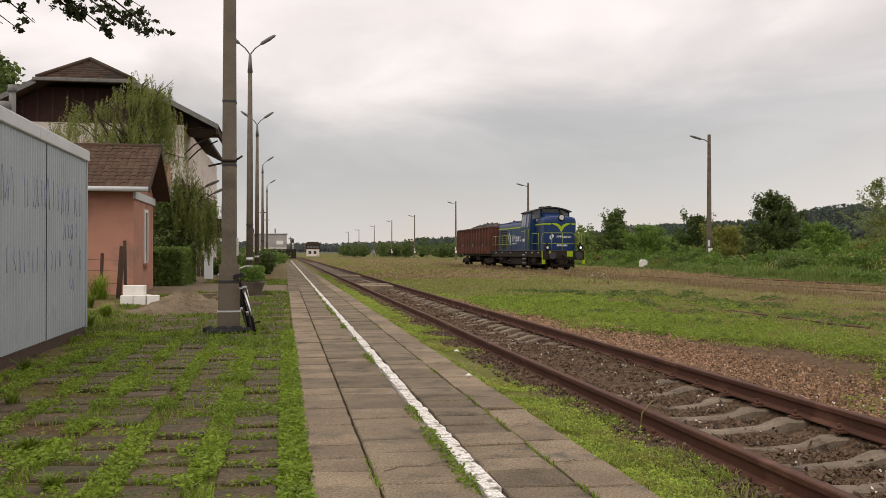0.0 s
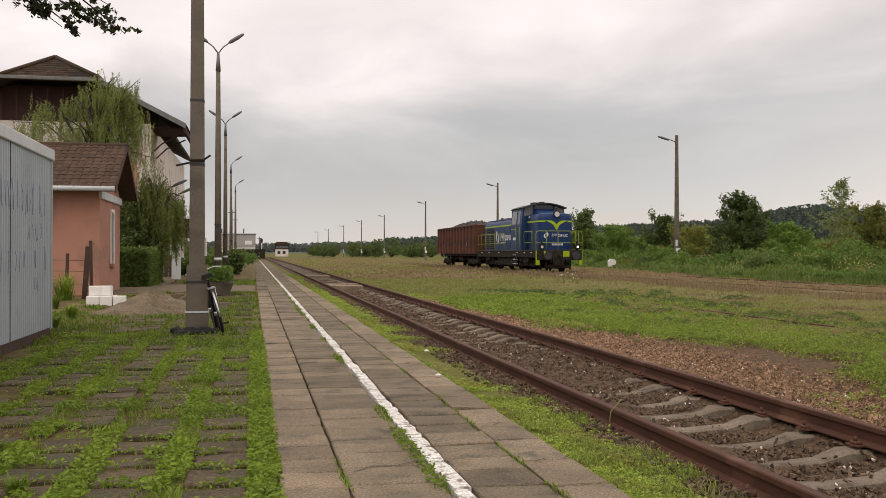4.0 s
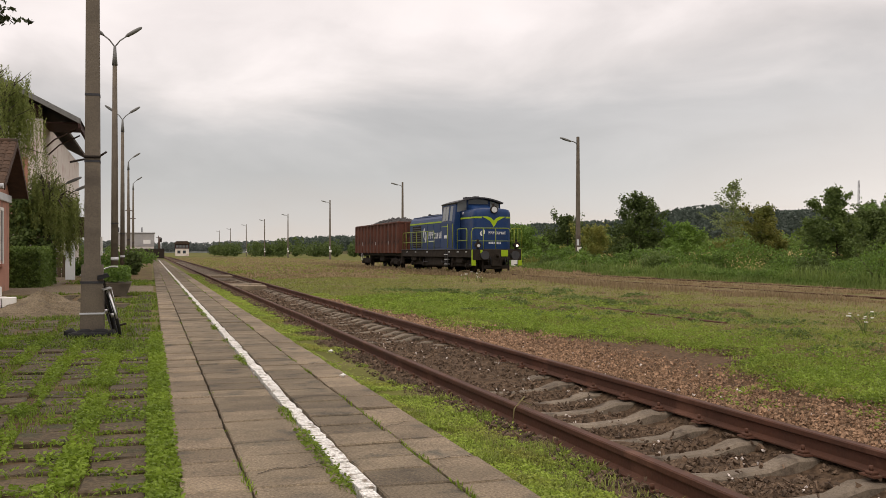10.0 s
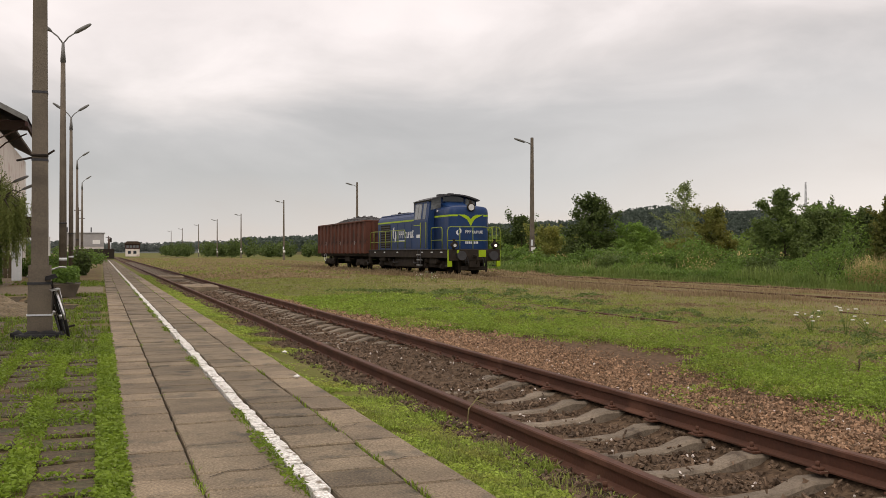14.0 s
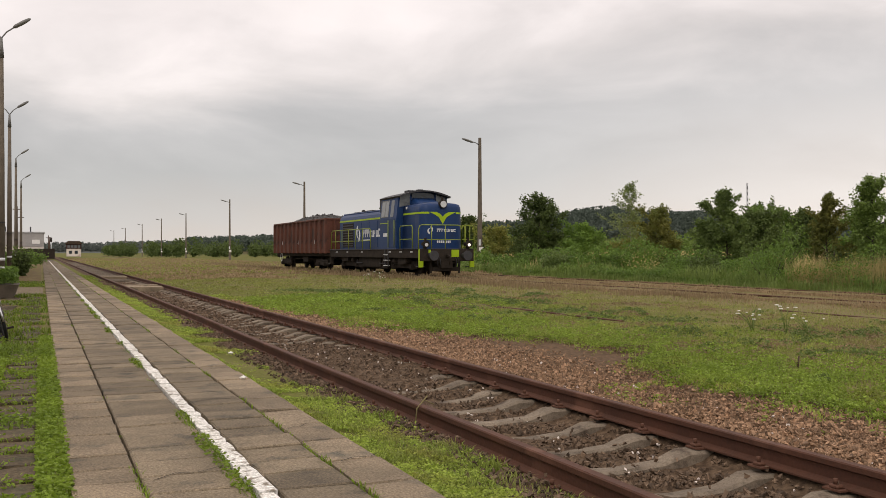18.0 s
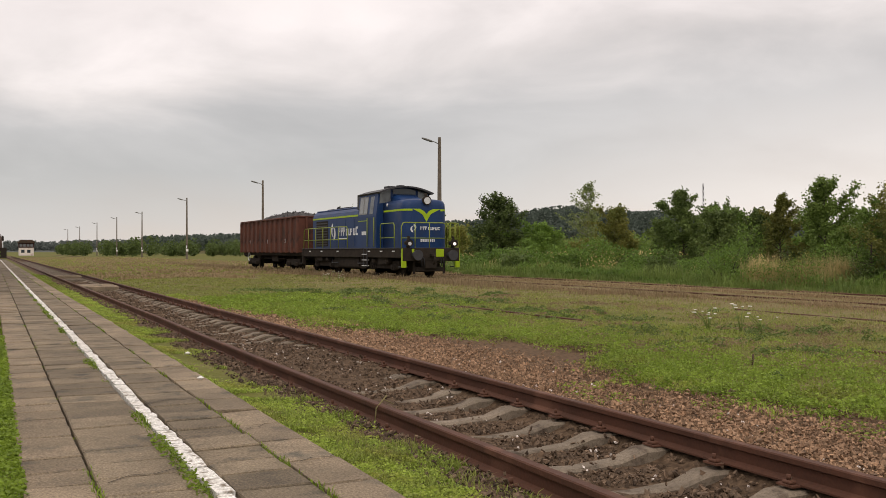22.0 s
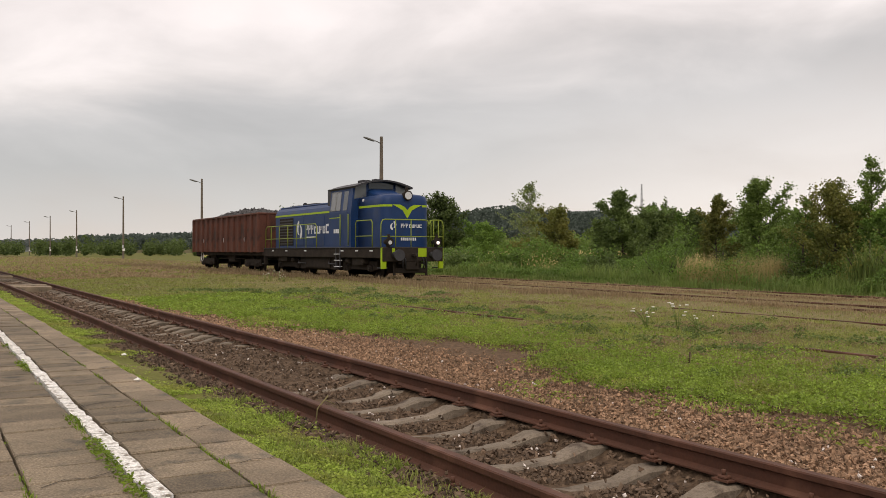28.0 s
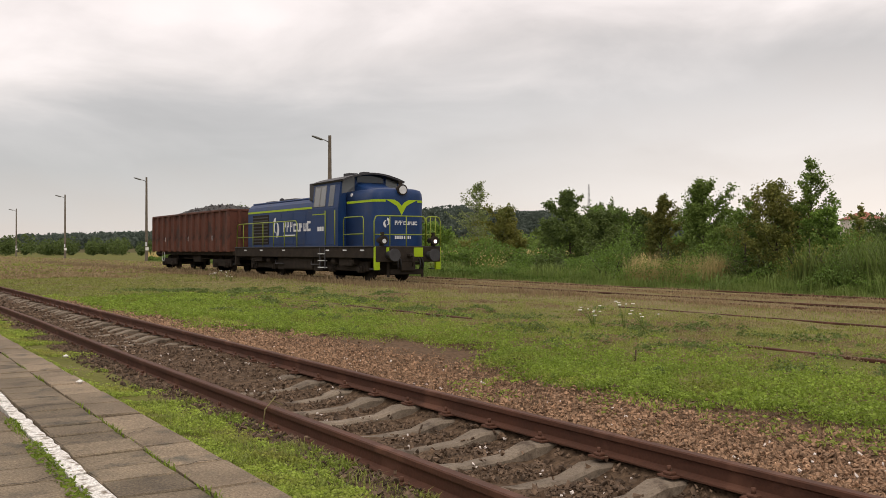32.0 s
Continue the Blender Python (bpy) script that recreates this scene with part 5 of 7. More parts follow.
part("gutter", Mesh().tube([(-11.3, HY0 - OV - 0.07, EAVE_Z - 0.02), (HX + 0.5, HY0 - OV - 0.07, EAVE_Z - 0.02)], 0.075, 8), M_TRIM, hut, "pale metal gutter")
for dy in (0.0, 0.6):
    part("gutter_hook", Mesh().box(-5.6 - dy * 2, HY0 - OV - 0.1, EAVE_Z - 0.16, -5.56 - dy * 2, HY0 - OV, EAVE_Z + 0.05), M_GREY, hut)

# ---- the station building ----
BX, BY0, BY1 = -4.85, 47.0, 70.0
station = thing("station_building", None, "white plastered station with a dark half-hipped tile roof", "building")
WX = BX - 8.6
side = Mesh()
for y0, y1, z0, z1 in ((BY0, BY1, -0.1, 0.9), (BY0, BY1, 2.7, 3.6), (BY0, BY1, 5.2, 7.4)):
    side.box(BX - 0.4, y0, z0, BX, y1, z1)
opens = [48.6 + 2.6 * k for k in range(8)]
edges = [BY0] + [q for y in opens for q in (y, y + 1.1)] + [BY1]
for a, b in zip(edges[::2], edges[1::2]):
    side.box(BX - 0.4, a, 0.9, BX, b, 2.7).box(BX - 0.4, a, 3.6, BX, b, 5.2)
part("platform_wall", side, M_PLASTER, station)
for y in opens:
    for z0, z1 in ((0.9, 2.7), (3.6, 5.2)):
        w = part("window", Mesh().box(BX - 0.2, y, z0, BX - 0.18, y + 1.1, z1), M_GLASS, station)
        part("window_frame", Mesh().box(BX - 0.18, y, z0, BX - 0.12, y + 0.07, z1).box(BX - 0.18, y + 1.03, z0, BX - 0.12, y + 1.1, z1).box(BX - 0.18, y + 0.5, z0, BX - 0.13, y + 0.58, z1).box(BX - 0.18, y, z1 - 0.08, BX - 0.12, y + 1.1, z1), M_BLOCK, w)
        part("window_sill", Mesh().box(BX - 0.05, y - 0.08, z0 - 0.09, BX + 0.1, y + 1.18, z0, 0.01), M_PLASTER, w)
part("end_wall", Mesh().box(WX, BY0, -0.1, BX - 0.4, BY0 + 0.4, 7.4), M_PLASTER, station)
part("pink_panel", Mesh().box(BX - 2.4, BY0 - 0.012, 3.0, BX - 0.6, BY0 - 0.002, 5.6), M_SALMON, station, "faded pink plaster panel")
part("rear_wall", Mesh().box(WX, BY1 - 0.4, -0.1, BX - 0.4, BY1, 7.3).box(WX, BY0 + 0.4, -0.1, WX + 0.4, BY1 - 0.4, 7.3), M_PLASTER, station)
part("corner_strip", Mesh().box(BX - 0.5, BY0 - 0.05, -0.1, BX + 0.05, BY0 - 0.003, 7.4), M_PLASTER, station)
part("string_course", Mesh().box(BX - 0.02, BY0 - 0.04, 3.05, BX + 0.08, BY1, 3.3, 0.01), M_PLASTER, station)
RX = (BX + WX) / 2
# gable of dark boards under the roof
EX0, EX1, EZ, RZ = WX - 1.6, BX + 1.75, 7.3, 10.4
hipz = 9.28
slope = (RZ - EZ) / (EX1 - RX)
hx = (RZ - hipz) / slope
gb = [(WX, 7.3), (BX, 7.3), (BX, EZ + (EX1 - BX) * slope - 0.25), (RX + hx - 0.1, hipz - 0.2), (RX - hx + 0.1, hipz - 0.2), (WX, EZ + (WX - EX0) * slope - 0.25)]
part("gable_panel", Mesh().prism(gb, BY0 + 0.1, BY0 + 0.3), M_BRICKRED, station, "dark brown boarded gable")
for k in range(12):
    x = WX + 0.5 + 0.68 * k
    zt = min(hipz - 0.3, EZ + min(x - EX0, EX1 - x) * slope - 0.35)
    part("batten", Mesh().box(x, BY0 + 0.05, 7.42, x + 0.08, BY0 + 0.1, zt), M_WOOD, station)
YF = BY0 - 1.1
hy = YF + 1.1
for s in (-1, 1):
    xe = EX1 if s > 0 else EX0
    xh = RX + s * hx
    vs = [(xe, YF, EZ), (xe, 50.5, EZ), (RX, 50.5, RZ), (RX, hy, RZ), (xh, YF, hipz)]
    part("roof_side", Mesh().add(vs + [(x, y, z - 0.16) for x, y, z in vs], [(0, 1, 2, 3, 4), (9, 8, 7, 6, 5), (0, 5, 6, 1), (0, 4, 9, 5), (1, 6, 7, 2)]), M_TILE, station)
    xr = BX + 0.5 if s > 0 else WX - 0.5
    zr = EZ + abs(xe - xr) * slope
    vs = [(xr, 50.5, zr), (xr, BY1 + 0.8, zr), (RX, BY1 + 0.8, RZ), (RX, 50.5, RZ)]
    part("rear_roof", Mesh().add(vs + [(x, y, z - 0.16) for x, y, z in vs], [(0, 1, 2, 3), (7, 6, 5, 4), (0, 4, 5, 1), (1, 5, 6, 2)]), M_TILE, station)
    e0, e1 = Vector((xe, YF - 0.02, EZ)), Vector((xh, YF - 0.02, hipz))
    part("barge_board", Mesh().add([e0 + Vector((0, 0, 0.03)), e1 + Vector((0, 0, 0.03)), e1 - Vector((0, 0, 0.22)), e0 - Vector((0, 0, 0.22)), e0 + Vector((0, 0.05, 0.03)), e1 + Vector((0, 0.05, 0.03)), e1 + Vector((0, 0.05, -0.22)), e0 + Vector((0, 0.05, -0.22))],
                                   [(0, 1, 2, 3), (7, 6, 5, 4), (0, 4, 5, 1), (3, 2, 6, 7)]), M_LAMP, station, "pale grey barge board")
part("hip_gutter", Mesh().box(RX - hx - 0.15, YF - 0.12, hipz - 0.12, RX + hx + 0.15, YF, hipz + 0.04, 0.02), M_LAMP, station)
part("soffit", Mesh().box(BX, BY0, 7.22, EX1 - 0.1, 50.4, 7.28), M_BRICKRED, station)
part("eave_board", Mesh().box(EX1 - 0.12, YF, EZ - 0.42, EX1, 50.5, EZ - 0.02), M_BRICKRED, station, "dark red eave board")
for y in (BY0 + 0.4, BY0 + 2.8):
    part("eave_bracket", Mesh().tube([(BX, y, 6.0), (BX + 0.5, y, 6.5), (EX1 - 0.3, y, 7.0)], 0.04, 6), M_WOOD, station)
hip_base = [(RX - hx, YF, hipz), (RX + hx, YF, hipz), (RX, hy, RZ)]
part("hip_end", Mesh().add(hip_base + [(x, y + 0.05, z - 0.15) for x, y, z in hip_base], [(0, 1, 2), (5, 4, 3), (0, 3, 4, 1)]), M_TILE, station)
for s in (-1, 1):
    part("hip_ridge", Mesh().tube([(RX + s * hx, YF, hipz + 0.05), (RX, hy, RZ + 0.05)], 0.11, 6), M_TILE, station)
tiles = Mesh()
r = random.Random(8)
rows = 9
for j in range(rows):
    q0, q1 = j / rows, (j + 1.15) / rows
    half = hx * (1 - q0) - 0.16 * (q0 < 0.99)
    m_n = max(1, int(half * 2 / 0.3))
    for i in range(m_n):
        x0 = RX - half + 2 * half * i / m_n
        x1 = x0 + 2 * half / m_n - 0.015
        lift = 0.03 + r.uniform(0, 0.015)
        a, b = (YF + (hy - YF) * q0, hipz + (RZ - hipz) * q0 + lift + 0.02), (YF + (hy - YF) * min(q1, 1), hipz + (RZ - hipz) * min(q1, 1) + lift - 0.015)
        tiles.add([(x0, a[0], a[1]), (x1, a[0], a[1]), (x1, b[0], b[1]), (x0, b[0], b[1]), (x0, a[0], a[1] - 0.04), (x1, a[0], a[1] - 0.04)], [(0, 1, 2, 3), (4, 5, 1, 0)])
tagged(part("hip_tiles", tiles, M_TILE, station), kind="stuff")
# low annexe with a door bay, brown canopy beyond the corner, and wall lamps
part("canopy", Mesh().box(BX, 66.5, 3.3, BX + 1.1, 72.5, 3.55, 0.02).box(BX, 66.5, 2.2, BX + 0.9, 66.7, 3.3), M_BRICKRED, station)
for y in (52.5, 58.5):
    wl_ = part("wall_lamp", Mesh().tube([(BX, y, 4.3), (BX + 0.5, y, 4.75), (BX + 0.8, y, 4.85)], 0.03, 6), M_BLACK, station)
    part("lamp_head", lamp_head(Mesh(), (BX + 0.6, y, 4.8), (BX + 1.35, y, 5.15), 0.12), M_LAMP, wl_)
gate = thing("yard_gate", pose(-4.3, 46.0, -0.05), "weathered gate between pale posts by the station", "gate")
for x, w, h, mt in ((-0.55, 0.11, 1.75, M_WOOD), (0.75, 0.2, 1.62, M_TRIM)):
    part("gate_post", Mesh().box(x - w, -w, 0, x + w, w, h, 0.02), mt, gate)
for k in range(5):
    part("board", Mesh().box(-0.4 + 0.2 * k, -0.03, 0.12, -0.23 + 0.2 * k, 0.02, 1.15, 0.006), M_OLD, gate)
part("rail", Mesh().box(-0.45, 0.02, 1.08, 0.6, 0.07, 1.2), M_TRIM, gate)

# ---- loose things by the hut ----
heap_m = Mesh()
r = random.Random(12)
rings, seg = 9, 26
vs = [(0, 0, 0.52)]
for i in range(1, rings + 1):
    q = i / rings
    for k in range(seg):
        a = k * math.tau / seg
        rr = q * (1.0 + 0.12 * math.sin(3 * a + 1) + 0.06 * math.sin(7 * a))
        z = 0.52 * (1 - q) ** 1.0 * (0.92 + 0.12 * math.sin(2 * a)) + r.gauss(0, 0.016) - 0.02
        vs.append((rr * 1.28 * math.cos(a), rr * 0.95 * math.sin(a), max(z, -0.03)))
heap_m.add(vs, [(0, 1 + k, 1 + (k + 1) % seg) for k in range(seg)] + [(1 + (i - 1) * seg + k, 1 + i * seg + k, 1 + i * seg + (k + 1) % seg, 1 + (i - 1) * seg + (k + 1) % seg) for i in range(1, rings) for k in range(seg)])
thing("earth_mound", pose(-2.08, 20.3, -0.05), "mound of greyish sandy earth on the grass", "mound", mesh=heap_m, material=M_SAND)
blk = build("block", Mesh().box(-0.145, -0.12, 0, 0.145, 0.12, 0.235, 0.012), M_BLOCK)
for k, (dx, dy, dz, tn) in enumerate(((0, 0, 0, 3), (0.30, 0.03, 0, -2), (0.60, 0.05, 0, 4), (0.02, 0.2, 0.235, 8), (0.25, 0.22, 0.235, -5), (0.05, 0.27, 0, 1), (0.35, 0.3, 0, 0))):
    b = new("building_block", blk)
    b.matrix_basis = pose(-3.72 + dx, 23.5 + dy, -0.05 + dz, 0, 0, tn)
    tagged(b, "white aerated building block stacked by the earth heap", "block", "stacked blocks")
# old fence of leaning posts and wire mesh in front of the hut
fence = thing("garden_fence", pose(0, 0, -0.05), "leaning dark wooden fence posts with sagging wire", "fence")
for x, y, h, lean in ((-6.9, 27.2, 1.25, 2), (-6.05, 27.2, 1.3, -2), (-5.0, 27.15, 1.25, 2), (-4.36, 27.3, 1.6, -1)):
    part("post", Mesh().box(-0.04, -0.04, -0.1, 0.04, 0.04, h, 0.01), M_WOOD, fence, at=pose(x, y, 0, 0, lean))
for z in (0.4, 0.75, 1.05):
    part("wire", Mesh().tube([(-7.5, 27.2, z), (-6.4, 27.2, z - 0.03), (-5.4, 27.2, z + 0.02), (-4.55, 27.2, z)], 0.008, 4), M_GREY, fence)
part("lean_board", Mesh().box(-0.07, -0.02, 0, 0.07, 0.02, 1.45), M_WOOD, fence, at=pose(-4.5, 27.0, 0, 6, 5))
# concrete planter on the platform
planter = thing("concrete_planter", pose(-1.0, 29.2, -0.04), "long grey concrete planter full of green plants", "planter")
part("trough", Mesh().add([(sx * w, sy * l, z) for z, w, l in ((0, 0.30, 0.8), (0.32, 0.42, 0.95), (0.37, 0.44, 0.98)) for sx, sy in ((-1, -1), (1, -1), (1, 1), (-1, 1))],
                          [(i * 4 + k, i * 4 + (k + 1) % 4, i * 4 + 4 + (k + 1) % 4, i * 4 + 4 + k) for i in range(2) for k in range(4)] + [(8, 9, 10, 11), (3, 2, 1, 0)]), M_POLE, planter)
# small stones and scraps
for nm, x, y, z, s, lab in (("white_stone", 5.0, 3.05, -0.15, 0.03, "small white stone lying on the gravel"), ("paper_scrap", 1.78, 9.0, 0.004, 0.035, "crumpled white paper scrap on the platform edge"), ("paper_scrap", 2.25, 12.2, -0.1, 0.04, "crumpled white paper scrap in the weeds")):
    rm = Mesh()
    rr = random.Random(len(nm) + int(y * 10))
    rm.add([(rr.uniform(0.5, 1.2) * s * a, rr.uniform(0.5, 1.2) * s * b, s * 0.6 * (c + 0.9)) for a, b, c in ((1, 0, 0), (-1, 0, 0), (0, 1, 0), (0, -1, 0), (0, 0, 1), (0, 0, -1))], [(0, 2, 4), (2, 1, 4), (1, 3, 4), (3, 0, 4), (2, 0, 5), (1, 2, 5), (3, 1, 5), (0, 3, 5)])
    thing(nm, pose(x, y, z), lab, "litter" if "paper" in nm else "stone", mesh=rm, material=M_BLOCK)
thing("dry_stalk", pose(2.72, 6.9, -0.12), "dry bent stalk sticking up beside the rail", "stalk", mesh=Mesh().tube([(0, 0, 0), (0.02, 0.02, 0.10), (0.12, 0.05, 0.19)], 0.006, 5).tube([(0.09, 0.04, 0.16), (0.2, 0.1, 0.11)], 0.004, 5), material=M_GRASSY)
# white marker stone in the yard, and a dark stake
thing("marker_stone", pose(28.4, 71.5, -0.05), "small white painted marker stone beside the track", "marker", mesh=Mesh().prism([(-0.3, 0), (0.3, 0), (0.3, 0.6), (0.15, 0.75), (-0.15, 0.75), (-0.3, 0.6)], -0.15, 0.15), material=M_BLOCK)
thing("wooden_stake", pose(7.6, 7.9, -0.05), "short dark wooden stake in the grass", "stake", mesh=Mesh().tube([(0, 0, 0), (0.02, 0, 0.13)], [0.014, 0.01], 6), material=M_WOOD)

# ---- far off: sheds, signal box, signal, mast, houses ----
depot = thing("freight_shed", pose(0, 0, 0), "long pale grey flat-roofed shed in the distance", "building")
part("wall", Mesh().box(-7.2, 200, 0, 0.5, 212, 4.9), M_PLASTER, depot)
part("upper_wall", Mesh().box(-7.25, 199.9, 2.4, 0.55, 200.0, 5.1), M_RENDER, depot)
part("roof", Mesh().box(-7.4, 199.7, 5.1, 0.7, 212.3, 5.25), M_TRIM, depot)
part("sign", Mesh().box(-1.6, 199.8, 2.9, -0.2, 199.88, 3.7), M_BLOCK, depot)
part("lean_to", Mesh().box(-4, 192, 0, 2.4, 199, 1.9), M_BLACK, depot)
for x in (-6.4, -1.9):
    part("roof_pipe", Mesh().tube([(x, 203, 5.2), (x, 203, 6.3)], 0.12, 6), M_GREY, depot)
box_ = thing("signal_box", pose(9.0, 300, 0), "small white signal box with a dark roof", "building")
part("wall", Mesh().box(-2.0, 0, 0, 2.0, 4, 2.3), M_PLASTER, box_)
part("upper_storey", Mesh().box(-2.1, -0.1, 2.3, 2.1, 4.1, 3.7, 0.02), M_BRICKRED, box_, "dark brown boarded upper storey")
part("roof", Mesh().prism([(-2.5, 3.7), (2.5, 3.7), (1.6, 4.6), (-1.6, 4.6)], -0.5, 4.5), M_TILE, box_)
for k in range(4):
    part("window", Mesh().box(-1.8 + 0.95 * k, -0.13, 2.6, -1.1 + 0.95 * k, -0.1, 3.4), M_PANE, box_)
for k in range(2):
    part("window", Mesh().box(-1.4 + 1.6 * k, -0.02, 0.8, -0.5 + 1.6 * k, 0.0, 1.7), M_GLASS, box_)
for x, y, h in ((2.3, 250, 4.6),):
    sg = thing("railway_signal", pose(x, y, -0.05), "distant railway signal on a slim mast", "signal")
    part("mast", Mesh().tube([(0, 0, 0), (0, 0, h)], 0.09, 6), M_LETTER, sg)
    part("signal_head", Mesh().box(-0.22, -0.1, h - 0.8, 0.22, 0.15, h + 0.3, 0.03), M_BLACK, sg)
for k, (x, y) in enumerate(((-3.2, 150), (-3.4, 185), (1.6, 235), (2.0, 262), (2.3, 288))):
    tp = thing("telegraph_pole", pose(x, y, -0.05), "distant wooden telegraph pole beside the line", "pole", "telegraph poles")
    part("pole", Mesh().tube([(0, 0, 0), (0, 0, 8.0 if k < 2 else 5.2)], [0.13, 0.09], 6), M_WOOD, tp)
    part("crossarm", Mesh().box(-0.6, -0.05, (8.0 if k < 2 else 5.2) - 0.5, 0.6, 0.05, (8.0 if k < 2 else 5.2) - 0.38), M_WOOD, tp)
rmast = thing("radio_mast", pose(394.9, 451.6, 6), "slim radio mast on the wooded ridge", "mast")
mm = Mesh()
for s in ((-1, -1), (1, -1), (1, 1), (-1, 1)):
    mm.tube([(s[0] * 0.7, s[1] * 0.7, 0), (s[0] * 0.25, s[1] * 0.25, 37)], 0.12, 4)
for k in range(10):
    z, w = 3.6 * k, 0.7 - 0.45 * k / 10
    mm.tube([(-w, -w, z), (w, -w, z + 3.5)], 0.1, 4).tube([(w, -w, z), (-w, -w, z + 3.5)], 0.1, 4)
part("lattice", mm, M_GREY, rmast)


def cottage(x, y, w, d, h, rh, turn, roof_mat, label, z=-0.05):
    c = thing("house", pose(x, y, z, 0, 0, turn), label, "house", "far houses")
    part("wall", Mesh().box(-w / 2, -d / 2, 0, w / 2, d / 2, h), M_PLASTER, c)
    part("roof", Mesh().add([(-w / 2 - 0.5, -d / 2 - 0.5, h), (w / 2 + 0.5, -d / 2 - 0.5, h), (w / 2 + 0.5, d / 2 + 0.5, h), (-w / 2 - 0.5, d / 2 + 0.5, h), (-w / 4, 0, h + rh), (w / 4, 0, h + rh)],
                            [(0, 1, 5, 4), (1, 2, 5), (2, 3, 4, 5), (3, 0, 4), (3, 2, 1, 0)]), roof_mat, c)
    for k in range(3):
        part("window", Mesh().box(-w / 2 + w * (k + 0.6) / 3.4, -d / 2 - 0.03, h * 0.35, -w / 2 + w * (k + 0.6) / 3.4 + w * 0.11, -d / 2 - 0.01, h * 0.75), M_GLASS, c)
    part("chimney", Mesh().box(w * 0.1, -0.3, h, w * 0.1 + 0.6, 0.3, h + rh + 0.15), M_TILE, c)


M_REDROOF = mat("red_roof", (0.32, 0.125, 0.09), (0.24, 0.09, 0.07), scale=1, fine=6, bump=0.2)
cottage(166.6, 110.7, 6.2, 6, 7.3, 1.5, 55, M_REDROOF, "distant house with a red hipped roof behind bushes")
cottage(429, 584, 8, 6, 3.4, 2.2, 35, M_TILE, "pale house on the far hillside", 23)
cottage(438.5, 577, 7, 6, 3.2, 2.0, 50, M_LAMP, "pale house on the far hillside", 23)
cottage(446, 572, 6, 6, 3.0, 2.2, 30, M_TILE, "pale house on the far hillside", 23)


# ---- hut roof tiles, one by one ----
TILE_M = build("roof_tile", Mesh().add([(-0.105, 0, 0.0), (-0.04, 0, 0.028), (0.04, 0, 0.028), (0.105, 0, 0.004), (-0.105, 0.3, -0.012), (-0.04, 0.3, 0.014), (0.04, 0.3, 0.014), (0.105, 0.3, -0.008), (-0.105, 0, -0.02), (0.105, 0, -0.02)],
                                        [(0, 1, 5, 4), (1, 2, 6, 5), (2, 3, 7, 6), (8, 9, 3, 2, 1, 0)]), M_TILE)
ty0, ty1 = HY0 - OV - 0.03, (HY0 + HY1) / 2
ang = math.degrees(math.atan2(RIDGE_Z - EAVE_Z, ty1 - ty0))
r = random.Random(2)
slope_l = math.hypot(RIDGE_Z - EAVE_Z, ty1 - ty0)
rest = Mesh()
for j in range(12):
    q = j / 12
    for i in range(25):
        x = HX + 0.40 - 0.212 * i
        part("roof_tile", TILE_M, None, hut, at=pose(x, ty0 + (ty1 - ty0) * q, EAVE_Z + (RIDGE_Z - EAVE_Z) * q + 0.035 + r.uniform(0, 0.012), ang, r.gauss(0, 1.2), r.gauss(0, 0.8)))
for j in range(12):
    q = j / 12
    for i in range(6):
        x0, ya, za = HX + 0.40 - 0.212 * 25 - 0.1 * 0 - 0.3 * i, ty0 + (ty1 - ty0) * q, EAVE_Z + (RIDGE_Z - EAVE_Z) * q + 0.04
        rest.add([(x0 - 0.29, ya, za), (x0, ya, za), (x0, ya + 0.19, za + 0.13), (x0 - 0.29, ya + 0.19, za + 0.13)], [(0, 1, 2, 3)])
tagged(part("roof_tiles_far", rest, M_TILE, hut), kind="stuff")


# ---- plants ----
def scatter_blades(pts, h, w, lean, material, name, rng):
    """Grass: one bent, tapering blade of three triangles at each point; h and w are arrays."""
    n = len(pts)
    a = rng.uniform(0, math.tau, n)
    d = np.stack([np.cos(a), np.sin(a)], -1)
    side = np.stack([-d[:, 1], d[:, 0]], -1)
    k = rng.uniform(0.25, 1.0, n) * lean
    base, v = np.asarray(pts), np.zeros((n, 5, 3))
    v[:, 0, :2], v[:, 1, :2] = base[:, :2] - side * w[:, None] / 2, base[:, :2] + side * w[:, None] / 2
    v[:, 0, 2] = v[:, 1, 2] = base[:, 2]
    mid = base[:, :2] + d * (h * k * 0.35)[:, None]
    v[:, 2, :2], v[:, 3, :2] = mid - side * w[:, None] * 0.38, mid + side * w[:, None] * 0.38
    v[:, 2, 2] = v[:, 3, 2] = base[:, 2] + h * 0.6
    v[:, 4, :2] = base[:, :2] + d * (h * k)[:, None]
    v[:, 4, 2] = base[:, 2] + h * (1 - 0.3 * k)
    o = (np.arange(n) * 5)[:, None]
    tris = np.concatenate([o + [0, 1, 3], o + [0, 3, 2], o + [2, 3, 4]], 1).reshape(-1, 3)
    return fast(name, v.reshape(-1, 3), tris, material)


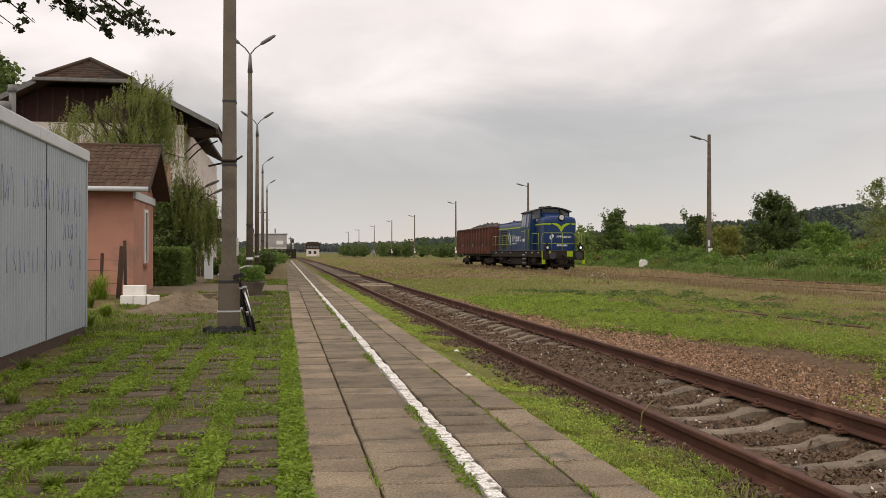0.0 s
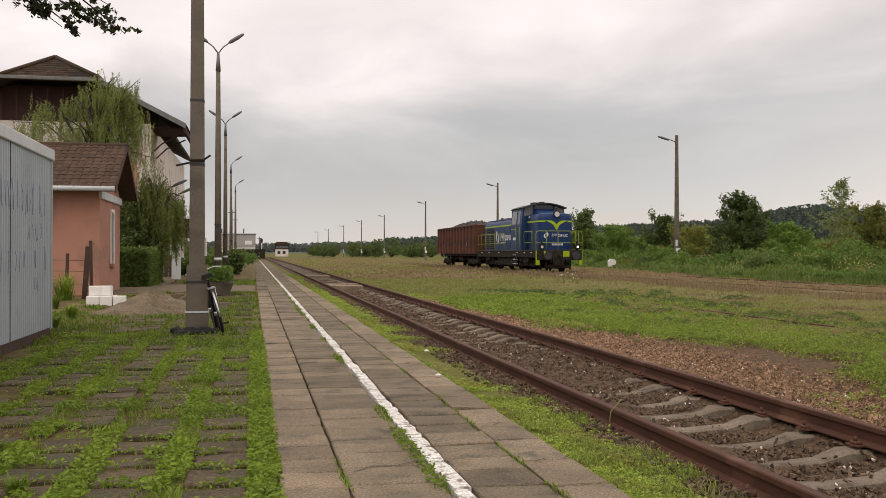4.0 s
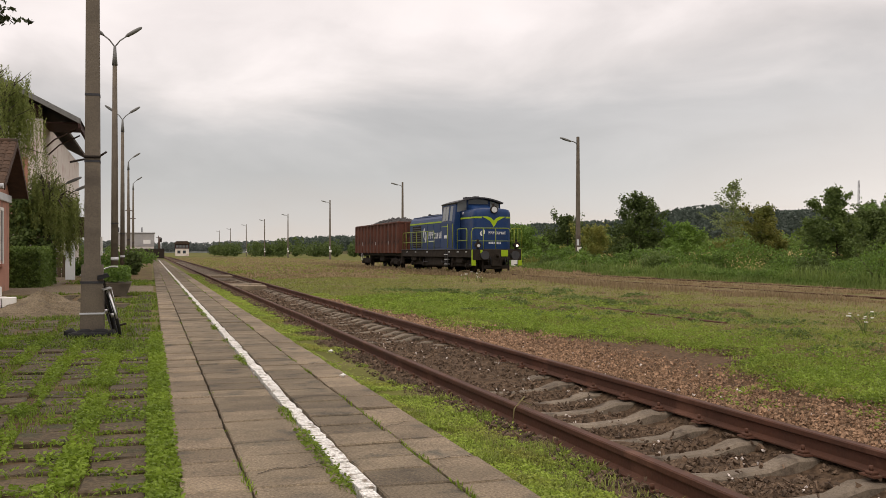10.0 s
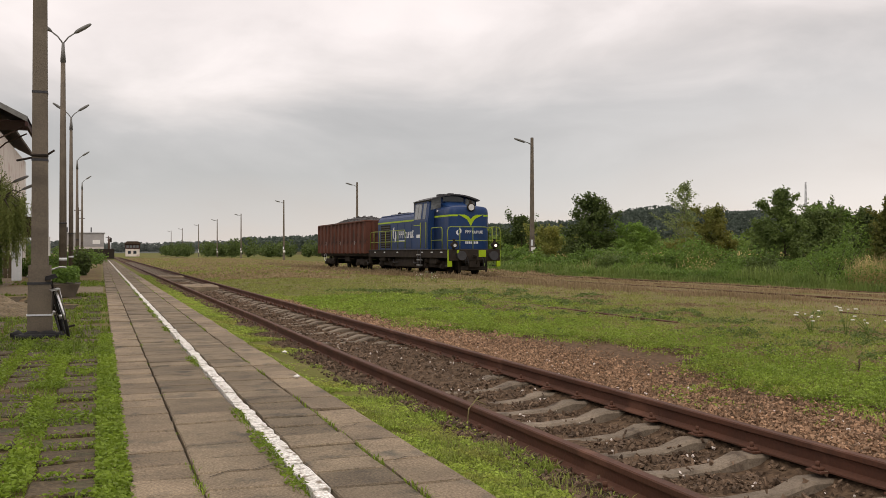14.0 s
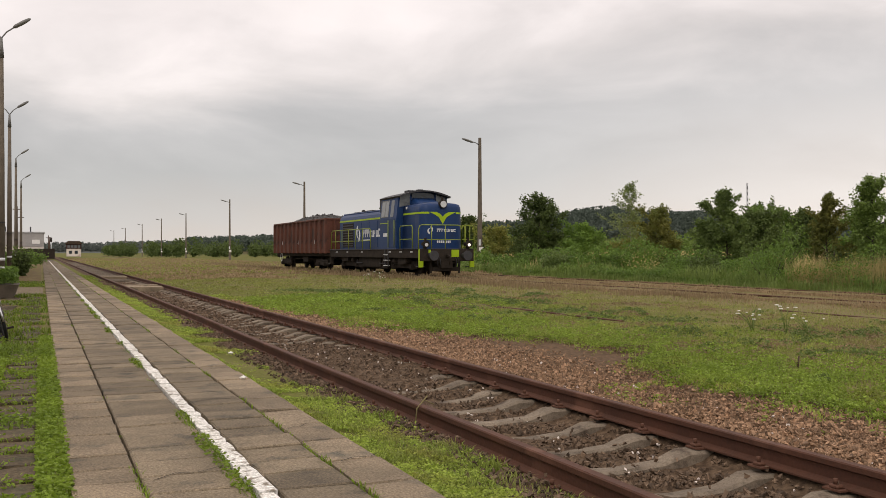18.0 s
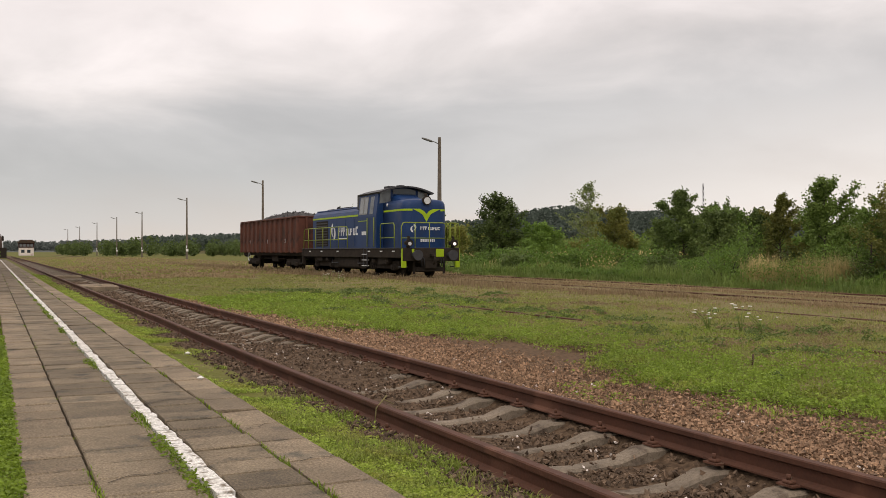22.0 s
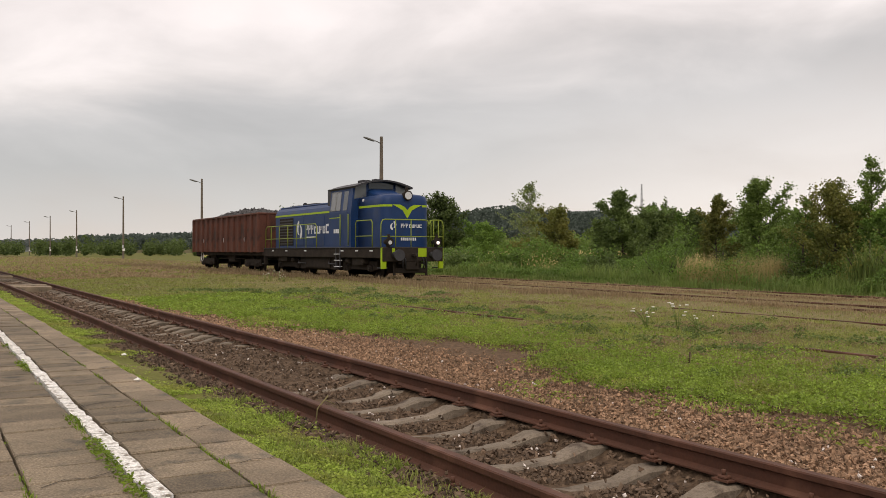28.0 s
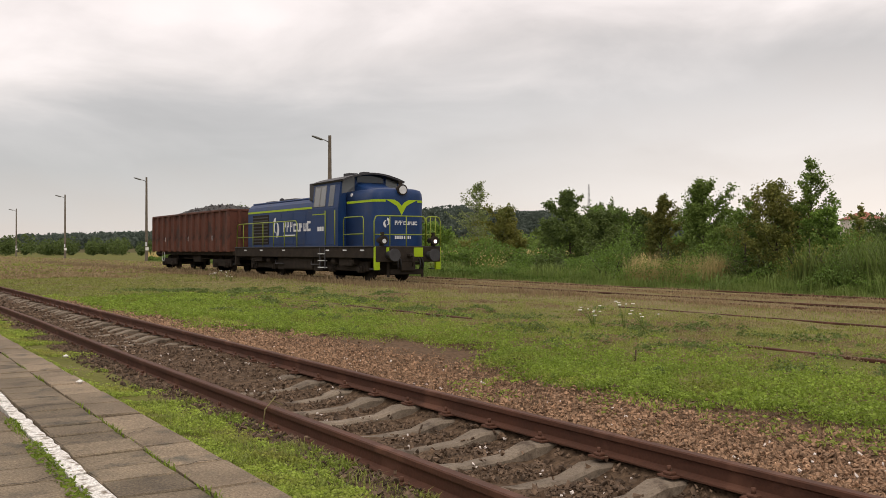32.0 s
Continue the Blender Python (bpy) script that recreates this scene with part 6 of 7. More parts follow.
def leaf_cloud(centres, size, material, name, rng, flat=0.0, long=1.5, hang=0.0):
    """Leaves: one small folded quad at each point, turned at random."""
    n = len(centres)
    u = rng.normal(size=(n, 3))
    u[:, 2] = u[:, 2] * (1 - flat) - hang
    u /= np.linalg.norm(u, axis=1)[:, None]
    t = rng.normal(size=(n, 3))
    w = np.cross(u, t)
    w /= np.linalg.norm(w, axis=1)[:, None]
    s = (size * rng.uniform(0.6, 1.3, n))[:, None]
    c = np.asarray(centres)
    nn = np.cross(u, w)
    v = np.stack([c - u * s * long / 2, c + w * s / 2 + nn * s * 0.12, c + u * s * long / 2, c - w * s / 2 + nn * s * 0.12], 1)
    o = (np.arange(n) * 4)[:, None]
    return fast(name, v.reshape(-1, 3), np.concatenate([o + [0, 1, 2], o + [0, 2, 3]], 1).reshape(-1, 3), material)


def vnoise(x, y, s, seed=0):
    """Smooth value noise in the plane, 0 to 1."""
    g = np.random.default_rng(seed).random((64, 64))
    fx, fy = (x / s) % 64, (y / s) % 64
    i, j = fx.astype(int), fy.astype(int)
    u, v = fx - i, fy - j
    u, v = u * u * (3 - 2 * u), v * v * (3 - 2 * v)
    i1, j1 = (i + 1) % 64, (j + 1) % 64
    return (g[i, j] * (1 - u) + g[i1, j] * u) * (1 - v) + (g[i, j1] * (1 - u) + g[i1, j1] * u) * v


def grass_field(name, label, x0, x1, y0, y1, n, h, w, material, keep, lean=0.9, power=1.6, zoff=0.0):
    """Grass between two lines along the track, thicker near the origin."""
    rng = np.random.default_rng(len(name) + int(x0 * 10) + n)
    y = y0 + (y1 - y0) * rng.random(n) ** power
    x = rng.uniform(x0, x1, n)
    m = keep(x, y, rng)
    x, y = x[m], y[m]
    z = ground_z(x, y) - 0.01 + zoff
    far = np.clip(y / 14, 1, 4)
    hh = h * rng.uniform(0.45, 1.25, len(x)) * (0.45 + 1.1 * vnoise(x, y, 0.33, 57))
    me = scatter_blades(np.stack([x, y, z], -1), hh, w * far * rng.uniform(0.7, 1.3, len(x)), lean, material, name, rng)
    return tagged(new(name, me), label, "grass", kind="stuff")


def paver_gap(x, y):
    """Where the left verge lies between its columns of sunken pavers, and in the narrow joints across them."""
    k = (-0.19 - x) / 0.5 + 0.5
    j = ((y - 2.43 - 0.13 * (np.floor(k) % 3)) / 0.42 + 0.5) % 1
    return np.abs(k % 1 - 0.5) > 0.325, np.abs(j - 0.5) > 0.4


def in_joint(x, y, rng):
    """The left verge: weeds fill the strips between the columns of pavers, the joints and a band along the slabs, and spread over some stones."""
    strip, joint = paver_gap(x, y)
    thick = 0.65 * vnoise(x, y, 0.5, 3) + 0.35 * vnoise(x, y, 0.16, 4)
    want = np.where(x > -0.03, 0.95, np.where(strip, 0.2 + 1.0 * thick, np.where(joint, 0.75 * thick, np.where(thick > 0.63, 0.5, 0.0))))
    return rng.random(len(x)) < want


grass_field("verge_grass", "short green grass and weeds growing between paving stones", -2.85, 0.16, 3.6, 14, 52000, 0.05, 0.009, M_VERGE, in_joint, 1.0, 1.5, 0.015)
grass_field("verge_grass_far", "green grass growing between old paving stones", -4.2, 0.14, 12, 44, 42000, 0.085, 0.014, M_VERGE, lambda x, y, g: (vnoise(x, y, 0.9, 5) > 0.36) & ((y < 30.5) | (y > 37)) & ~((y > 20.0) & (x < -1.1) & (vnoise(x, y, 0.7, 6) < 0.72)), 1.0, 1.3)
grass_field("track_grass", "green grass strip between platform and rail", 1.80, 2.68, 3.2, 60, 76000, 0.05, 0.009, M_GRASS,
            lambda x, y, g: (vnoise(x, y, 0.5, 9) * 0.7 + vnoise(x, y, 2.4, 10) * 0.5 + 0.42 * (2.3 - x) > 0.44) & ~((y > 9.3) & (y < 12.5) & (x > 2.02) & (vnoise(x, y, 0.4, 31) < 0.8)), 1.0, 2.2)
grass_field("track_edge_grass", "yellowish grass blades beside the rail", 1.78, 2.66, 3.2, 40, 20000, 0.06, 0.007, M_OLIVE, lambda x, y, g: (vnoise(x, y, 0.6, 46) > 0.45) & (vnoise(x, y, 0.5, 9) * 0.7 + vnoise(x, y, 2.4, 10) * 0.5 > 0.40) & ~((y > 9.3) & (y < 12.5) & (x > 2.02)), 1.0, 2.2)
grass_field("seam_grass", "thin grass in the slab joints", 0.0, 1.0, 3.4, 60, 26000, 0.04, 0.008, M_VERGE,
            lambda x, y, g: (np.abs(x - 0.49 - 0.01 * np.sin(y)) < 0.03 * vnoise(x * 0, y, 0.6, 13)) & (vnoise(x * 0, y, 0.6, 13) > 0.78), 1.0, 2.0, 0.14)
grass_field("line_grass", "thin grass along the white line and outer joint", 0.93, 1.62, 3.4, 60, 60000, 0.04, 0.008, M_VERGE,
            lambda x, y, g: ((np.abs(x - 0.965) < 0.06 * vnoise(x * 0 + 1, y, 0.55, 54)) & (vnoise(x * 0 + 1, y, 0.55, 54) > 0.45)) | ((np.abs(x - 1.535) < 0.025 * vnoise(x, y, 0.3, 16)) & (vnoise(x, y, 0.6, 15) > 0.55)), 1.0, 2.0, 0.14)


# low clover and plantain leaves
def low_leaves(name, label, x0, x1, y0, y1, n, size, keep, zoff=0.0):
    rng = np.random.default_rng(n)
    y = y0 + (y1 - y0) * rng.random(n) ** 1.4
    x = rng.uniform(x0, x1, n)
    m = keep(x, y, rng)
    x, y = x[m], y[m]
    z = ground_z(x, y) + zoff + rng.uniform(0.005, 0.05, len(x))
    tagged(new(name, leaf_cloud(np.stack([x, y, z], -1), size, M_VERGE if x1 < 2 else M_VERGE if name == "yard_weeds" else M_GRASS, name, rng, 0.7, 1.9)), label, "weeds", kind="stuff")


def off_rails(x, y=None):
    """Keeps a narrow gap beside the yard rails."""
    near = np.full(len(x), 9.0)
    for rx in (18.75, 22.3):
        near = np.minimum(near, np.where(x < rx, rx - x, (x - rx) * 2))
    if y is not None:
        for rx, y0, y1 in ((9.58, 13.8, 23.5), (9.93, 3.2, 7.9), (14.45, 2, 15.5)):
            near = np.minimum(near, np.where((y > y0) & (y < y1), np.where(x < rx, (rx - x) * 0.65, (x - rx) * 3), 9))
    return near > 0.2


def yard_keep(x, y, rng):
    edge = shoulder_edge(y) + 0.8 * (vnoise(x, y, 0.5, 21) - 0.5) + 0.5 * (vnoise(x, y, 0.16, 20) - 0.5)
    m = (x > edge) & (vnoise(x, y, 1.1, 22) + 0.5 * vnoise(x, y, 0.3, 23) > 0.14) & off_rails(x, y)
    return m


grass_field("yard_grass", "low bright green grass and clover beside the gravel", 4.7, 12.5, 3.2, 26, 90000, 0.05, 0.011, M_GRASS, lambda x, y, g: yard_keep(x, y, g) & (g.random(len(x)) < (1 - 0.75 * bump01(x, 8, 11)) * (0.35 + 0.9 * vnoise(x, y, 0.7, 36))), 1.0, 1.2)
grass_field("yard_grass_far", "low mixed grass across the yard", 4.6, 17.5, 9, 70, 120000, 0.055, 0.014, M_OLIVE, lambda x, y, g: (g.random(len(x)) < 0.85 - 0.35 * bump01(x, 9, 15)) & (vnoise(x, y, 1.8, 25) + 0.4 * vnoise(x, y, 0.5, 26) > 0.42) & off_rails(x, y) & (x > shoulder_edge(y) + 0.2) & ((x > 8) | (y > 15)), 1.0, 1.5)
grass_field("dry_yard_grass", "thin brownish dry grass across the yard", 6.5, 21, 3.2, 75, 110000, 0.06, 0.010, M_GRASSY, lambda x, y, g: (g.random(len(x)) < (0.15 + 0.6 * bump01(x, 8, 14)) * (1 - 0.7 * bump01(x, 15.5, 17))) & (vnoise(x, y, 1.4, 27) > 0.34) & off_rails(x, y), 0.9, 1.35)
grass_field("olive_yard_grass", "low yellowish green grass between the yard tracks", 7.0, 14.5, 3.2, 24, 70000, 0.05, 0.012, M_OLIVE, lambda x, y, g: (vnoise(x, y, 1.3, 37) + 0.5 * vnoise(x, y, 0.4, 38) > 0.5) & off_rails(x, y), 1.0, 1.2)
grass_field("far_dry_grass", "coarse brownish grass far along the yard", 4.7, 27, 45, 210, 46000, 0.14, 0.03, M_MAUVE, lambda x, y, g: (vnoise(x, y, 2.5, 65) > 0.35) & off_rails(x, y), 0.8, 1.3)
grass_field("edge_grass", "ragged grass tufts along the gravel edge", 4.5, 7.8, 3.2, 30, 60000, 0.06, 0.009, M_GRASS, lambda x, y, g: (np.abs(x - shoulder_edge(y) - 0.1) < 0.5) & (vnoise(x, y, 0.28, 58) + 0.35 * (x - shoulder_edge(y)) > 0.58), 1.0, 1.3)
low_leaves("soil_weeds", "sparse small weeds and dead leaves on the bare soil", 4.8, 7.4, 3.2, 16, 16000, 0.02, lambda x, y, g: (np.abs(x - shoulder_edge(y) + 0.2) < 0.6) & (vnoise(x, y, 0.3, 59) > 0.6))
grass_field("far_yard_grass", "coarse olive grass far along the yard", 4.7, 27, 55, 210, 22000, 0.13, 0.035, M_OLIVE, lambda x, y, g: (vnoise(x, y, 3.0, 55) > 0.3) & off_rails(x, y), 0.8, 1.3)
grass_field("rail_hem_grass", "brown grass grown up along the hidden yard rails", 16.75, 17.22, 4, 70, 16000, 0.11, 0.012, M_MAUVE, lambda x, y, g: vnoise(x, y, 0.8, 91) > 0.15, 0.7, 1.4)
grass_field("outer_hem_grass", "brown grass grown up along the outer hidden rail", 20.3, 20.76, 4, 70, 16000, 0.11, 0.012, M_MAUVE, lambda x, y, g: vnoise(x, y, 0.8, 92) > 0.15, 0.7, 1.4)
grass_field("seeding_grass", "mauve-brown seeding grass along the yard track", 15.0, 17.0, 20, 100, 12000, 0.24, 0.010, M_MAUVE, lambda x, y, g: (vnoise(x, y, 1.2, 39) > 0.36) & off_rails(x, y), 0.6, 1.2)
grass_field("rail_side_grass", "tall brown seeding grass along the yard rails", 15.6, 23.2, 4, 110, 60000, 0.085, 0.012, M_MAUVE, lambda x, y, g: (vnoise(x, y, 1.0, 28) > 0.34) & off_rails(x, y), 0.7, 1.3)


def cushions(name, label, n, per, x0, x1, y0, y1, size, radius, height, material, keep, power=1.5):
    """Low rounded clumps of many small leaves, thicker near the origin."""
    g = np.random.default_rng(n + per)
    y = y0 + (y1 - y0) * g.random(n) ** power
    x = g.uniform(x0, x1, n)
    m = keep(x, y, g)
    x, y = x[m], y[m]
    rad = radius * g.uniform(0.5, 1.4, len(x)) * np.clip(y / 14, 1, 2.2)
    a, q = g.uniform(0, math.tau, (len(x), per)), np.sqrt(g.random((len(x), per)))
    px, py = x[:, None] + rad[:, None] * q * np.cos(a), y[:, None] + rad[:, None] * q * np.sin(a)
    lift = (height * g.uniform(0.3, 1.3, len(x)))[:, None] * (1 - q ** 2) * g.uniform(0.6, 1.0, q.shape)
    pts = np.stack([px, py, ground_z(px, py) + 0.008 + lift], -1).reshape(-1, 3)
    tagged(new(name, leaf_cloud(pts, size * np.repeat(np.clip(y / 13, 1, 2), per), material, name, g, 0.6, 1.5)), label, "weeds", kind="stuff")


cushions("clover", "low clover cushions in the yard grass", 10000, 30, 4.8, 10.5, 3.2, 26, 0.019, 0.15, 0.10, M_CLOVER, lambda x, y, g: yard_keep(x, y, g) & (vnoise(x, y, 0.8, 33) + 0.4 * vnoise(x, y, 0.25, 35) > 0.52) & (g.random(len(x)) < 1 - 0.9 * bump01(x, 6.8, 9.2)) & off_rails(x, y))
cushions("yard_weeds", "clumps of darker broad-leaved weeds in the yard", 2600, 36, 6.4, 13.5, 4, 30, 0.026, 0.13, 0.09, M_CLUMP, lambda x, y, g: (vnoise(x, y, 0.7, 53) + 0.4 * vnoise(x, y, 0.25, 52) > 0.95 - 0.2 * bump01(x, 8.2, 9.2) * (1 - bump01(x, 10.6, 12))) & (x > shoulder_edge(y) + 0.3) & off_rails(x, y))
cushions("brown_weeds", "low brown withered weeds among the yard grass", 1900, 30, 7.2, 13.5, 4, 26, 0.022, 0.14, 0.05, M_MAUVE, lambda x, y, g: (vnoise(x, y, 1.0, 73) + 0.3 * vnoise(x, y, 0.3, 72) > 0.74) & (x > shoulder_edge(y) + 0.5))
cushions("bank_litter", "brown leaf litter and dead weeds along the gravel edge", 2400, 24, 4.7, 7.6, 3.2, 18, 0.017, 0.09, 0.035, M_LITTER, lambda x, y, g: np.abs(x - shoulder_edge(y) + 0.05) < 0.42 * vnoise(x, y, 0.3, 75) + 0.1 * g.random(len(x)), 1.3)
cushions("strip_clover", "low clover and short grass between platform and rail", 2300, 24, 1.84, 2.5, 3.2, 34, 0.013, 0.07, 0.035, M_GRASS, lambda x, y, g: (vnoise(x, y, 0.5, 9) * 0.7 + vnoise(x, y, 2.4, 10) * 0.5 + 0.42 * (2.3 - x) > 0.46) & ~((y > 9.3) & (y < 12.5) & (x > 1.98) & (vnoise(x, y, 0.4, 31) < 0.8)), 1.8)
cushions("edge_weeds", "ragged green weeds creeping over the gravel edge", 1500, 26, 4.7, 7.4, 3.2, 16, 0.02, 0.10, 0.07, M_VERGE, lambda x, y, g: np.abs(x - shoulder_edge(y) - 0.12) < 0.3 * vnoise(x, y, 0.4, 74) + 0.12 * g.random(len(x)))
low_leaves("line_weeds", "small leafy weeds along the white line", 0.88, 1.0, 3.2, 26, 16000, 0.016, lambda x, y, g: (vnoise(x * 0 + 1, y, 0.55, 54) > 0.6) & (np.abs(x - 0.965) < 0.07 * vnoise(x * 0 + 1, y, 0.55, 54)) & (g.random(len(x)) < 0.35), 0.14)
low_leaves("plantain", "broad weed leaves among the paving stones", -2.8, 0.16, 3.6, 15, 150000, 0.019, lambda x, y, g: in_joint(x, y, g) & ((vnoise(x, y, 0.35, 34) > 0.3) | (x > -0.03)), 0.015)
low_leaves("track_weeds", "small weeds beside the rail", 1.85, 2.66, 3.2, 20, 4000, 0.014, lambda x, y, g: (vnoise(x, y, 0.5, 9) > 0.55))


def weed_tuft(x, y, h, n, material, name, label, size=0.06):
    rng = np.random.default_rng(int(abs(x * 100) + y * 10))
    t = thing(name, pose(x, y, float(ground_z(x, y)) - 0.02), label, "weed", "weeds")
    a = rng.uniform(0, math.tau, n)
    rr = h * 0.22 * np.sqrt(rng.random(n))
    part("tuft", scatter_blades(np.stack([rr * np.cos(a), rr * np.sin(a), 0 * a], -1), h * rng.uniform(0.5, 1.1, n), np.full(n, size * 0.3), 1.0, material, "tuft", rng), None, t)
    return t


for k, (x, y, h) in enumerate(((-1.9, 4.4, 0.2), (-1.2, 5.2, 0.17), (-2.4, 5.0, 0.18), (-0.9, 4.4, 0.16), (-1.6, 6.3, 0.16), (0.75, 4.0, 0.1), (-2.2, 8.2, 0.2), (-2.7, 10.5, 0.22))):
    weed_tuft(x, y, h, 70, M_VERGE, "grass_tuft", "tuft of long green grass at the edge of the gravel" if x > 1 else "tuft of long green grass between paving stones")
# white umbel flowers in the yard
for k, (x, y, h) in enumerate(((10.45, 11.1, 0.55), (10.7, 10.9, 0.35), (10.25, 11.6, 0.34), (10.6, 12.0, 0.4), (12.6, 37.0, 0.5), (13.1, 37.4, 0.45), (12.2, 36.6, 0.42), (12.9, 36.2, 0.38))):
    f = thing("wild_flower", pose(x, y, -0.05), "white flowering umbel weed standing in the yard grass", "flower", "white wild flowers")
    rng = random.Random(k)
    heads = [(rng.uniform(-0.2, 0.2), rng.uniform(-0.2, 0.2), h * rng.uniform(0.55, 1.0)) for _ in range(5)]
    stem = Mesh()
    for hx_, hy_, hz_ in heads:
        stem.tube([(0, 0, 0), (hx_ * 0.4, hy_ * 0.4, hz_ * 0.6), (hx_, hy_, hz_)], 0.006, 4)
    part("stem", stem, M_REED, f)
    for hx_, hy_, hz_ in heads:
        part("bloom", Mesh().disc((hx_, hy_, hz_), (0, 0, 1), rng.uniform(0.014, 0.03), 0.014, 8), M_FLOWER, f)


# ---- trees and bushes ----
def tree(name, x, y, h, w, material, seed, label, group="", n=3800, leaf=0.14, bark=None, low=0.12, parts_cat="tree", full=1.0):
    """A tapered trunk with rising limbs and twigs; leaves sit along the twigs, so the outline is ragged and pointed."""
    rng = np.random.default_rng(seed)
    t = thing(name, pose(x, y, float(ground_z(x, y)) - 0.03), label, parts_cat, group)
    m = Mesh()
    bend = rng.normal(0, 0.025 * h, 2)
    qs = np.linspace(0, 1, 8)
    spine = [Vector((bend[0] * q * q + 0.012 * h * math.sin(q * 9 + seed), bend[1] * q * q + 0.012 * h * math.cos(q * 7 + seed), h * 0.97 * q)) for q in qs]
    m.tube(spine, [max(0.008, 0.016 * h * (1 - 0.95 * q)) for q in qs], 6)
    side_a, lob = rng.uniform(0, math.tau), rng.uniform(0.1, 0.3)
    segs = []
    nl = int(20 + h * 6)
    for i in range(nl):
        q = low + (0.98 - low) * ((i + rng.random()) / nl)
        k = min(6, int(q * 7))
        b = spine[k].lerp(spine[k + 1], q * 7 - k)
        a = i * 2.4 + rng.uniform(-0.6, 0.6)
        u = (1 - q) / (1 - low)
        prof = (0.06 + 0.94 * u ** 0.85) * (1 - 0.30 * u ** 5) * (1 + lob * math.cos(a - side_a))
        ln = w * 0.62 * prof * rng.uniform(0.45, 1.2)
        rise = rng.uniform(0.3, 1.0) * (0.45 + 1.3 * q)
        tip = b + Vector((math.cos(a) * ln, math.sin(a) * ln, ln * rise))
        tip.z = min(tip.z, h * 1.02)
        mid = b.lerp(tip, 0.5) + Vector((0, 0, -0.07 * ln))
        m.tube([b, mid, tip], [0.006 * h * (1 - 0.8 * q) + 0.005, 0.004 * h * (1 - 0.8 * q) + 0.004, 0.003], 4)
        segs.append((mid.lerp(b, 0.35), tip))
        for _ in range(5):
            s = rng.uniform(0.2, 1.0)
            c = b.lerp(mid, s * 2) if s < 0.5 else mid.lerp(tip, s * 2 - 1)
            d = Vector((math.cos(a), math.sin(a), rise * 0.8)) * 0.6 + Vector(rng.normal(0, 0.75, 3))
            segs.append((c, c + d * ln * rng.uniform(0.2, 0.42)))
    segs.append((spine[-2], spine[-1]))
    part("trunk", m, bark or M_BARK, t)
    A = np.array([s[0][:] for s in segs])
    B = np.array([s[1][:] for s in segs])
    wt = np.linalg.norm(B - A, axis=1) + 0.06
    wt *= rng.uniform(0.3, 1.6, len(wt))
    idx = rng.choice(len(segs), n, p=wt / wt.sum())
    q = rng.random(n)[:, None] ** 0.8
    pts = A[idx] * (1 - q) + B[idx] * q + rng.normal(0, 1, (n, 3)) * (0.022 * w + 0.25 * leaf)
    pts[:, 2] = np.maximum(pts[:, 2], 0.08)
    part("crown", leaf_cloud(pts, leaf, material, "crown", rng, 0.2), None, t)
    return t


def bush(name, x, y, h, w, material, seed, label, n=1500, leaf=0.12, group="bushes"):
    rng = np.random.default_rng(seed)
    t = thing(name, pose(x, y, float(ground_z(x, y)) - 0.03), label, "bush", group)
    m = Mesh()
    cl = []
    for i in range(14):
        a, ln = rng.uniform(0, math.tau), w * 0.5 * rng.uniform(0.3, 1.0)
        tip = (math.cos(a) * ln, math.sin(a) * ln, h * rng.uniform(0.45, 1.0) * (1 - 0.35 * ln / w))
        m.tube([(0, 0, 0), (tip[0] * 0.6, tip[1] * 0.6, tip[2] * 0.6), tip], [0.03, 0.02, 0.006], 5)
        cl += [tip, (tip[0] * 0.8, tip[1] * 0.8, tip[2] * 0.55)]
    part("stem", m, M_BARK, t)
    idx = rng.integers(0, len(cl), n)
    off = rng.normal(size=(n, 3))
    off *= (rng.random(n) ** 0.6 / np.linalg.norm(off, axis=1) * 0.24 * w)[:, None]
    pts = np.array(cl)[idx] * (rng.random((n, 1)) ** 0.45) + off
    pts[:, 2] = np.abs(pts[:, 2]) * np.minimum(1, h * 1.08 / np.maximum(np.abs(pts[:, 2]), 0.01))
    part("foliage", leaf_cloud(pts, leaf, material, "foliage", rng), None, t)
    return t


T_ = "young broad-leaved tree behind the yard bushes"
for k, (x, y, h, w, mt, lf, n, lab) in enumerate((
        (30.5, 36.3, 4.25, 3.0, M_LEAFD, 0.13, 5000, "dark green young tree behind the yard bushes"),
        (28.0, 27.6, 3.65, 1.9, M_LEAFB, 0.10, 3600, "slim brownish young tree behind the yard bushes"),
        (28.0, 25.3, 4.05, 2.9, M_LEAFM, 0.10, 5200, T_),
        (25.2, 21.0, 3.05, 1.1, M_LEAF, 0.07, 700, "thin sparse sapling among the bushes"),
        (27.15, 19.9, 4.4, 2.1, M_LEAFM, 0.085, 3000, "tall young tree with an open top"),
        (26.3, 20.6, 3.5, 3.0, M_LEAFB, 0.09, 5200, "broad tree with browning leaves behind tall reeds"),
        (26.6, 18.9, 2.7, 1.8, M_LEAF, 0.09, 3200, "small bright green tree behind the reeds"),
        (30.0, 20.1, 2.95, 1.0, M_LEAFB, 0.08, 900, "thin brownish sapling behind the bushes"),
        (28.4, 17.5, 2.15, 1.6, M_LEAFD, 0.09, 2600, T_))):
    tree("young_tree", x, y, h, w, mt, 100 + k, lab, "yard trees", int(n * 3), lf * 0.68, None, 0.06)
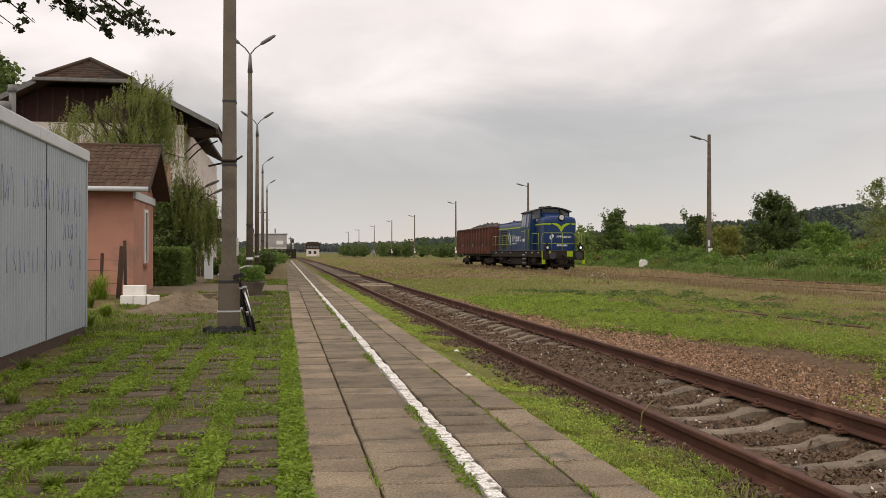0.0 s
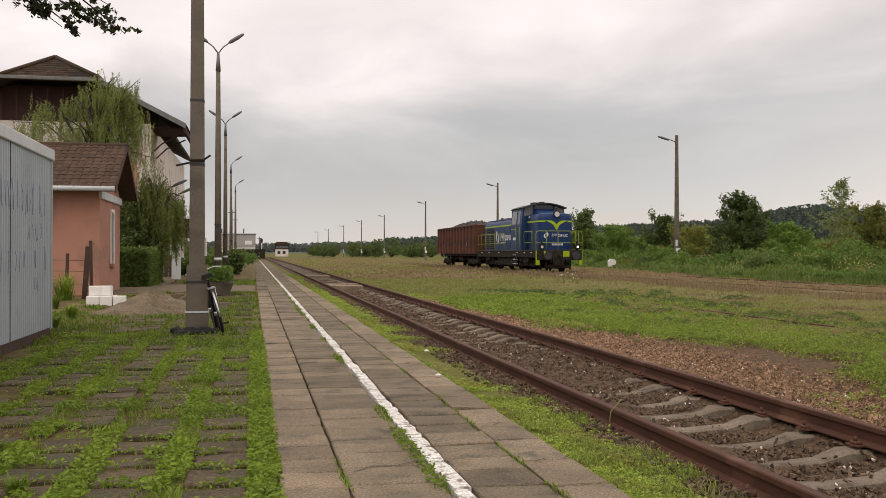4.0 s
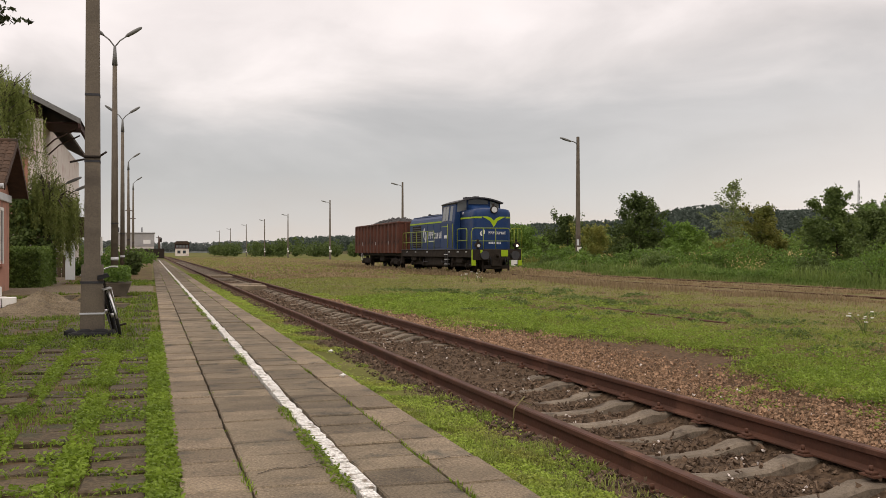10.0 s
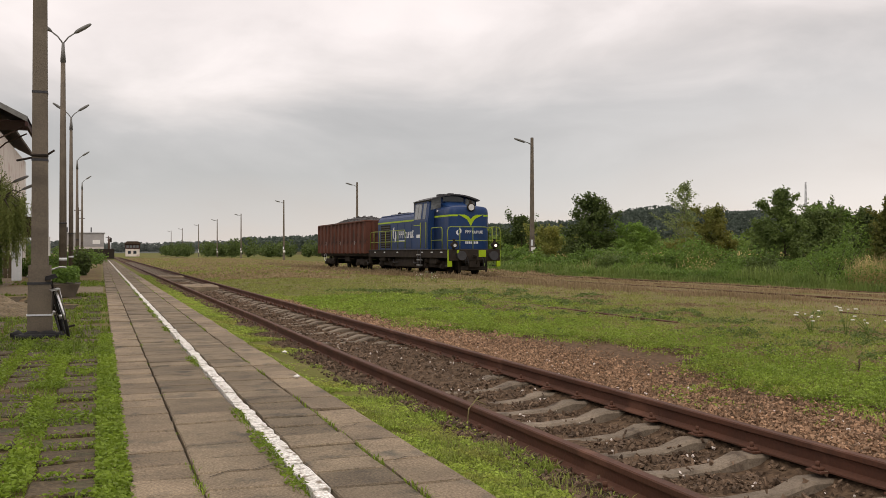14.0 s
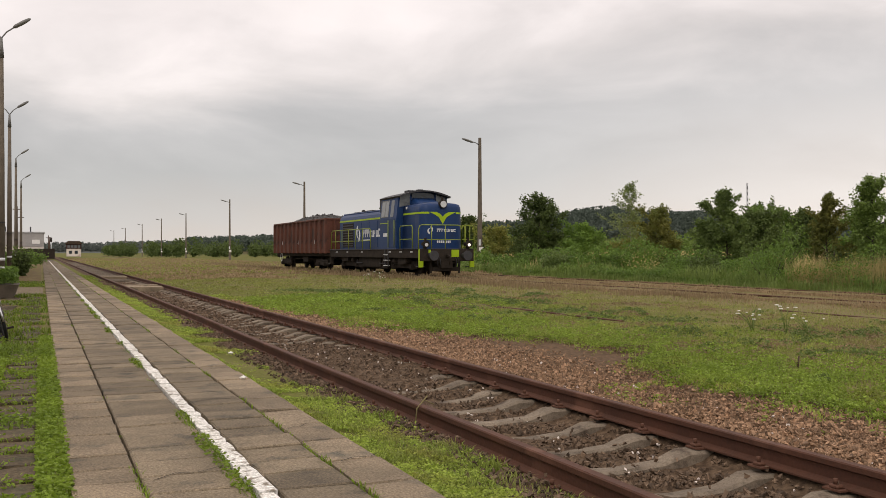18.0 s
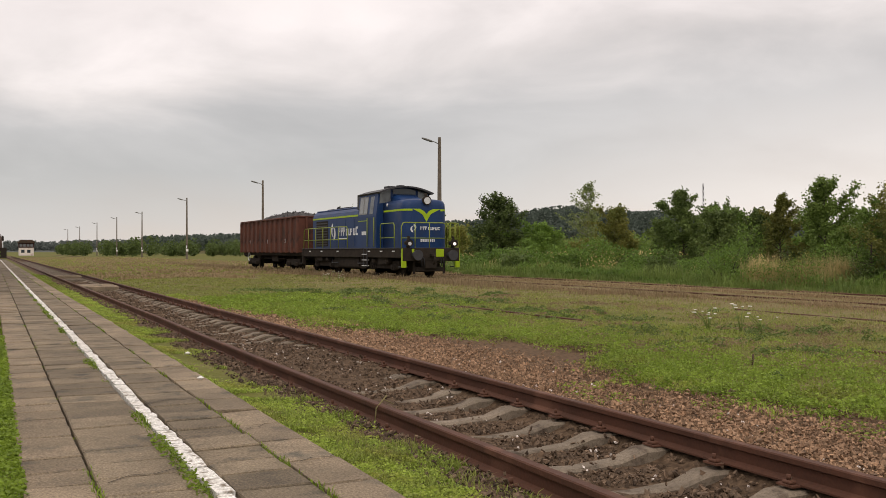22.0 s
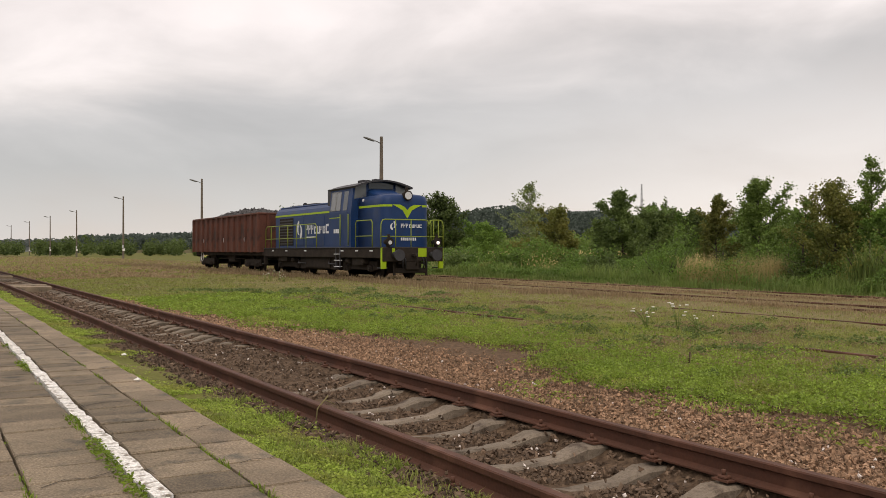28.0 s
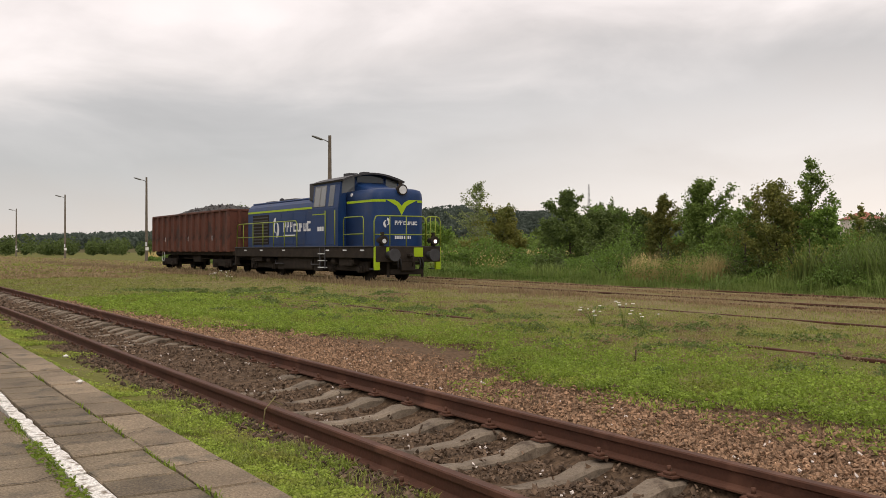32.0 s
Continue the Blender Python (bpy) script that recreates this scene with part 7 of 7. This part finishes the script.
for k, (x, y, h, w, mt, lf, n, lab) in enumerate((
        (33.0, 59.4, 5.25, 4.0, M_LEAFD, 0.17, 4600, "dark green bushy tree behind the yard lamp"),
        (36.0, 77.9, 4.3, 4.4, M_LEAFD, 0.2, 3200, T_),
        (38.0, 104.0, 6.1, 4.6, M_LEAFD, 0.24, 3000, T_),
        (40.0, 98.8, 4.2, 4.6, M_LEAF, 0.24, 2600, T_),
        (34.0, 68.0, 3.2, 3.4, M_LEAFB, 0.18, 2400, "low brownish tree behind the yard lamp"),
        (34.0, 46.3, 3.9, 3.0, M_LEAFB, 0.14, 3600, "brownish young tree beside a birch"),
        (36.0, 58.2, 3.2, 3.4, M_LEAF, 0.16, 2800, T_),
        (50.0, 56.0, 4.9, 3.2, M_LEAFD, 0.2, 2200, "round dark tree in the field beyond"),
        (50.0, 53.4, 4.3, 3.6, M_LEAF, 0.2, 2200, "round green tree in the field beyond"),
        (50.0, 51.0, 4.2, 3.0, M_LEAFD, 0.2, 2200, "round dark tree in the field beyond"),
        (42.0, 47.0, 3.9, 4.0, M_LEAF, 0.18, 2800, T_), (38.0, 42.0, 3.6, 3.6, M_LEAFD, 0.16, 2800, T_),
        (36.0, 33.0, 3.4, 3.2, M_LEAF, 0.14, 2800, T_), (33.5, 25.5, 3.1, 3.0, M_LEAFD, 0.12, 2600, T_), (34.0, 28.5, 3.0, 2.6, M_LEAF, 0.12, 2200, T_), (33.0, 22.0, 2.3, 2.4, M_LEAF, 0.11, 2200, "low leafy tree before a distant red roof"), (32.5, 20.3, 2.5, 2.2, M_LEAFD, 0.11, 2200, "low leafy tree before a distant red roof"))):
    tree("young_tree", x, y, h, w * 1.1, mt, 109 + k, lab, "yard trees", int(n * 3), lf * 0.68, None, 0.06)
tree("birch_tree", 38.0, 55.4, 6.3, 2.5, M_BIRCHL, 300, "slender pale birch with sparse light leaves", "", 4200, 0.085, M_BIRCH, 0.3)

rb = random.Random(77)
for k in range(64):
    q = k / 63
    y = 8 + 100 * q ** 1.3 + rb.uniform(-1, 1)
    x = 24.6 + 6.5 * float(bump01(y, 35, 90)) + rb.uniform(0, 4.0)
    h = rb.uniform(0.8, 1.9) * (1.0 if y < 28 else 0.75)
    bush("bush", x, y, h, h * rb.uniform(1.1, 1.7), (M_LEAF, M_LEAFD, M_LEAF, M_LEAFB)[k % 4], 500 + k, ("green leafy bush at the edge of the yard", "dark leafy bush at the edge of the yard", "green leafy bush at the edge of the yard", "brownish leafy bush at the edge of the yard")[k % 4], 2600 if y < 45 else 1200, 0.055 if y < 30 else 0.05 + 0.0014 * y)

# tall grass, reeds and undergrowth along the yard's far edge
def band(name, label, n, x0, x1, y0, y1, h, w, material, patch, lean=0.6, seed=1):
    rng = np.random.default_rng(seed)
    y = y0 + (y1 - y0) * rng.random(n) ** 1.5
    x = x0 + (x1 - x0) * rng.random(n) + 7.0 * bump01(y, 38, 90)
    m = patch(x, y)
    x, y = x[m], y[m]
    sc = np.clip(y / 25, 1, 3)
    tagged(new(name, scatter_blades(np.stack([x, y, ground_z(x, y)], -1), h * rng.uniform(0.5, 1.2, len(x)) * (0.35 + 1.2 * vnoise(x, y, 1.0, seed + 50)), w * sc * rng.uniform(0.6, 1.3, len(x)), lean, material, name, rng)), label, "grass", kind="stuff")


band("tall_grass", "tall green grass along the bushes", 60000, 23.4, 27.5, 4, 110, 0.6, 0.02, M_REED, lambda x, y: vnoise(x, y, 1.5, 41) > 0.25, 0.6, 41)
band("fringe_grass", "shorter green grass at the foot of the bushes", 42000, 22.9, 24.6, 4, 110, 0.28, 0.018, M_REED, lambda x, y: vnoise(x, y, 1.2, 45) > 0.2, 0.7, 45)
band("reeds", "tall upright green reeds", 5200, 24.2, 26.5, 11.5, 18.5, 1.5, 0.034, M_REED, lambda x, y: vnoise(x, y, 1.1, 42) > 0.35, 0.6, 42)
band("straw_grass", "patch of pale dry straw-coloured grass", 5200, 23.7, 25.4, 21.6, 25.2, 1.0, 0.011, M_STRAW, lambda x, y: (vnoise(x, y, 1.1, 43) > 0.36), 0.4, 43)
band("far_straw", "thin pale dry grass among the bushes", 2600, 24.6, 26.5, 30, 60, 0.7, 0.014, M_STRAW, lambda x, y: (vnoise(x, y, 2.2, 47) > 0.55), 0.4, 47)
band("field_grass", "pale dry field behind the bushes", 40000, 30, 60, 30, 140, 1.0, 0.06, M_STRAW, lambda x, y: vnoise(x, y, 4, 44) > 0.3, 0.4, 44)
rng = np.random.default_rng(61)
n = 190000
y = 6 + 110 * rng.random(n) ** 1.5
x = 23.4 + 5.5 * rng.random(n) + 7.0 * bump01(y, 38, 90)
top = (0.25 + 1.75 * vnoise(x, y, 1.4, 62) ** 1.5) * (1 - 0.3 * bump01(y, 24, 42)) * (0.5 + bump01(x - 7.0 * bump01(y, 38, 90), 23.4, 26))
z = ground_z(x, y) + top * rng.random(n) ** 0.6
m = vnoise(x, y, 1.3, 63) > 0.3 + 0.12 * bump01(y, 30, 50)
tagged(new("undergrowth", leaf_cloud(np.stack([x, y, z], -1)[m], np.clip(0.0022 * y[m], 0.05, 0.16), M_LEAF, "undergrowth", rng)), "dense leafy green undergrowth along the yard", "undergrowth", kind="stuff")


# ---- left: hedge, willow, garden shrubs ----
hedge = thing("garden_hedge", pose(-4.45, 38.2, -0.05), "clipped dark green hedge beside the path", "hedge")
rng = np.random.default_rng(71)
n = 9000
p = rng.uniform((-0.75, -2.4, 0), (0.75, 2.6, 1.35), (n, 3))
face = rng.integers(0, 3, n)
p[face == 0, 0] = 0.75 * np.sign(p[face == 0, 0]) + rng.normal(0, 0.03, (face == 0).sum())
p[face == 1, 2] = 1.38 + rng.normal(0, 0.04, (face == 1).sum())
p[face == 2, 1] = np.where(p[face == 2, 1] < 0, -2.4, 2.6) + rng.normal(0, 0.03, (face == 2).sum())
part("foliage", leaf_cloud(p, 0.075, M_LEAFM, "foliage", rng), None, hedge)
part("core", Mesh().box(-0.66, -2.3, 0, 0.66, 2.5, 1.28, 0.05), M_LEAFD, hedge)


def willow(x, y, h, w, lean, seed):
    """A weeping tree: limbs arch out and long strands of narrow leaves hang from them."""
    rng = np.random.default_rng(seed)
    t = thing("willow_tree", pose(x, y, -0.05), "weeping willow with long hanging green strands", "tree")
    m = Mesh().tube([(0, 0, 0), (0.05, 0, h * 0.3), (lean * 0.4, 0.1, h * 0.55), (lean, 0.1, h * 0.85)], [0.24, 0.19, 0.13, 0.05], 8)
    pts = []
    for i in range(54):
        a = rng.uniform(0, math.tau)
        ln = w * 0.5 * rng.uniform(0.15, 1.0)
        q = ln / (w * 0.5)
        zt = h * rng.uniform(0.66, 0.97) * (1 - 0.26 * q * q)
        base = Vector((lean * 0.6, 0.05, h * rng.uniform(0.4, 0.7)))
        tip = Vector((lean * (1 - 0.6 * q) + math.cos(a) * ln, math.sin(a) * ln * 0.8, zt))
        mid = base.lerp(tip, 0.6) + Vector((0, 0, 0.07 * h))
        m.tube([base, mid, tip], [0.05, 0.03, 0.008], 4)
        for s in range(16):
            p = rng.uniform(0.05, 1.0)
            b = mid.lerp(tip, p) + Vector(rng.normal(0, 0.18, 3)) - Vector((0, 0, 0.1))
            drop = rng.uniform(0.35, 1.0) ** 1.4 * (1.1 + 1.4 * q)
            k = int(drop / 0.026)
            sw = rng.normal(0, 0.1, 2)
            d = drop * np.arange(k) / max(1, k)
            pts.append(np.stack([b.x + sw[0] * d + rng.normal(0, 0.03, k), b.y + sw[1] * d + rng.normal(0, 0.03, k), np.maximum(0.7, b.z - d)], -1))
    part("trunk", m, M_BARK, t)
    part("crown", leaf_cloud(np.concatenate(pts), 0.034, M_WILLOW, "crown", rng, 0.0, 3.4, 1.2), None, t)


willow(-7.7, 40.4, 9.5, 6.0, 2.4, 5)
willow(-4.0, 40.2, 4.8, 2.8, 0.1, 7)
tree("garden_tree", -4.9, 39.8, 3.4, 2.6, M_LEAFD, 910, "dark shrubby tree behind the hedge", "", 3000, 0.11)
tree("broad_tree", -16.6, 60.0, 13.2, 6.5, M_LEAFD, 920, "large dark tree rising behind the shed", "", 5000, 0.24)
bush("shrub", -1.0, 56.0, 1.5, 1.3, M_LEAFD, 930, "dark rounded shrub at the platform's back", 1600, 0.11, "platform shrubs")
for k, (x, y, h, w, mt) in enumerate(((-3.4, 72, 1.6, 3.4, M_LEAF), (-1.6, 84, 1.7, 3.2, M_LEAF), (-3.0, 100, 1.8, 4.0, M_LEAFD), (-0.9, 112, 1.6, 3.2, M_LEAF), (-3.9, 54, 1.2, 1.8, M_LEAF), (-2.6, 64, 1.0, 2.4, M_LEAF))):
    bush("shrub", x, y, h, w, mt, 940 + k, "green shrub at the back of the platform", 1300, 0.14, "platform shrubs")
rng = np.random.default_rng(81)
n = 1500
p = rng.uniform((-0.4, -0.9, 0.42), (0.4, 0.9, 0.85), (n, 3))
part("foliage", leaf_cloud(p, 0.07, M_LEAF, "foliage", rng), None, planter, "green leafy plants")
for k, (x, y, h) in enumerate(((-4.9, 26.4, 0.9), (-5.6, 26.6, 0.8), (-6.5, 26.3, 0.8), (-3.9, 26.0, 0.5), (-4.4, 22.5, 0.4), (-3.4, 19.0, 0.35), (-3.6, 17.5, 0.4), (-3.2, 16.2, 0.35))):
    weed_tuft(x, y, h, 170, M_VERGE, "tall_weeds", "clump of tall green weeds by the fence", 0.09)

# a tree beside the shed whose branches hang over it
bt = thing("overhanging_tree", pose(-4.6, 4.2, -0.05), "tree beside the shed with leafy overhanging branches", "tree")
part("trunk", Mesh().tube([(0, 0, 0), (0.1, 0.1, 1.6), (0.2, 0.2, 3.2), (0.1, 0.3, 5.2)], [0.2, 0.17, 0.14, 0.07], 9), M_BARK, bt)
rng = np.random.default_rng(91)
pts = []
for bx, bz, dens in ((-2.38, 3.12, 1.0), (-2.24, 3.06, 1.0), (-2.12, 3.02, 0.8), (-2.02, 3.10, 0.5), (-1.78, 3.24, 0.5), (-1.62, 3.16, 0.9), (-1.52, 3.05, 1.0), (-1.40, 3.03, 1.0), (-1.32, 3.12, 1.0),
                     (-1.20, 3.07, 1.0), (-1.12, 3.01, 0.7), (-1.02, 3.00, 0.35), (-2.3, 3.3, 1.0), (-1.9, 3.36, 0.8), (-1.45, 3.32, 1.0), (-1.2, 3.3, 0.8)):
    tp = Vector((bx + 4.6, 3.8 + rng.uniform(-0.15, 0.25), bz + 0.05))
    b = Vector((0.2, 0.2, 3.5 + rng.uniform(-0.2, 0.5)))
    md = b.lerp(tp, 0.72) + Vector((-0.05, 0, 0.42))
    part("branch", Mesh().tube([b, b.lerp(md, 0.6) + Vector((0, 0, 0.12)), md, tp], [0.045, 0.03, 0.016, 0.003], 5), M_BARK, bt)
    for _ in range(int(13 * dens)):
        q = rng.uniform(0.25, 1.0)
        c = np.array(md.lerp(tp, q))
        d = rng.normal(0, 1, 3) * np.array([0.10, 0.10, 0.05]) + np.array([0.02, 0, -0.02])
        qq = rng.random((16, 1))
        pts.append(c + d * qq + rng.normal(0, 0.016, (16, 3)))
part("foliage", leaf_cloud(np.concatenate(pts), 0.036, M_LEAFK, "foliage", rng, 0.0, 1.5), None, bt)


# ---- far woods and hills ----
def ridge(name, label, rows, dist, base_mat, spread, seed, count, size, wood_mat=M_HAZY_WOODS):
    """A long hill whose crest follows bearings and heights above the eye, with woods on it."""
    rng = np.random.default_rng(seed)
    az = np.radians([a for a, _ in rows])
    top = np.array([dist * math.tan(radians(e)) + 1.2 for _, e in rows])
    aa = np.linspace(az[0], az[-1], 90)
    tt = np.interp(aa, az, top)
    vs, fs = [], []
    prof = ((-spread, 0.0), (-spread * 0.55, 0.32), (-spread * 0.2, 0.8), (0, 0.93), (spread * 0.5, 0.6))
    for a, t in zip(aa, tt):
        for d, q in prof:
            rr = dist + d
            vs.append((rr * math.sin(a), rr * math.cos(a), t * q - 0.5))
    k = len(prof)
    m = Mesh().add(vs, [(i * k + j, i * k + j + 1, (i + 1) * k + j + 1, (i + 1) * k + j) for i in range(len(aa) - 1) for j in range(k - 1)], True)
    hill = tagged(new(name, build(name, m, base_mat)), label, "hill", kind="structure")
    # woods: clumps of foliage of many small facets
    n = count
    a = rng.uniform(az[0], az[-1], n)
    d = rng.uniform(-spread * 0.6, spread * 0.05, n)
    keep = ~((np.degrees(a) > 35.2) & (np.degrees(a) < 40.2) & (d < -spread * 0.12) & (d > -spread * 0.2))
    a, d = a[keep], d[keep]
    n = len(a)
    t = np.interp(a, az, top)
    q = np.interp(d, [p_[0] for p_ in prof], [p_[1] for p_ in prof])
    rr = dist + d
    c = np.stack([rr * np.sin(a), rr * np.cos(a), t * q - 0.5], -1)
    per = 34
    off = rng.normal(size=(n, per, 3))
    off /= np.linalg.norm(off, axis=2)[..., None]
    s = size * rng.uniform(0.6, 1.25, n)
    off *= s[:, None, None] * np.array([0.55, 0.55, 0.75])
    off[..., 2] += s[:, None] * 0.5
    pts = (c[:, None, :] + off).reshape(-1, 3)
    tagged(new(name + "_woods", leaf_cloud(pts, size * 0.34, wood_mat, name + "_woods", rng, 0, 1.2)), "green woods on the far ridge, haze put into their colour", "woods", kind="stuff")


M_FIELD = mat("hill_field", (0.12, 0.105, 0.06), (0.085, 0.08, 0.045), scale=0.03, fine=0.4, bump=0, spec=0.0)
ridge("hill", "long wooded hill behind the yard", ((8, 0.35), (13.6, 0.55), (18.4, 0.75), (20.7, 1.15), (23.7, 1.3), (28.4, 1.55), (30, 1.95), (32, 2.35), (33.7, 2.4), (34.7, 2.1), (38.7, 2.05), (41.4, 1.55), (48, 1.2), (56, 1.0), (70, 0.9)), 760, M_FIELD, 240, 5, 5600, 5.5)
ridge("far_hill", "distant low wooded hills", ((-30, 0.45), (-12, 0.4), (-2.4, 0.32), (-0.1, 0.2), (3.3, 0.28), (6.7, 0.35), (10.2, 0.35), (16, 0.6)), 1900, M_HAZY_DISTANT, 400, 6, 2400, 9.0, M_HAZY_DISTANT)
rng = np.random.default_rng(19)
for nm, lab, n, a0, a1, d0, d1, hh in (("far_trees", "line of far green trees beyond the yard", 420, 1.0, 22, 220, 420, 4.6), ("mid_trees", "belt of green trees across the field", 420, 17, 60, 120, 230, 4.4), ("village_trees", "far trees beyond the platform", 90, -14, -0.5, 230, 420, 5.0)):
    a = np.radians(rng.uniform(a0, a1, n))
    d = rng.uniform(d0, d1, n)
    c = np.stack([d * np.sin(a), d * np.cos(a), 0 * d], -1)
    if nm == "far_trees":
        c = c[(c[:, 0] > 20) & (np.sin(np.degrees(np.arctan2(c[:, 0], c[:, 1])) * 2.1) + 0.5 * np.sin(np.degrees(np.arctan2(c[:, 0], c[:, 1])) * 5.3 + 1) > -0.55)]
    k = 230
    s = hh * rng.uniform(0.3, 1.15, len(c))
    off = rng.normal(size=(len(c), k, 3))
    off *= (rng.random((len(c), k)) ** 0.4 / np.linalg.norm(off, axis=2))[..., None] * s[:, None, None] * np.array([0.5, 0.5, 0.5])
    off[..., 2] += s[:, None] * 0.5
    tagged(new(nm, leaf_cloud((c[:, None] + off).reshape(-1, 3), hh * 0.085, M_LEAFD if nm != "mid_trees" else M_LEAFM, nm, rng)), lab, "trees", kind="stuff")


# ---- stones of the track bed and the shoulder ----
def stones(name, label, x, y, z, s, material, rng):
    n = len(x)
    base = np.array([(a, b, c) for a in (-1, 1) for b in (-1, 1) for c in (-1, 1)], float)
    v = base[None] * rng.uniform(0.35, 1.0, (n, 8, 1)) + rng.normal(0, 0.14, (n, 8, 3))
    v *= np.stack([rng.uniform(0.8, 1.5, n), rng.uniform(0.6, 1.1, n), rng.uniform(0.35, 0.8, n)], -1)[:, None]
    q, _ = np.linalg.qr(rng.normal(size=(n, 3, 3)) + 1.2 * np.eye(3) * np.array([0, 0, 1]))
    v = np.einsum("nij,nkj->nki", q, v) * s[:, None, None] * 0.85
    v += np.stack([x, y, z], -1)[:, None]
    f = np.array([(0, 1, 3), (0, 3, 2), (4, 6, 7), (4, 7, 5), (0, 4, 5), (0, 5, 1), (2, 3, 7), (2, 7, 6), (0, 2, 6), (0, 6, 4), (1, 5, 7), (1, 7, 3)])
    tris = ((np.arange(n) * 8)[:, None, None] + f[None]).reshape(-1, 3)
    tagged(new(name, fast(name, v.reshape(-1, 3), tris, material)), label, "stones", kind="stuff")


rng = np.random.default_rng(51)
n = 48000
y = 2.8 + 44 * rng.random(n) ** 2.0
x = rng.uniform(2.45, 4.62, n)
m = (np.abs(x - RAIL_L) > 0.07) & (np.abs(x - RAIL_R) > 0.07)
dy = np.abs(((y - 1.56) / 0.63 + 0.5) % 1 - 0.5) * 0.63
m &= (dy > 0.125) | (rng.random(n) < np.where(y < 8.5, 0.05, np.where(y < 12.5, 0.5, 0.06)))
x, y, dy = x[m], y[m], dy[m]
z = ground_z(x, y) + 0.006 + rng.normal(0, 0.012, len(x)) + np.where((dy < 0.12) & (y < 9), 0.05, 0)
stones("ballast", "dirty dark ballast stones between the sleepers", x, y, z, (0.008 + 0.022 * rng.random(len(x)) ** 1.6) * np.clip(y / 12, 1, 2), M_STONE, rng)
n = 80000
y = 2.4 + 24 * rng.random(n) ** 1.7
x = 4.36 + 1.9 * rng.random(n) ** 1.5
edge = np.minimum(shoulder_edge(y), 5.75) - 0.1
m = x < edge + rng.normal(0, 0.25, n)
x, y = x[m], y[m]
z = ground_z(x, y) + 0.012 + rng.normal(0, 0.008, len(x))
stones("gravel_shoulder", "light brown gravel on the track shoulder", x, y, z, (0.007 + 0.018 * rng.random(len(x)) ** 2.2) * np.clip(y / 9, 1, 2), M_GRAVEL, rng)
n = 2200
y = 3 + 14 * rng.random(n) ** 1.4
x = rng.uniform(2.3, 2.75, n)
stones("verge_stones", "small grey stones beside the rail", x, y, ground_z(x, y) + 0.005, rng.uniform(0.008, 0.024, n), M_STONE, rng)
n = 260
y = 3 + 14 * rng.random(n) ** 1.5
x = np.where(rng.random(n) < 0.6, rng.uniform(2.9, 4.2, n), rng.uniform(4.4, 5.4, n))
stones("pale_chips", "scattered pale stone chips on the track bed", x, y, ground_z(x, y) + 0.03, rng.uniform(0.007, 0.016, n), M_PLASTER, rng)


# ---- what moves: the train rolls slowly towards the camera ----
def motions():
    run = [(0, 59.11), (1, 57.39), (2, 55.92), (3, 54.75), (5.5, 52.25), (7, 50.82), (9, 48.93), (11, 47.08), (13, 45.44), (14.5, 44.3),
           (16.5, 42.77), (18, 41.52), (20, 40.07), (22, 38.7), (24, 37.48), (25.5, 36.6), (27.5, 35.2), (29, 33.82), (30.5, 32.38), (32, 30.9)]
    walk(loco, [(t, pose(LOCO_X, y, 0)) for t, y in run])
    walk(wagon, [(t, pose(LOCO_X, y + WG0, 0)) for t, y in run])
    walk(coal, [(t, pose(LOCO_X, y + WG0, 0)) for t, y in run])
    steps = [0.4 * k for k in range(81)]
    gone = np.interp(steps, [t for t, _ in run], [run[0][1] - y for _, y in run])
    for axles, r in ((loco_axles, 0.55), (wagon_axles, 0.46)):
        for y, ws in axles:
            walk(ws, [(t, pose(0, y, r, math.degrees(d / r), 0, 0)) for t, d in zip(steps, gone)])


motions()
